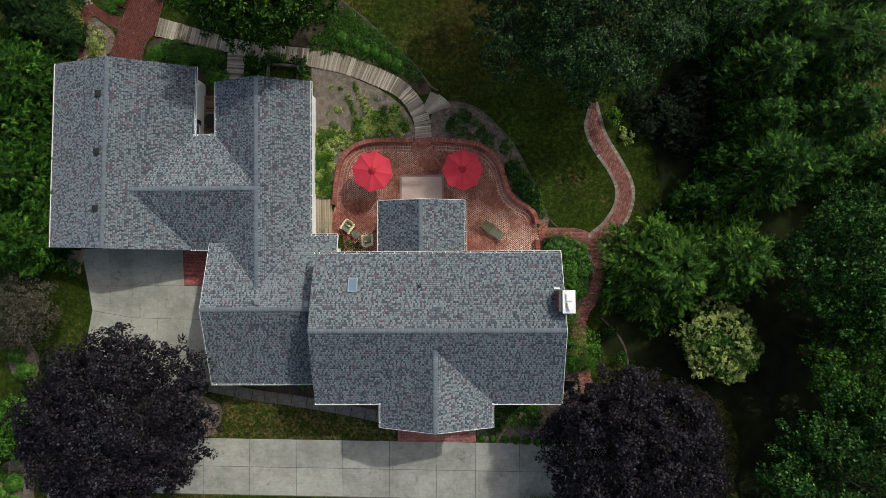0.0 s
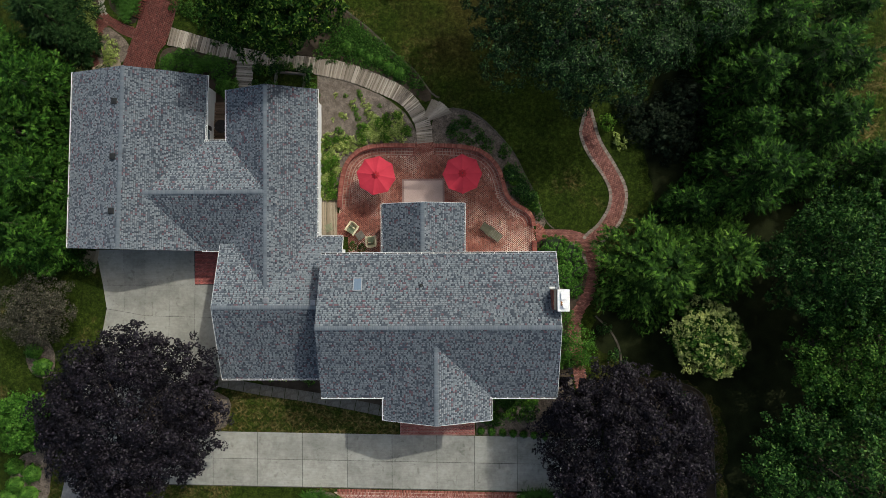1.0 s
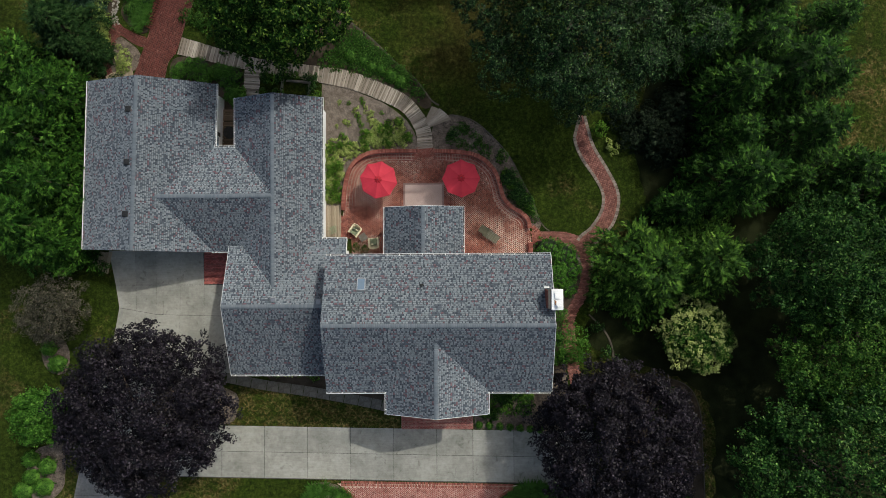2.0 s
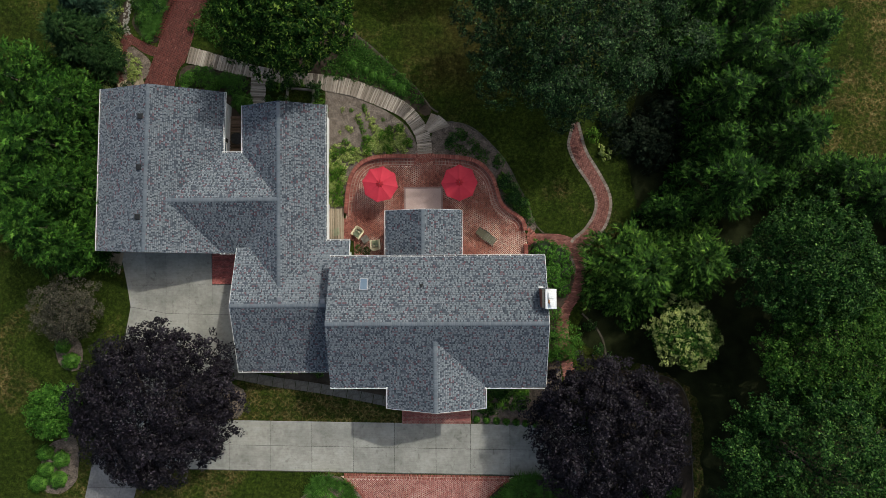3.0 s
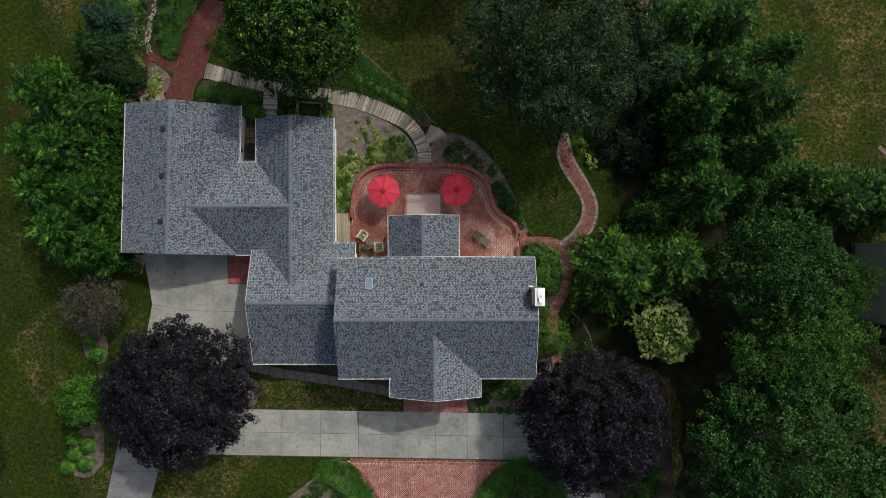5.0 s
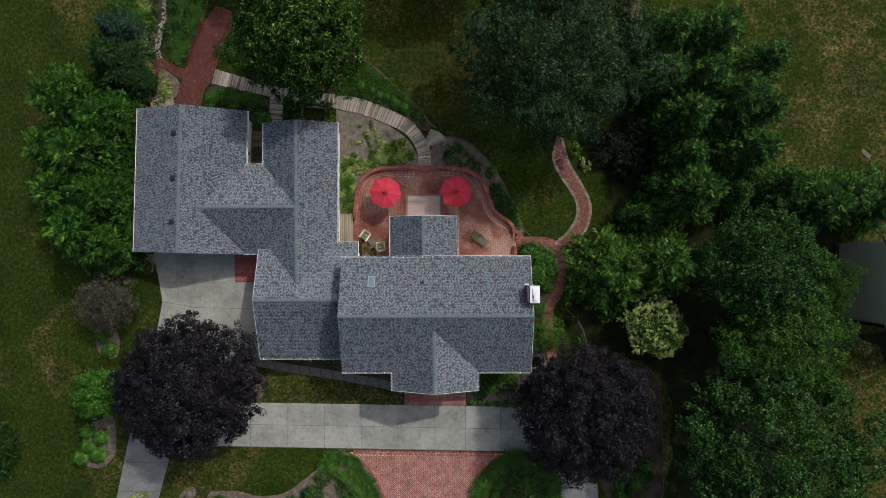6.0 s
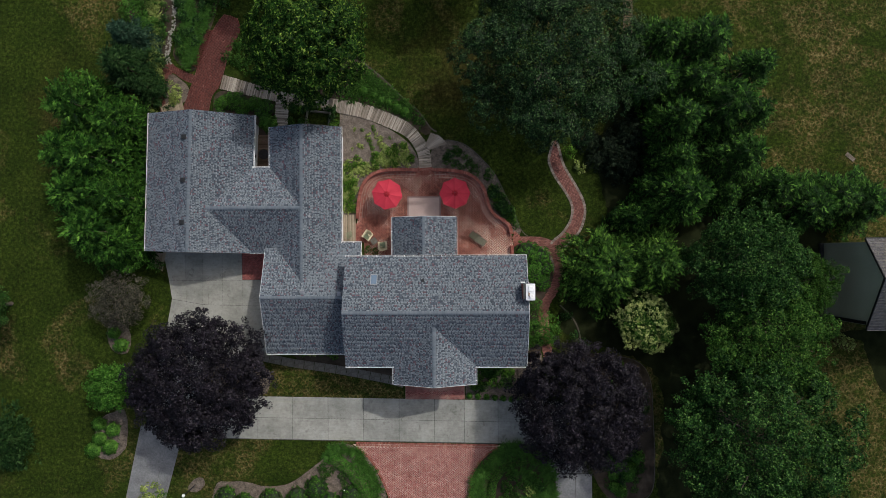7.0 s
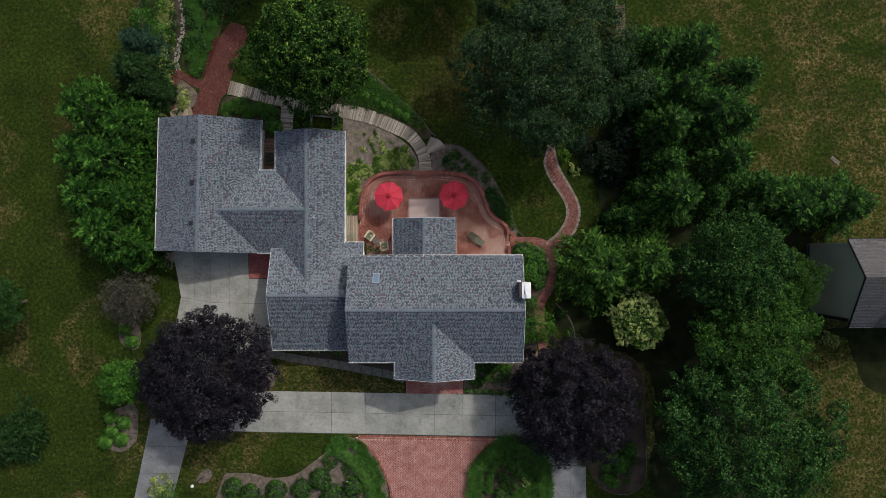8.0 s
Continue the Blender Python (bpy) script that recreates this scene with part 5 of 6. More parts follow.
def garden_chair(x, y, turn, paint=CREAM):
    c = empty("garden_chair", (x, y, 0.04), "cream painted slatted garden chair with sage cushions", "chair", "chairs on the patio")
    for i in range(5):
        bm = bmesh.new()
        k = (i - 2) * 0.105
        box(bm, k - 0.048, -0.02, 0, k + 0.048, 0.02, 0.72 - 0.05 * abs(i - 2), 0.008)
        bmesh.ops.transform(bm, matrix=pose(0, -0.30, 0.32, 22, 0, 0), verts=bm.verts)
        part("back_slat", bm, paint, c)
    for i in range(5):
        bm = bmesh.new()
        box(bm, -0.29, -0.28 + i * 0.125, 0.33 + 0.015 * i, 0.29, -0.17 + i * 0.125, 0.355 + 0.015 * i, 0.006)
        part("seat_slat", bm, paint, c)
    for s in (-1, 1):
        bm = bmesh.new()
        box(bm, s * 0.30, -0.42, 0.55, s * 0.43, 0.36, 0.58, 0.012)
        part("armrest", bm, paint, c)
        for yy in (-0.3, 0.3):
            bm = bmesh.new()
            box(bm, s * 0.32 - 0.025, yy - 0.045, 0, s * 0.32 + 0.025, yy + 0.045, 0.55, 0.006)
            part("leg", bm, paint, c)
    bm = bmesh.new()
    box(bm, -0.40, -0.50, 0.56, 0.40, -0.40, 0.60, 0.02)
    part("back_rail", bm, paint, c)
    bm = bmesh.new()
    box(bm, -0.26, -0.26, 0.41, 0.26, 0.30, 0.50, 0.035)
    part("seat_cushion", bm, SAGE, c)
    for s in (-0.11, 0.12):
        bm = bmesh.new()
        box(bm, s - 0.1, -0.22, 0.50, s + 0.1, -0.10, 0.72, 0.03)
        part("pillow", bm, CREAM if s < 0 else SAGE, c)
    c.rotation_euler = (0, 0, radians(turn))
    return c


garden_chair(-8.02, 2.2, 205 - 180 + 120)
garden_chair(-6.52, 1.3, 5)
bm = bmesh.new()
box(bm, -0.3, -0.3, 0, 0.3, 0.3, 0.03, 0.01)
tbl = empty("side_table", (-7.38, 1.7, 0.04), "low slate-topped side table between two chairs", "table")
tbl.rotation_euler = (0, 0, radians(32))
top = part("tabletop", bm, SLATE, tbl)
top.location = (0, 0, 0.33)
for sx in (-1, 1):
    for sy in (-1, 1):
        bm = bmesh.new()
        tube(bm, (sx * 0.2, sy * 0.2, 0), (sx * 0.2, sy * 0.2, 0.33), 0.018, 0.018, 6)
        part("leg", bm, METAL_DARK, tbl)

lounge = empty("chaise_lounge", (2.7, 1.9, 0.04), "olive mesh chaise lounge with a raised back", "lounger")
lounge.rotation_euler = (0, 0, radians(-36))
bm = bmesh.new()
box(bm, -0.15, -0.30, 0.30, 0.92, 0.30, 0.34, 0.015)
part("seat", bm, OLIVE, lounge)
bm = bmesh.new()
box(bm, -0.85, -0.30, 0, 0.0, 0.30, 0.04, 0.015)
bmesh.ops.transform(bm, matrix=pose(-0.12, 0, 0.31, 0, 28, 0), verts=bm.verts)
part("backrest", bm, OLIVE, lounge)
for k in range(5):
    bm = bmesh.new()
    box(bm, 0.0 + k * 0.2, -0.33, 0.335, 0.03 + k * 0.2, 0.33, 0.35)
    part("slat", bm, TIMBER, lounge)
for s in (-1, 1):
    bm = bmesh.new()
    tube(bm, (-0.85, s * 0.33, 0.28), (0.95, s * 0.33, 0.32), 0.02, 0.02, 6)
    part("side_rail", bm, METAL_DARK, lounge)
    for xx in (-0.6, 0.7):
        bm = bmesh.new()
        tube(bm, (xx, s * 0.33, 0), (xx, s * 0.33, 0.32), 0.018, 0.018, 6)
        part("leg", bm, METAL_DARK, lounge)
    bm = bmesh.new()
    box(bm, -0.35, s * 0.36 - 0.03, 0.5, 0.15, s * 0.36 + 0.03, 0.53, 0.01)
    part("armrest", bm, OLIVE, lounge)


def iron_chair(x, y, z, turn):
    c = empty("iron_chair", (x, y, z), "green wrought iron chair on the side deck", "chair")
    bm = bmesh.new()
    for k in range(6):
        box(bm, -0.24, -0.24 + k * 0.085, 0.42, 0.24, -0.19 + k * 0.085, 0.44)
    part("seat", bm, SAGE, c)
    bm = bmesh.new()
    for k in range(5):
        tube(bm, (-0.22 + k * 0.11, -0.26, 0.44), (-0.25 + k * 0.125, -0.36, 0.95), 0.012, 0.012, 5)
    tube(bm, (-0.26, -0.36, 0.95), (0.26, -0.36, 0.95), 0.016, 0.016, 6)
    part("backrest", bm, SAGE, c)
    for sx in (-1, 1):
        for sy in (-1, 1):
            bm = bmesh.new()
            tube(bm, (sx * 0.24, sy * 0.24, 0), (sx * 0.22, sy * 0.22, 0.43), 0.014, 0.014, 6)
            part("leg", bm, SAGE, c)
        bm = bmesh.new()
        tube(bm, (sx * 0.27, -0.3, 0.66), (sx * 0.27, 0.22, 0.64), 0.016, 0.016, 6)
        part("armrest", bm, SAGE, c)
    c.rotation_euler = (0, 0, radians(turn))


iron_chair(-9.75, 2.35, 0.12, 20)

court_table = empty("court_table", (-18.0, 10.15, 0.2), "round dark metal table on the court deck", "table")
bm = bmesh.new()
tube(bm, (0, 0, 0.70), (0, 0, 0.73), 0.5, 0.5, 20)
part("tabletop", bm, METAL_DARK, court_table)
bm = bmesh.new()
tube(bm, (0, 0, 0.02), (0, 0, 0.70), 0.04, 0.04, 8)
part("pedestal", bm, METAL_DARK, court_table)
bm = bmesh.new()
tube(bm, (0, 0, 0), (0, 0, 0.03), 0.25, 0.22, 12)
part("base", bm, METAL_DARK, court_table)

frame_box = empty("planter_frame", (-12.85, 13.9, 0), "weathered timber raised bed frame", "planter")
for x0, y0, x1, y1 in ((-1.2, 0.45, 1.2, 0.6), (-1.2, -0.75, -1.05, 0.45), (1.05, -0.75, 1.2, 0.45), (-1.2, -0.9, 1.2, -0.75)):
    bm = bmesh.new()
    box(bm, x0, y0, 0, x1, y1, 0.32, 0.01)
    part("board", bm, TIMBER, frame_box)
frame_box.rotation_euler = (0, 0, radians(-6))

lamp = empty("yard_lamp", (-25.2, -22.25, 0), "white globe lamp on a dark post in the lawn", "lamp")
bm = bmesh.new()
tube(bm, (0, 0, 0), (0, 0, 2.2), 0.05, 0.035, 10)
part("post", bm, METAL_DARK, lamp)
bm = bmesh.new()
bmesh.ops.create_uvsphere(bm, u_segments=14, v_segments=8, radius=0.16)
bmesh.ops.transform(bm, matrix=Matrix.Translation((0, 0, 2.36)), verts=bm.verts)
part("globe", bm, WHITE, lamp, "white globe")
bm = bmesh.new()
tube(bm, (0, 0, 2.18), (0, 0, 2.24), 0.1, 0.12, 10)
part("collar", bm, METAL_DARK, lamp)
sheet("lamp_bed", [(-25.9, -22.6), (-25.0, -22.9), (-24.2, -22.2), (-24.4, -21.5), (-25.2, -21.6)], 0.025, MULCH_BROWN, "round mulch patch at a lamp post", "garden bed")
garden_lamp = copy_thing(lamp, pose(-10.3, -22.4, 0) @ Matrix.Diagonal((0.4, 0.4, 0.3, 1)))
garden_lamp = tagged(garden_lamp, "small white globe path light in a bed", "lamp")

trellis = empty("garden_arbor", (16.9, 22.6, 0), "weathered timber slatted arbor bench", "arbor")
for k in range(24):
    bm = bmesh.new()
    box(bm, -0.42, -2.0 + k * 0.17, 1.9, 0.42, -1.91 + k * 0.17, 1.96)
    part("slat", bm, PLANK_BROWN, trellis)
for sx in (-0.36, 0.36):
    bm = bmesh.new()
    box(bm, sx - 0.05, -2.1, 1.8, sx + 0.05, 2.2, 1.9)
    part("beam", bm, TIMBER, trellis)
    for yy in (-2.0, 2.0):
        bm = bmesh.new()
        box(bm, sx - 0.05, yy - 0.05, 0, sx + 0.05, yy + 0.05, 1.8)
        part("post", bm, TIMBER, trellis)


def rock(x, y, s, seed):
    rng = random.Random(seed)
    bm = bmesh.new()
    bmesh.ops.create_icosphere(bm, subdivisions=1, radius=1)
    for v in bm.verts:
        v.co *= 1 + 0.25 * noise.noise(v.co * 1.5 + Vector((seed, 0, 0)))
        v.co.z = max(v.co.z, -0.3) * 0.6
    bmesh.ops.scale(bm, vec=(s * rng.uniform(0.8, 1.3), s, s * 0.8), verts=bm.verts)
    ob = tagged(part("edging_rock", bm, ROCK), "pale grey field stone edging a bed", "rock", "stones along the bed")
    ob.matrix_basis = pose(x, y, s * 0.12, 0, 0, rng.uniform(0, 360))


line = spline([(-27.5, 28), (-27.15, 24.2), (-27.55, 21.9), (-27.9, 20.2), (-27.66, 19.5)], step=0.42)
for i, p in enumerate(line):
    for k in range(8):
        rock(p.x + random.uniform(-0.26, 0.26), p.y + random.uniform(-0.24, 0.24), random.uniform(0.06, 0.13), i * 8 + k)

# thin slab put in place of a tan patch in the lawn
bm = bmesh.new()
box(bm, -0.5, -0.2, 0, 0.5, 0.2, 0.06, 0.02)
tan_patch = tagged(part("tan_patch", bm, MULCH), "thin slab marking a tan patch in the lawn", "stone")
tan_patch.matrix_basis = pose(38.7, 9.6, 0.0, 0, 0, -40)


bm = bmesh.new()
bmesh.ops.create_grid(bm, x_segments=8, y_segments=6, size=0.5)
for v in bm.verts:
    v.co.x *= 0.75
    v.co.z = 0.06 + 0.35 * max(0.0, 0.5 - v.co.length) + 0.10 * noise.noise(v.co * 4)
low = bmesh.ops.extrude_face_region(bm, geom=list(bm.faces))
for v in low["geom"]:
    if isinstance(v, bmesh.types.BMVert):
        v.co.z = 0.0
bmesh.ops.recalc_face_normals(bm, faces=bm.faces)
tarp = tagged(part("blue_tarp", bm, mottled("blue_sheeting", (0.02, 0.06, 0.30), (0.04, 0.11, 0.45), 3, 0.4)), "crumpled blue plastic tarp on the woodland floor", "tarp")
tarp.matrix_basis = pose(29.3, 5.0, 0.02, 0, 0, 30)
bm = bmesh.new()
tube(bm, (0, 0, 0.12), (1.5, 0.42, 0.2), 0.10, 0.08, 8)
tube(bm, (1.45, 0.4, 0.2), (2.8, 0.75, 0.16), 0.08, 0.05, 8)
tube(bm, (1.5, 0.42, 0.2), (2.1, 0.9, 0.35), 0.05, 0.02, 6)
log = tagged(part("fallen_limb", bm, BARK), "grey fallen limb lying among the hemlocks", "branch")
log.matrix_basis = pose(20.1, 8.45, 0.02)


# ---- plants ----
def leaf_cards(rng, pts, nrm, size, aspect=0.55, tilt=0.6, along=None):
    """Small pointed leaves at points, facing along nrm with some scatter; along: the way that they point, else any."""
    n = len(pts)
    nrm = nrm + rng.normal(0, tilt, (n, 3))
    nrm /= np.linalg.norm(nrm, axis=1, keepdims=True) + 1e-9
    t = rng.normal(0, 1, (n, 3)) if along is None else along + rng.normal(0, 0.3, (n, 3))
    t -= nrm * (t * nrm).sum(1, keepdims=True)
    t /= np.linalg.norm(t, axis=1, keepdims=True) + 1e-9
    b = np.cross(nrm, t)
    L = (size * rng.uniform(0.65, 1.25, n))[:, None]
    W = L * aspect
    v = np.stack([pts - t * L / 2, pts + b * W / 2 + t * L * 0.08, pts + t * L / 2, pts - b * W / 2 + t * L * 0.08], 1)
    return v.reshape(-1, 3)


def quads_for(v):
    return np.arange(len(v)).reshape(-1, 4)


def crown_cards(rng, R, H, clumps, per, leaf, clump_r, aspect=0.55, tilt=0.6, bottom=-0.35, lump=0.18, inner=0.25, fill=0, boughs=0, bough_r=1.5, lift=0.0, facing=0.0, rosette=False):
    """Leaves of a broad crown: many clumps on a lumpy dome, with gaps between them."""
    off = rng.uniform(0, 50)
    d = rng.normal(0, 1, (clumps * 3, 3))
    d /= np.linalg.norm(d, axis=1, keepdims=True)
    d[:, 2] += lift
    d /= np.linalg.norm(d, axis=1, keepdims=True)
    d = d[d[:, 2] > bottom][:clumps]
    f = np.array([1 + lump * noise.noise(Vector(x) * 2.3 + Vector((off, 0, 0))) * 1.6 for x in d])
    f *= np.where(rng.random(len(d)) < inner, rng.uniform(0.45, 0.85, len(d)), rng.uniform(0.88, 1.0, len(d)))
    c = d * np.array([R - clump_r * 0.6, R - clump_r * 0.6, H]) * f[:, None]
    if boughs:
        # clumps gathered on the upper sides of great boughs, with dark clefts between
        k = np.arange(boughs) + 0.5
        zz = 1 - k / boughs * (1 - bottom)
        aa = k * 2.39996 + rng.normal(0, 0.25, boughs)
        b = np.stack([np.sqrt(1 - np.minimum(zz, 1) ** 2) * np.cos(aa), np.sqrt(1 - np.minimum(zz, 1) ** 2) * np.sin(aa), zz], 1) + rng.normal(0, 0.06, (boughs, 3))
        size = bough_r * rng.uniform(0.75, 1.25, boughs)
        g = np.array([1 + lump * 1.4 * noise.noise(Vector(x) * 2.0 + Vector((off, 3, 0))) for x in b])
        b = b * np.array([R - bough_r * 0.8, R - bough_r * 0.8, H - bough_r * 0.5]) * g[:, None]
        own = rng.integers(0, boughs, len(d))
        e = rng.normal(0, 1, (len(d), 3))
        e /= np.linalg.norm(e, axis=1, keepdims=True)
        e[:, 2] = np.abs(e[:, 2]) * 1.1 - 0.25
        c = b[own] + e * size[own][:, None] * rng.uniform(0.8, 1.0, (len(d), 1)) * np.array([1, 1, 0.8])
        d = e
    rk = clump_r * rng.uniform(0.6, 1.25, len(c))
    pts, nr, way = [], [], []
    for ck, r, dk in zip(c, rk, d):
        e = rng.normal(0, 1, (per, 3))
        e /= np.linalg.norm(e, axis=1, keepdims=True)
        e[:, 2] = np.abs(e[:, 2]) * 0.9 - 0.15
        e += dk * 0.35
        rad = rng.uniform(0.55, 1.0, (per, 1)) ** 0.5
        pts.append(ck + e * r * rad * np.array([1, 1, 0.7]))
        nr.append(e * (0.35 if rosette else 1.0) + dk * facing + np.array([0, 0, 0.5]))
        way.append(e)
    out = [leaf_cards(rng, np.concatenate(pts), np.concatenate(nr), leaf, aspect, tilt, np.concatenate(way) if rosette else None)]
    if fill:
        # shaded leaves within, in broader sprays
        e = rng.normal(0, 1, (fill, 3))
        e /= np.linalg.norm(e, axis=1, keepdims=True)
        e[:, 2] = np.abs(e[:, 2]) * 1.2 - 0.35
        g = rng.uniform(0.5, 0.86, (fill, 1))
        out.append(leaf_cards(rng, e * g * np.array([R, R, H]), e + np.array([0, 0, 0.8]), leaf * 1.15, 0.6, 0.5))
    return np.concatenate(out)


def trunk_parts(rng, parent, height, r, limbs, reach, rise):
    bm = bmesh.new()
    rings = []
    for k, f in enumerate((1.3, 1.0, 0.85, 0.62, 0.3)):
        c = Vector((rng.uniform(-0.06, 0.06) * k, rng.uniform(-0.06, 0.06) * k, height * k / 4))
        rings.append([bm.verts.new(c + Vector((math.cos(q * 0.7) * r * f, math.sin(q * 0.7) * r * f, 0))) for q in range(9)])
    for a, b in zip(rings, rings[1:]):
        for q in range(9):
            bm.faces.new((a[q], a[(q + 1) % 9], b[(q + 1) % 9], b[q]))
    part("trunk", bm, BARK, parent)
    for k in range(limbs):
        a = rng.uniform(0, 2 * math.pi)
        z0 = height * rng.uniform(0.35, 0.95)
        bm = bmesh.new()
        e = Vector((math.cos(a) * reach * 0.85, math.sin(a) * reach * 0.85, z0 + rise * rng.uniform(0.4, 0.8)))
        tube(bm, Vector((0, 0, z0)), e, r * 0.4, r * 0.06, 6)
        part("limb", bm, BARK, parent)


def broad_tree(name, x, y, R, zc, H, mat, label, seed, clumps, per, leaf, clump_r, **kw):
    """A broadleaf tree: zc is the height of the crown's widest level, H the height of its dome above that."""
    rng = np.random.default_rng(seed)
    t = empty(name, (x, y, 0), label, "tree")
    v = crown_cards(rng, R, H, clumps, per, leaf, clump_r, fill=int(clumps * 7), facing=0.6, rosette=True, **kw) + np.array([0, 0, zc])
    trunk_parts(rng, t, zc + H * 0.4, 0.05 * R + 0.05, 9, R * 0.75, H * 0.6)
    mesh_object("crown", raw("crown", v, quads_for(v)), mat, t)
    return t


def conifer_cards(rng, R, height, boughs, plume=0.47, base=0.1, round_top=0.8, droop=0.1, per=16, rise_by=0.45, nodes=6, slim=0.5, inner=220):
    """Great boughs over a lumpy cone with dark gaps between them, each bearing feathery plumes in two layers: a plume
    is a spine with slender fingers to both sides. Also says which plumes are paler: upper ones, more towards the bough
    ends, none low or within."""
    off = rng.uniform(0, 60)
    P, D, L, O = [], [], [], []
    for k in range(boughs):
        f = base + (1 - base) * (1 - math.sqrt(1 - (k + rng.random()) / boughs * 0.992))
        a = k * 2.39996 + rng.normal(0, 0.25)
        lump = 1 + 0.45 * noise.noise(Vector((math.cos(a) * 1.7, math.sin(a) * 1.7, f * 4 + off)))
        r = R * (1 - (f - base) / (1 - base)) ** round_top * lump * rng.uniform(0.72, 1.06)
        rise = rng.normal(0.05 + rise_by * f, 0.12)
        h = a + rng.normal(0, 0.5)
        d = Vector((math.cos(h), math.sin(h), rise)).normalized()
        out = Vector((-math.sin(h), math.cos(h), 0))
        tip = Vector((math.cos(a) * r, math.sin(a) * r, height * f + rng.normal(0, 0.25) - droop * r))
        reach = (0.55 + 0.17 * R) * rng.uniform(0.8, 1.25) * min(1.0, 0.35 + r / 2.2)
        wide = reach * rng.uniform(0.22, 0.34)
        for j in range(per):
            u = (j + rng.random()) / per
            sg = (1 if j % 2 else -1) * rng.uniform(0.2, 1.0) * (1 - 0.7 * u ** 4)
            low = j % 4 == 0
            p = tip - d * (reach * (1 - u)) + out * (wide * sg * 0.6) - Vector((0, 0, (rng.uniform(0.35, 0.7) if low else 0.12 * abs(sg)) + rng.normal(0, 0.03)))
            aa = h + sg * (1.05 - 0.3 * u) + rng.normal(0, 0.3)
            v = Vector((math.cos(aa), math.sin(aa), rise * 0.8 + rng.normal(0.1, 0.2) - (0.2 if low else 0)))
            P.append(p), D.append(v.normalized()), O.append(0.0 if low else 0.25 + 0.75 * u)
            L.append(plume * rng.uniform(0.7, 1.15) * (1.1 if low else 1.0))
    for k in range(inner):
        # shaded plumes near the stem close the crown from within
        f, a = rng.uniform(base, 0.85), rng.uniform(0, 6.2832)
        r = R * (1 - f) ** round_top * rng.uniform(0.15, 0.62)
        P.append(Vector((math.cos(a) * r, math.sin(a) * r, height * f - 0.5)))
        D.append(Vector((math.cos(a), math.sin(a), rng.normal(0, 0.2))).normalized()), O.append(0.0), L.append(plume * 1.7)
    P, D, L, O = np.array(P), np.array(D), np.array(L)[:, None], np.array(O)
    n = len(P)
    side = np.cross(D, np.array([0, 0, 1.0]))
    side /= np.linalg.norm(side, axis=1, keepdims=True) + 1e-9
    side[:, 2] += rng.normal(0, 0.32, n)
    rows = [P + (D + np.array([0, 0, -0.2 * (k / nodes) ** 2])) * L * (k / nodes) for k in range(nodes + 1)]
    tris = []
    for k in range(nodes):
        u = (k + 0.5) / nodes
        for sg in (-1, 1):
            t = D * 0.72 + side * sg * 0.66 + rng.normal(0, 0.12, (n, 3))
            rows.append(rows[k] + t * L * (slim - (slim - 0.14) * u) * rng.uniform(0.7, 1.25, (n, 1)))
            tris.append((k, len(rows) - 1, k + 1) if sg > 0 else (k, k + 1, len(rows) - 1))
    m = len(rows)
    v = np.stack(rows, 1).reshape(-1, 3)
    faces = (np.arange(n)[:, None, None] * m + np.array(tris)[None]).reshape(-1, 3)
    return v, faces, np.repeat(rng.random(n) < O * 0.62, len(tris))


def conifer(name, x, y, R, height, mats, label, seed, boughs=150, group="", **kw):
    rng = np.random.default_rng(seed)
    t = empty(name, (x, y, 0), label, "tree", group)
    v, faces, pale = conifer_cards(rng, R, height, boughs, **kw)
    bm = bmesh.new()
    tube(bm, (0, 0, 0), (0, 0, height * 0.68), 0.04 * R + 0.05, 0.02, 9)
    part("trunk", bm, BARK, t)
    for k in range(8):
        a, f = rng.uniform(0, 6.28), rng.uniform(0.12, 0.8)
        L = R * (1 - f) * 0.3
        bm = bmesh.new()
        tube(bm, (0, 0, height * f * 0.8), (math.cos(a) * L, math.sin(a) * L, height * f * 0.8 - 0.1 * L), 0.035, 0.01, 5)
        part("limb", bm, BARK, t)
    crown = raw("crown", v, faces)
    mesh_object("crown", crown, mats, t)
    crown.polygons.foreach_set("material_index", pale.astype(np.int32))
    return t


def again(src, x, y, s, sz=None, turn=0.0, label=""):
    ob = copy_thing(src, Matrix.LocRotScale((x, y, 0), Euler((0, 0, radians(turn))), (s, s, sz or s)))
    if label:
        ob["label"] = label
    return ob


# purple maples
maple = broad_tree("purple_maple", -22.4, -10.95, 5.8, 5.0, 4.4, LEAF_PURPLE, "dense round purple-leaved maple tree", 3, 2100, 30, 0.17, 0.34, aspect=0.7, tilt=0.5, lump=0.14, inner=0.35, bottom=-0.32, boughs=150, bough_r=0.85)
again(maple, 11.6, -13.0, 0.95, 0.97, 130)
# horse chestnut by the boardwalk
broad_tree("chestnut_tree", -12.2, 18.7, 5.2, 7.4, 4.6, LEAF_CHESTNUT, "large-leaved green chestnut tree with pale shoots", 5, 1000, 30, 0.30, 0.36, aspect=0.42, tilt=0.5, lump=0.14, inner=0.3)
# great oak
broad_tree("oak_tree", 8.4, 16.4, 7.4, 8.5, 5.4, LEAF_OAK, "great dark green oak with a broad clumped crown", 7, 3100, 30, 0.175, 0.29, aspect=0.42, tilt=0.45, lump=0.24, inner=0.3, bottom=-0.2, boughs=80, bough_r=1.2)
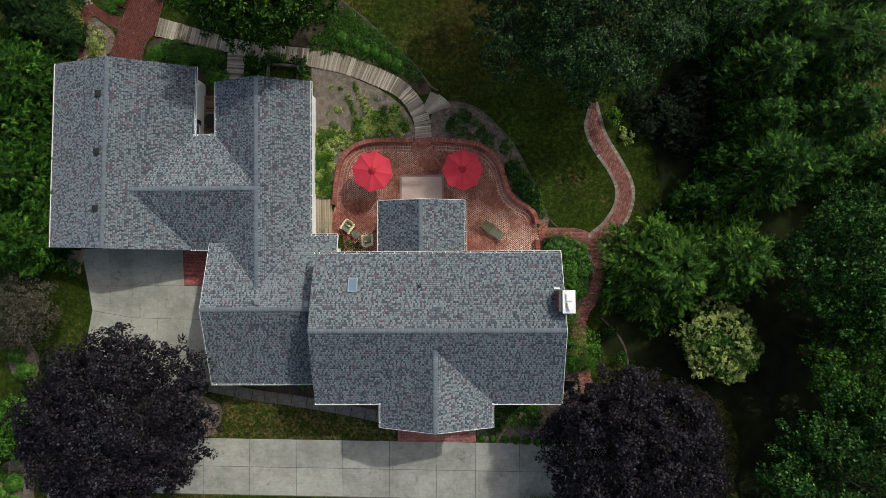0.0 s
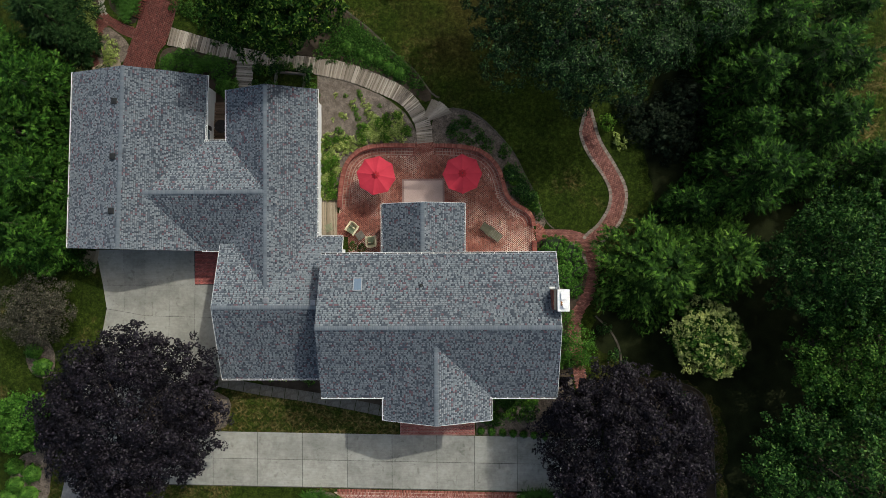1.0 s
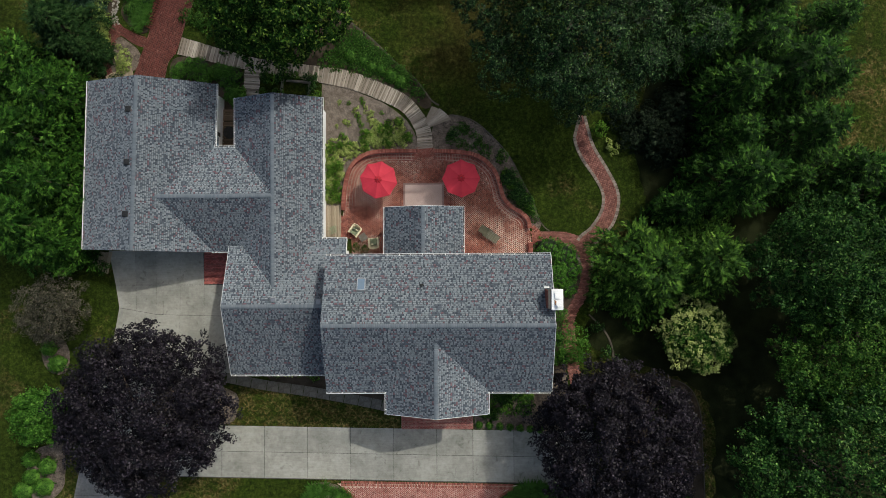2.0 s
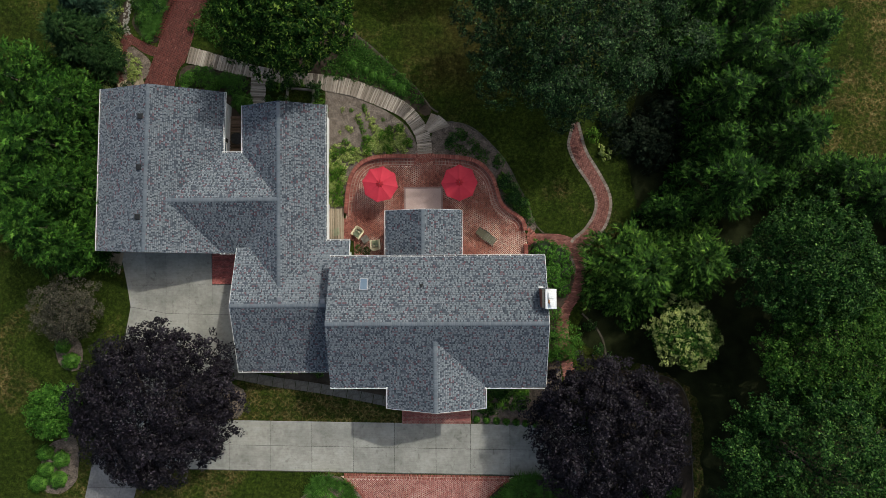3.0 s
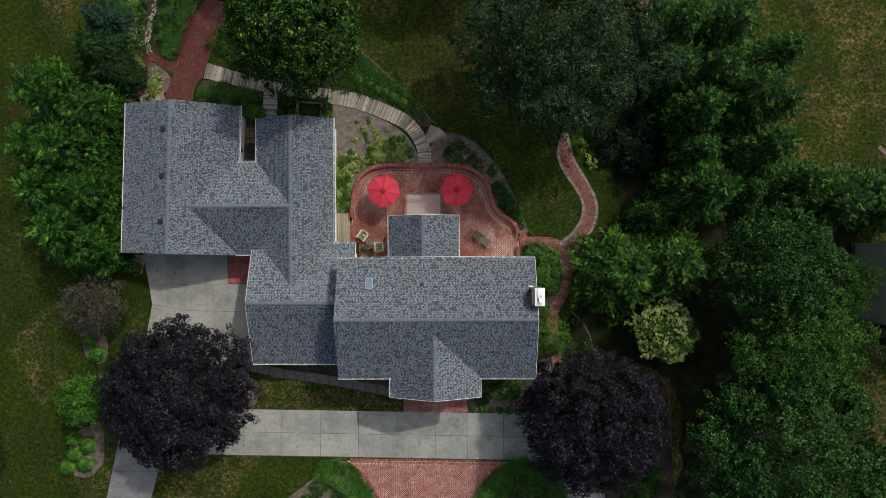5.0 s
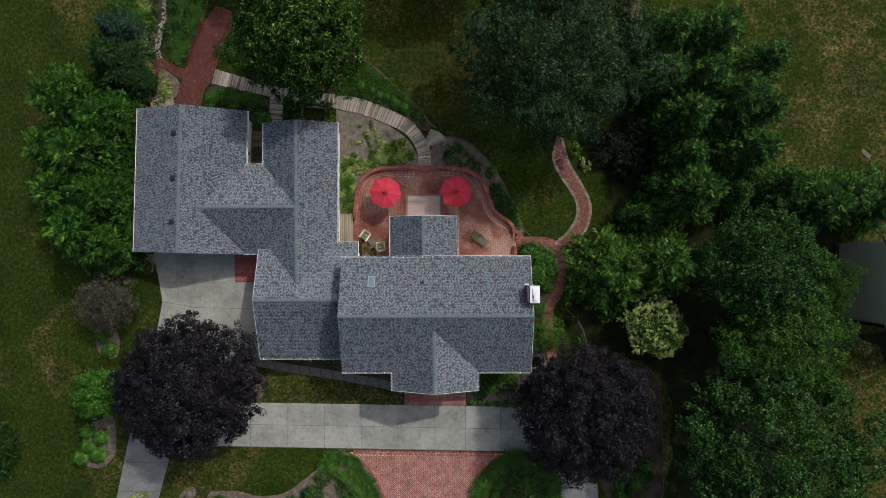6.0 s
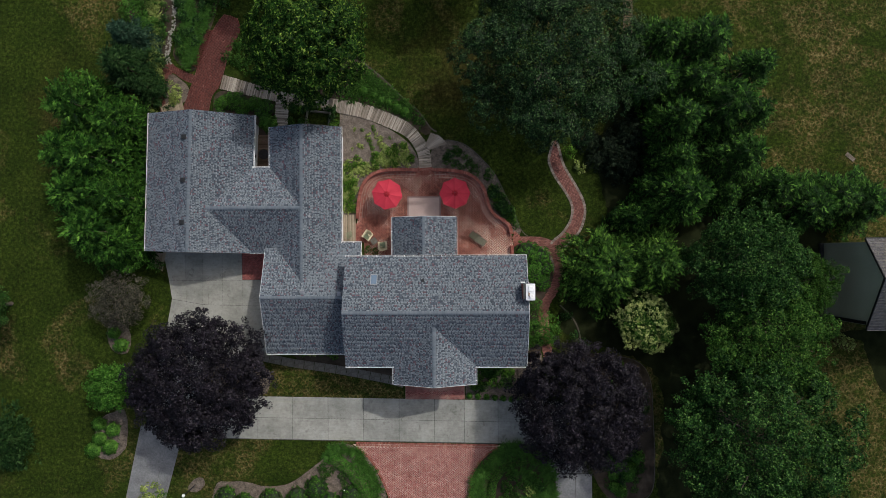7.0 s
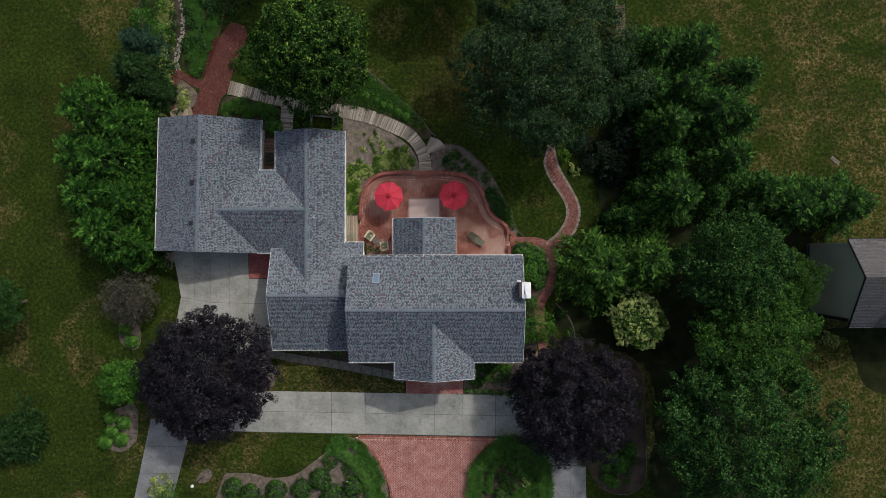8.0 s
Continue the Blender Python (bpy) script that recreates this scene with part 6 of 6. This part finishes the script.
# trees of the east wood
elm = broad_tree("linden_tree", 25.2, -0.6, 4.8, 6.5, 4.2, LEAF_DARK, "dark green broadleaf tree at the wood's edge", 11, 1500, 20, 0.19, 0.24, aspect=0.6, tilt=0.75, lump=0.14, bottom=-0.25, boughs=84, bough_r=0.75)
ash = broad_tree("maple_tree", 27.2, -6.7, 4.9, 6.2, 4.0, LEAF_MID, "mid green maple tree among the wood", 12, 1100, 26, 0.17, 0.3, aspect=0.75, lump=0.25, bottom=-0.25, boughs=60, bough_r=0.95)
big = broad_tree("maple_tree", 25.6, -15.0, 7.2, 7.2, 5.6, LEAF_DARK, "large dark green maple tree by the drive", 13, 2200, 30, 0.18, 0.34, aspect=0.7, lump=0.22, bottom=-0.25, boughs=110, bough_r=1.05)
again(ash, 31.5, -2.2, 0.55, 0.7, 80, "small green maple tree beside the neighbour house")
# unseen trees to the north, added so that their shade falls on the lawn
again(ash, 1.8, 29.9, 1.0, 1.0, 20, "unseen green maple tree shading the lawn"), again(ash, -15.5, 31.4, 0.95, 0.95, 120, "unseen green maple tree shading the lawn")
again(elm, -43.5, -4.3, 0.55, 0.6, 40, "green broadleaf tree standing in the lawn")

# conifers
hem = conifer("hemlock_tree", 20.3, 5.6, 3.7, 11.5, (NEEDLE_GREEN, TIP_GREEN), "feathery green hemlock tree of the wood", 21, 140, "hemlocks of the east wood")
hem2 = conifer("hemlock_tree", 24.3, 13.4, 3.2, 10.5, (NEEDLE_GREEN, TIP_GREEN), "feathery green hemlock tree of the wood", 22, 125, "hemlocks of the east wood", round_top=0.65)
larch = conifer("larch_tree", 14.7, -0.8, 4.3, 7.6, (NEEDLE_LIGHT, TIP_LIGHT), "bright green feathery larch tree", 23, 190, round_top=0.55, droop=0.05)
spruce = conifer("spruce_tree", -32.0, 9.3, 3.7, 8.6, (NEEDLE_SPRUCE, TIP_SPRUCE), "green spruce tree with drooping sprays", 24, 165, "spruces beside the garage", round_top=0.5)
dark = conifer("spruce_tree", -30.6, 18.3, 3.1, 6.6, (NEEDLE_DARK, NEEDLE_DARK), "dark green spruce tree beside the garage", 25, 150, plume=0.42)
blue = conifer("blue_spruce", -30.6, 21.4, 2.3, 5.2, (NEEDLE_BLUE, NEEDLE_BLUE), "bluish green spruce tree in a bed", 26, 110, plume=0.36)
for x, y, s, sz, tu in ((20.4, 8.9, 0.7, 0.78, 190), (18.9, 19.4, 0.85, 0.8, 40), (27.1, 16.9, 0.8, 0.78, 200), (20.3, 12.2, 0.9, 0.88, 300), (25.9, 9.1, 0.92, 0.82, 100), (27.2, 13.0, 0.74, 0.7, 330), (25.2, 5.8, 0.6, 0.55, 150), (31.8, 4.6, 1.02, 0.72, 20), (29.2, 6.4, 0.75, 0.66, 70), (34.8, 5.4, 0.9, 0.64, 260)):
    again(hem, x, y, s, sz, tu)
for x, y, s, sz, tu in ((23.0, 19.4, 1.0, 0.86, 90), (37.6, 4.9, 1.0, 0.66, 10), (22.0, 15.6, 0.85, 0.85, 220), (17.2, 3.6, 0.7, 0.55, 20), (18.9, 16.0, 0.8, 0.82, 60)):
    again(hem2, x, y, s, sz, tu)
again(larch, 18.3, -0.1, 0.84, 1.2, 140), again(larch, 13.2, -2.4, 0.55, 0.6, 250)
for x, y, s, sz, tu in ((-34.0, 14.2, 1.0, 1.0, 40), (-35.0, 10.2, 0.9, 0.9, 170), (-33.9, 6.0, 1.0, 0.95, 250), (-32.2, 2.6, 1.0, 1.0, 310), (-30.4, 5.9, 0.8, 0.9, 90), (-30.4, 12.6, 0.8, 0.9, 20), (-30.2, 1.4, 0.7, 0.8, 200)):
    again(spruce, x, y, s, sz, tu)
again(dark, -43.3, -17.8, 1.05, 0.8, 200, "dark green spruce tree standing in lawn")
again(dark, -29.0, 16.6, 0.62, 0.6, 60)

# flowering tree
lilac = broad_tree("lilac_tree", 18.1, -6.0, 2.6, 2.6, 2.0, LEAF_MID, "small tree covered in cream blossom", 31, 150, 40, 0.22, 0.4, lump=0.15)
rng = np.random.default_rng(32)
v = crown_cards(rng, 2.65, 2.15, 900, 11, 0.12, 0.15, bottom=0.0, aspect=0.8, tilt=0.9, lump=0.3, inner=0.05) + np.array([0, 0, 2.65])
mesh_object("blossom", raw("blossom", v, quads_for(v)), BLOSSOM, lilac, "cream flower panicles")
bronze = broad_tree("smoke_tree", -31.4, -3.9, 2.7, 2.2, 2.2, LEAF_BRONZE, "grey-bronze smoke tree standing in lawn", 33, 420, 20, 0.14, 0.26, lump=0.2)
broad_tree("dogwood_tree", -31.8, -11.9, 2.2, 2.8, 1.9, LEAF_HEDGE, "bright green small dogwood tree", 34, 420, 18, 0.17, 0.26, aspect=0.7, lump=0.2)


def shrub(name, x, y, R, H, mat, label, seed, leaves=900, leaf=0.12, group="", lump=0.08, clump=0.16, tilt=0.5, facing=0.6):
    rng = np.random.default_rng(seed)
    per = 14
    v = crown_cards(rng, R, H, leaves // per, per, leaf, clump, aspect=0.6, tilt=tilt, bottom=-0.1, lump=lump, inner=0.12, lift=0.7, facing=facing)
    v[:, 2] = np.maximum(v[:, 2] + 0.08, 0.02)
    t = empty(name, (x, y, 0), label, "shrub", group)
    bm = bmesh.new()
    tube(bm, (0, 0, 0), (0, 0, H * 0.8), 0.03, 0.012, 6)
    part("stem", bm, BARK, t)
    mesh_object("foliage", raw("foliage", v, quads_for(v)), mat, t)
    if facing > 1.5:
        # solid core in place of close twigs; big shrubs get the inner shade as colour
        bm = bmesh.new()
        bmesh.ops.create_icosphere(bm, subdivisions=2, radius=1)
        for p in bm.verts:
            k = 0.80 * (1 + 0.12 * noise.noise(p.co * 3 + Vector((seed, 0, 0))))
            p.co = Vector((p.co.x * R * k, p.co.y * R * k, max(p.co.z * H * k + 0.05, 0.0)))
        part("inner_core", bm, mat if R < 1 else LEAF_SHADE, t)
    return t


ball = shrub("clipped_shrub", -32.4, -8.4, 0.85, 0.8, LEAF_HEDGE, "clipped round green shrub", 41, 1500, 0.10, lump=0.03, clump=0.10, tilt=0.25, facing=2.5)
loose = shrub("garden_shrub", 9.0, -6.8, 1.75, 1.8, LEAF_HEDGE, "loose bright green shrub", 42, 3000, 0.12, lump=0.15, clump=0.2)
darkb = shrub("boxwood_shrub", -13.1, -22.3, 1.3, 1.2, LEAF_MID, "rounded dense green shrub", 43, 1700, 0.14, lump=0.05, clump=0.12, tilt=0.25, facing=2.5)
gold = shrub("golden_shrub", -27.1, 16.4, 0.75, 0.6, LEAF_LIME, "pale yellow-green low shrub", 44, 640, 0.115, lump=0.15)
hosta = shrub("perennial_clump", -6.8, 11.4, 0.40, 0.16, LEAF_LIME, "low pale green perennial clump", 45, 180, 0.125, "perennials in the garden bed", 0.25, 0.10)
fern = shrub("perennial_clump", -7.3, 10.2, 0.42, 0.34, LEAF_LIGHT, "low bright green perennial clump", 46, 340, 0.09, "perennials in the garden bed", 0.25, 0.12)
leafy = shrub("ground_shrub", -4.5, 15.1, 0.6, 0.5, LEAF_MID, "spreading mid green ground shrub", 47, 310, 0.125, "", 0.2, 0.13)
deep = shrub("ground_shrub", 4.6, 6.6, 0.65, 0.6, LEAF_DARK, "dark green ground shrub", 48, 310, 0.13, "", 0.2, 0.14)

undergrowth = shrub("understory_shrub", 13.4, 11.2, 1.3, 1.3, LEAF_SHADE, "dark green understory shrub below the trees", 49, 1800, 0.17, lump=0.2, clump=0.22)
for x, y, s in ((-33.1, -7.2, 0.9), (-33.46, -18.41, 1.05), (-34.56, -16.18, 0.95), (-33.22, -16.75, 1.0), (-35.14, -18.7, 1.05), (-34.5, -17.6, 0.9), (-17.75, 13.3, 1.25)):
    again(ball, x, y, s, s, random.uniform(0, 360))
cover = shrub("groundcover_clump", -5.6, 15.4, 0.7, 0.2, LEAF_MID, "low spreading green groundcover", 50, 330, 0.095, "groundcover of the bed", 0.2, 0.12)
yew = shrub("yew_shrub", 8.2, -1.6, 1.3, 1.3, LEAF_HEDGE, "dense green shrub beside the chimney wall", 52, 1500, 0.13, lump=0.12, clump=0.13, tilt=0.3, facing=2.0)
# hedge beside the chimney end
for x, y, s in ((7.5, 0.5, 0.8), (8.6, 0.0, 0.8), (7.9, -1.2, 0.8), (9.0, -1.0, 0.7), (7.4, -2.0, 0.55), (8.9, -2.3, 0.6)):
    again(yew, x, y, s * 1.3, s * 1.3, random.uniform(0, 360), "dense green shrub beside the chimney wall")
for x, y, s in ((8.2, -4.6, 0.5), (7.6, -7.8, 0.6), (9.6, -7.9, 0.45), (-31.0, 24.2, 0.9), (-29.8, 26.3, 0.95), (-29.6, 22.9, 0.7), (-33.8, -13.8, 0.6)):
    again(loose, x, y, s, s, random.uniform(0, 360))
# front bed
for x, y, s in ((-22.0, -23.3, 0.95), (-17.6, -23.5, 0.95), (-15.0, -23.3, 0.95), (-9.75, -23.1, 0.95), (-20.2, -23.8, 0.85), (-11.9, -23.8, 1.0), (-20.9, -24.4, 0.7), (-19.0, -25.0, 0.8), (-16.2, -25.6, 0.9), (-13.3, -25.2, 0.9), (-10.5, -26.2, 0.9)):
    again(darkb, x, y, s, s, random.uniform(0, 360))


def hedge(pts, width, height, mat, label, seed, per_m=700, leaf=0.12):
    """A clipped low hedge along a curve: leaves over a rounded, slightly uneven back."""
    rng = np.random.default_rng(seed)
    line = spline(pts, step=0.05)
    n = int(len(line) * 0.05 * per_m)
    idx = rng.integers(1, len(line) - 1, n)
    pos, nrm = [], []
    for i in idx:
        t = (line[i + 1] - line[i - 1]).normalized()
        a = rng.uniform(-1.75, 1.75)
        w = Vector((-t.y, t.x, 0)) * math.sin(a)
        g = 1 + 0.16 * noise.noise((line[i].x * 1.8, line[i].y * 1.8, a)) + rng.uniform(-0.12, 0.03)
        q = Vector((line[i].x, line[i].y, 0)) + w * (width / 2 * g) + Vector((0, 0, max(0.04, height * g * (0.35 + 0.65 * math.cos(a)))))
        pos.append(q), nrm.append(w + Vector((0, 0, math.cos(a) + 0.3)))
    v = leaf_cards(rng, np.array(pos), np.array(nrm), leaf, 0.6, 0.3)
    h = empty("low_hedge", (0, 0, 0), label, "hedge")
    mesh_object("foliage", raw("foliage", v, quads_for(v)), mat, h)
    for k in range(0, len(line), 16):
        bm = bmesh.new()
        tube(bm, (line[k].x, line[k].y, 0), (line[k].x, line[k].y, height * 0.75), 0.03, 0.015, 5)
        part("stem", bm, BARK, h)


hedge([(-11.6, -19.2), (-10.4, -20.2), (-9.4, -21.1), (-8.5, -22.3), (-8.0, -23.8), (-8.0, -26)], 1.25, 0.8, LEAF_HEDGE, "clipped bright green curved hedge beside the drive", 61, 1300, 0.09)
hedge([(3.9, -23.6), (4.0, -22.1), (4.4, -21.2), (5.1, -20.3), (6.1, -19.85), (7.3, -19.7)], 0.9, 0.6, LEAF_MID, "dark green curved hedge among strap-leaved plants", 62, 1200, 0.09)
# beds by scattering
def scatter(poly, n, sources, smin, smax, seed, avoid=None):
    rng = random.Random(seed)
    xs, ys = [p[0] for p in poly], [p[1] for p in poly]
    k = tries = 0
    while k < n and tries < n * 30:
        tries += 1
        x, y = rng.uniform(min(xs), max(xs)), rng.uniform(min(ys), max(ys))
        if inside(poly, x, y) and not (avoid and avoid(x, y)):
            again(rng.choice(sources), x, y, rng.uniform(smin, smax), None, rng.uniform(0, 360))
            k += 1


scatter([(-10.2, 12.5), (-8.0, 13.2), (-5.0, 11.7), (-3.6, 10.3), (-4.2, 9.6), (-9.6, 9.6)], 26, [hosta, hosta, fern], 0.5, 1.0, 1)
scatter([(-6.8, 10.9), (-4.4, 11.2), (-3.3, 9.4), (-5, 9.0), (-7.4, 8.9)], 70, [hosta, hosta, hosta, hosta, hosta, fern], 0.7, 1.15, 2)
scatter([(-10.5, 9.6), (-8.2, 9.4), (-7.4, 8.9), (-9.0, 7.4), (-10.4, 7.0)], 36, [hosta, hosta, hosta, hosta, fern], 0.7, 1.2, 3)
scatter([(-10.5, 7.3), (-9.2, 7.0), (-9.3, 4.6), (-10.5, 4.6)], 26, [fern, hosta, hosta], 0.8, 1.2, 4)
scatter([(-8.4, 18.6), (-5, 15.8), (-3.3, 14.2), (-2.1, 12.6), (-3.4, 13.5), (-5.4, 14.5), (-8.4, 15.5), (-10.5, 16)], 110, [cover], 0.7, 1.1, 5)
for x, y, s in ((-7.3, 16.0, 0.55), (-6.66, 15.5, 0.6), (-5.93, 15.3, 0.6), (-5.06, 14.7, 0.75), (-4.3, 14.3, 0.7), (-8.4, 16.4, 0.7)):
    again(ball, x, y, s, s, x * 90, "small rounded green shrub among groundcover")
scatter([(-1.2, 10.4), (0.2, 10.9), (2.0, 9.8), (3.4, 8.3), (2.6, 8.2), (0.5, 9.0), (-1.2, 9.2)], 22, [leafy, deep, cover], 0.5, 1.0, 6)
scatter([(3.5, 8.6), (4.4, 7.4), (5.2, 6.0), (6.1, 4.4), (6.5, 2.9), (6.0, 3.6), (4.5, 4.7), (4.1, 6.2)], 34, [deep, leafy, cover, fern], 0.6, 1.1, 7)
scatter([(6.6, -8.9), (8.6, -9), (8.6, -5.2), (7.2, -4.0), (6.9, -7)], 9, [deep, leafy], 0.8, 1.3, 8)
scatter([(2.5, -9.6), (6.0, -9.7), (6.2, -11.2), (5, -12.4), (2.5, -12.6)], 34, [leafy, leafy, fern], 0.8, 1.5, 9)
for k in range(7):
    again(ball, 1.85 + k * 0.82, -13.4 - 0.07 * k, 0.42, 0.5, k * 50, "small clipped shrub in a row beside the entry")
scatter([(-15.5, -8.6), (-9.3, -8.6), (-9.3, -9.7), (-14.8, -9.4)], 34, [hosta, fern], 0.7, 1.0, 10)
scatter([(14.5, -19), (18.6, -18.6), (18.9, -21.8), (17.8, -23.0), (15.6, -22.4)], 34, [ball, deep, cover, leafy], 0.7, 1.1, 11)
scatter([(12.5, -9.8), (17.6, -10.3), (19.0, -12), (19.2, -17), (17, -17.5)], 16, [deep, fern, leafy], 0.7, 1.2, 12)
scatter([(-31, 27.5), (-31.2, 20.5), (-29.6, 15.5), (-28.6, 19.4), (-27.9, 21), (-28, 27.5)], 24, [leafy, leafy, deep], 0.7, 1.1, 13)
for x, y, s in ((-27.5, 17.5, 0.4), (-26.9, 17.1, 0.4), (-27.0, 16.0, 0.85), (-27.3, 15.6, 0.6), (-28.8, 18.9, 0.9), (-29.0, 20.1, 0.9), (-29.0, 17.9, 0.6), (-29.3, 19.4, 0.8), (-28.7, 19.6, 0.6), (-29.8, 22.2, 0.8), (-29.6, 23.5, 0.7), (-28.6, 22.6, 0.7), (-28.3, 21.4, 0.5), (-29.3, 14.6, 0.8)):
    again(gold, x, y, s, s, random.uniform(0, 360))
scatter([(-23.0, 14.6), (-22.2, 16.2), (-17.7, 15.2), (-17.7, 13.9), (-20, 13.8)], 26, [yew], 0.45, 0.62, 14)
scatter([(-15.6, 14.9), (-12, 15.0), (-10.6, 14.4), (-10.6, 12.6), (-15.6, 12.8)], 20, [leafy, deep, fern], 0.7, 1.2, 15, lambda x, y: -14.1 < x < -11.6 and 12.9 < y < 14.6)
scatter([(-22.0, 20), (-19.2, 17.4), (-16, 16.8), (-15, 20), (-19.5, 23.5)], 46, [cover, cover, leafy], 0.8, 1.3, 16)
for x, y, s in ((-8.0, 0.9, 0.7), (-7.3, 0.7, 0.7)):
    again(leafy, x, y, s, s, 30)
for x, y, s in ((37.3, -8.0, 0.75), (38.2, -8.4, 0.7)):
    again(gold, x, y, s * 1.3, s * 1.6, 0, "yellow-green shrub beside the neighbour house")
again(hosta, 12.6, 8.9, 1.8, 1.8, 40), again(fern, 11.6, 10.3, 1.8, 1.8, 10)
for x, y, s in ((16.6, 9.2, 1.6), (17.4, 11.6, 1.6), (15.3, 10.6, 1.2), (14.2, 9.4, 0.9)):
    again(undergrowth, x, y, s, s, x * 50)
for x, y in ((11.3, -5.6), (12.0, -7.6), (12.9, -8.4)):
    again(deep, x, y, 1.0, 1.3, x * 70)


def strap_clump(seed, name, label):
    """Arching strap leaves from one crown."""
    rng = np.random.default_rng(seed)
    vs, fs = [np.array([0, 0, 0.04])], []
    for k in range(80):
        a, L, w = rng.uniform(0, 6.28), rng.uniform(0.3, 0.62), rng.uniform(0.014, 0.024)
        d = np.array([math.cos(a), math.sin(a), 0])
        s = np.array([-d[1], d[0], 0])
        for j in range(1, 4):
            f = j / 3
            c = d * L * f + np.array([0, 0, 0.05 + L * 0.75 * math.sin(f * 2.2)])
            ww = w * (1.15 - 0.85 * f)
            n = len(vs)
            vs += [c - s * ww, c + s * ww]
            fs += [(0, n, n + 1)] if j == 1 else [(n - 2, n, n + 1), (n - 2, n + 1, n - 1)]
    me = raw("strap_leaves", np.array(vs), np.array(fs))
    return tagged(mesh_object(name, me, BLADE), label, "plant", "strap-leaved plants")


lily = strap_clump(51, "daylily_clump", "arching green daylily clump")
lily.location = (-8.6, -19.9, 0.03)


def lilies(pts, step, seed, s=1.0, rows=1, spread=0.5):
    rng = random.Random(seed)
    for p in spline(pts, step=step):
        for r in range(rows):
            again(lily, p.x + rng.uniform(-spread, spread), p.y + rng.uniform(-spread, spread), s * rng.uniform(0.8, 1.3), None, rng.uniform(0, 360))


lilies([(-11.3, -18.7), (-10, -18.6), (-9.0, -19.4), (-8.2, -20.4), (-7.4, -22.0), (-6.9, -24.2)], 0.42, 1, 1.15, 2, 0.35)
lilies([(-12.2, -19.5), (-11.4, -18.6)], 0.4, 2, 1.1, 2, 0.3)
lilies([(-26.2, 27), (-25.6, 24), (-25.8, 21.5), (-25.6, 19.4)], 0.3, 6, 0.95, 4, 0.6)
lilies([(-23.8, 24.5), (-24.4, 22.5), (-25.0, 20.5)], 0.3, 7, 0.9, 3, 0.4)
scatter([(-26.8, 27.5), (-26.8, 22), (-27.0, 20.6), (-25.4, 18.9), (-24.6, 20.8), (-23.8, 23), (-23.0, 25.2), (-22.8, 27.5)], 60, [cover, cover, leafy, deep], 0.9, 1.3, 21)
for k in range(44):
    again(gold, -29.0 - 0.35 * math.sin(k * 1.7) + random.uniform(-0.4, 0.4), 17.6 + k * 0.22, random.uniform(0.5, 0.85), None, k * 37)
scatter([(-22.8, 27.5), (-22.6, 24.6), (-20.6, 24.4), (-20, 27.5)], 8, [leafy, deep], 0.8, 1.2, 22)
lilies([(6.4, -20.6), (8.2, -21.2), (8.6, -23.2), (6.6, -24.4)], 0.6, 9, 1.1, 2, 0.6)
again(gold, -29.5, -23.3, 1.9, 1.6, 30, "pale variegated shrub leaning over the lane"), again(loose, -28.6, -23.9, 0.7, 0.7, 70)
scatter([(4.6, -25.5), (8.8, -25.5), (8.6, -20.6), (5.6, -20.8)], 26, [cover, cover, leafy], 0.9, 1.3, 24)
scatter([(5.0, -26), (9.6, -26), (9.6, -19.8), (7.0, -18.9)], 10, [deep, leafy], 0.8, 1.2, 23)
lilies([(2.6, -24.6), (2.5, -22.6), (3.0, -20.9), (4.0, -19.6), (5.3, -18.7), (6.8, -18.5), (8.1, -19.2), (9.2, -20.4), (9.6, -22), (9.6, -24.6)], 0.36, 10, 1.4, 2, 0.35)
again(gold, 7.6, -22.6, 0.9, 0.8, 30), again(darkb, 5.1, -23.9, 0.7, 0.7, 10)
scatter([(-13.6, -20.9), (-12.0, -19.3), (-11.5, -20.0), (-10.4, -21.2), (-10.3, -22.2), (-11.9, -21.4), (-13.4, -21.2)], 9, [leafy], 0.6, 0.9, 31)
scatter([(-11.4, 17.6), (-9.2, 18.8), (-8.2, 15.7), (-10.8, 15.6)], 16, [cover, cover, leafy], 0.7, 1.0, 41)
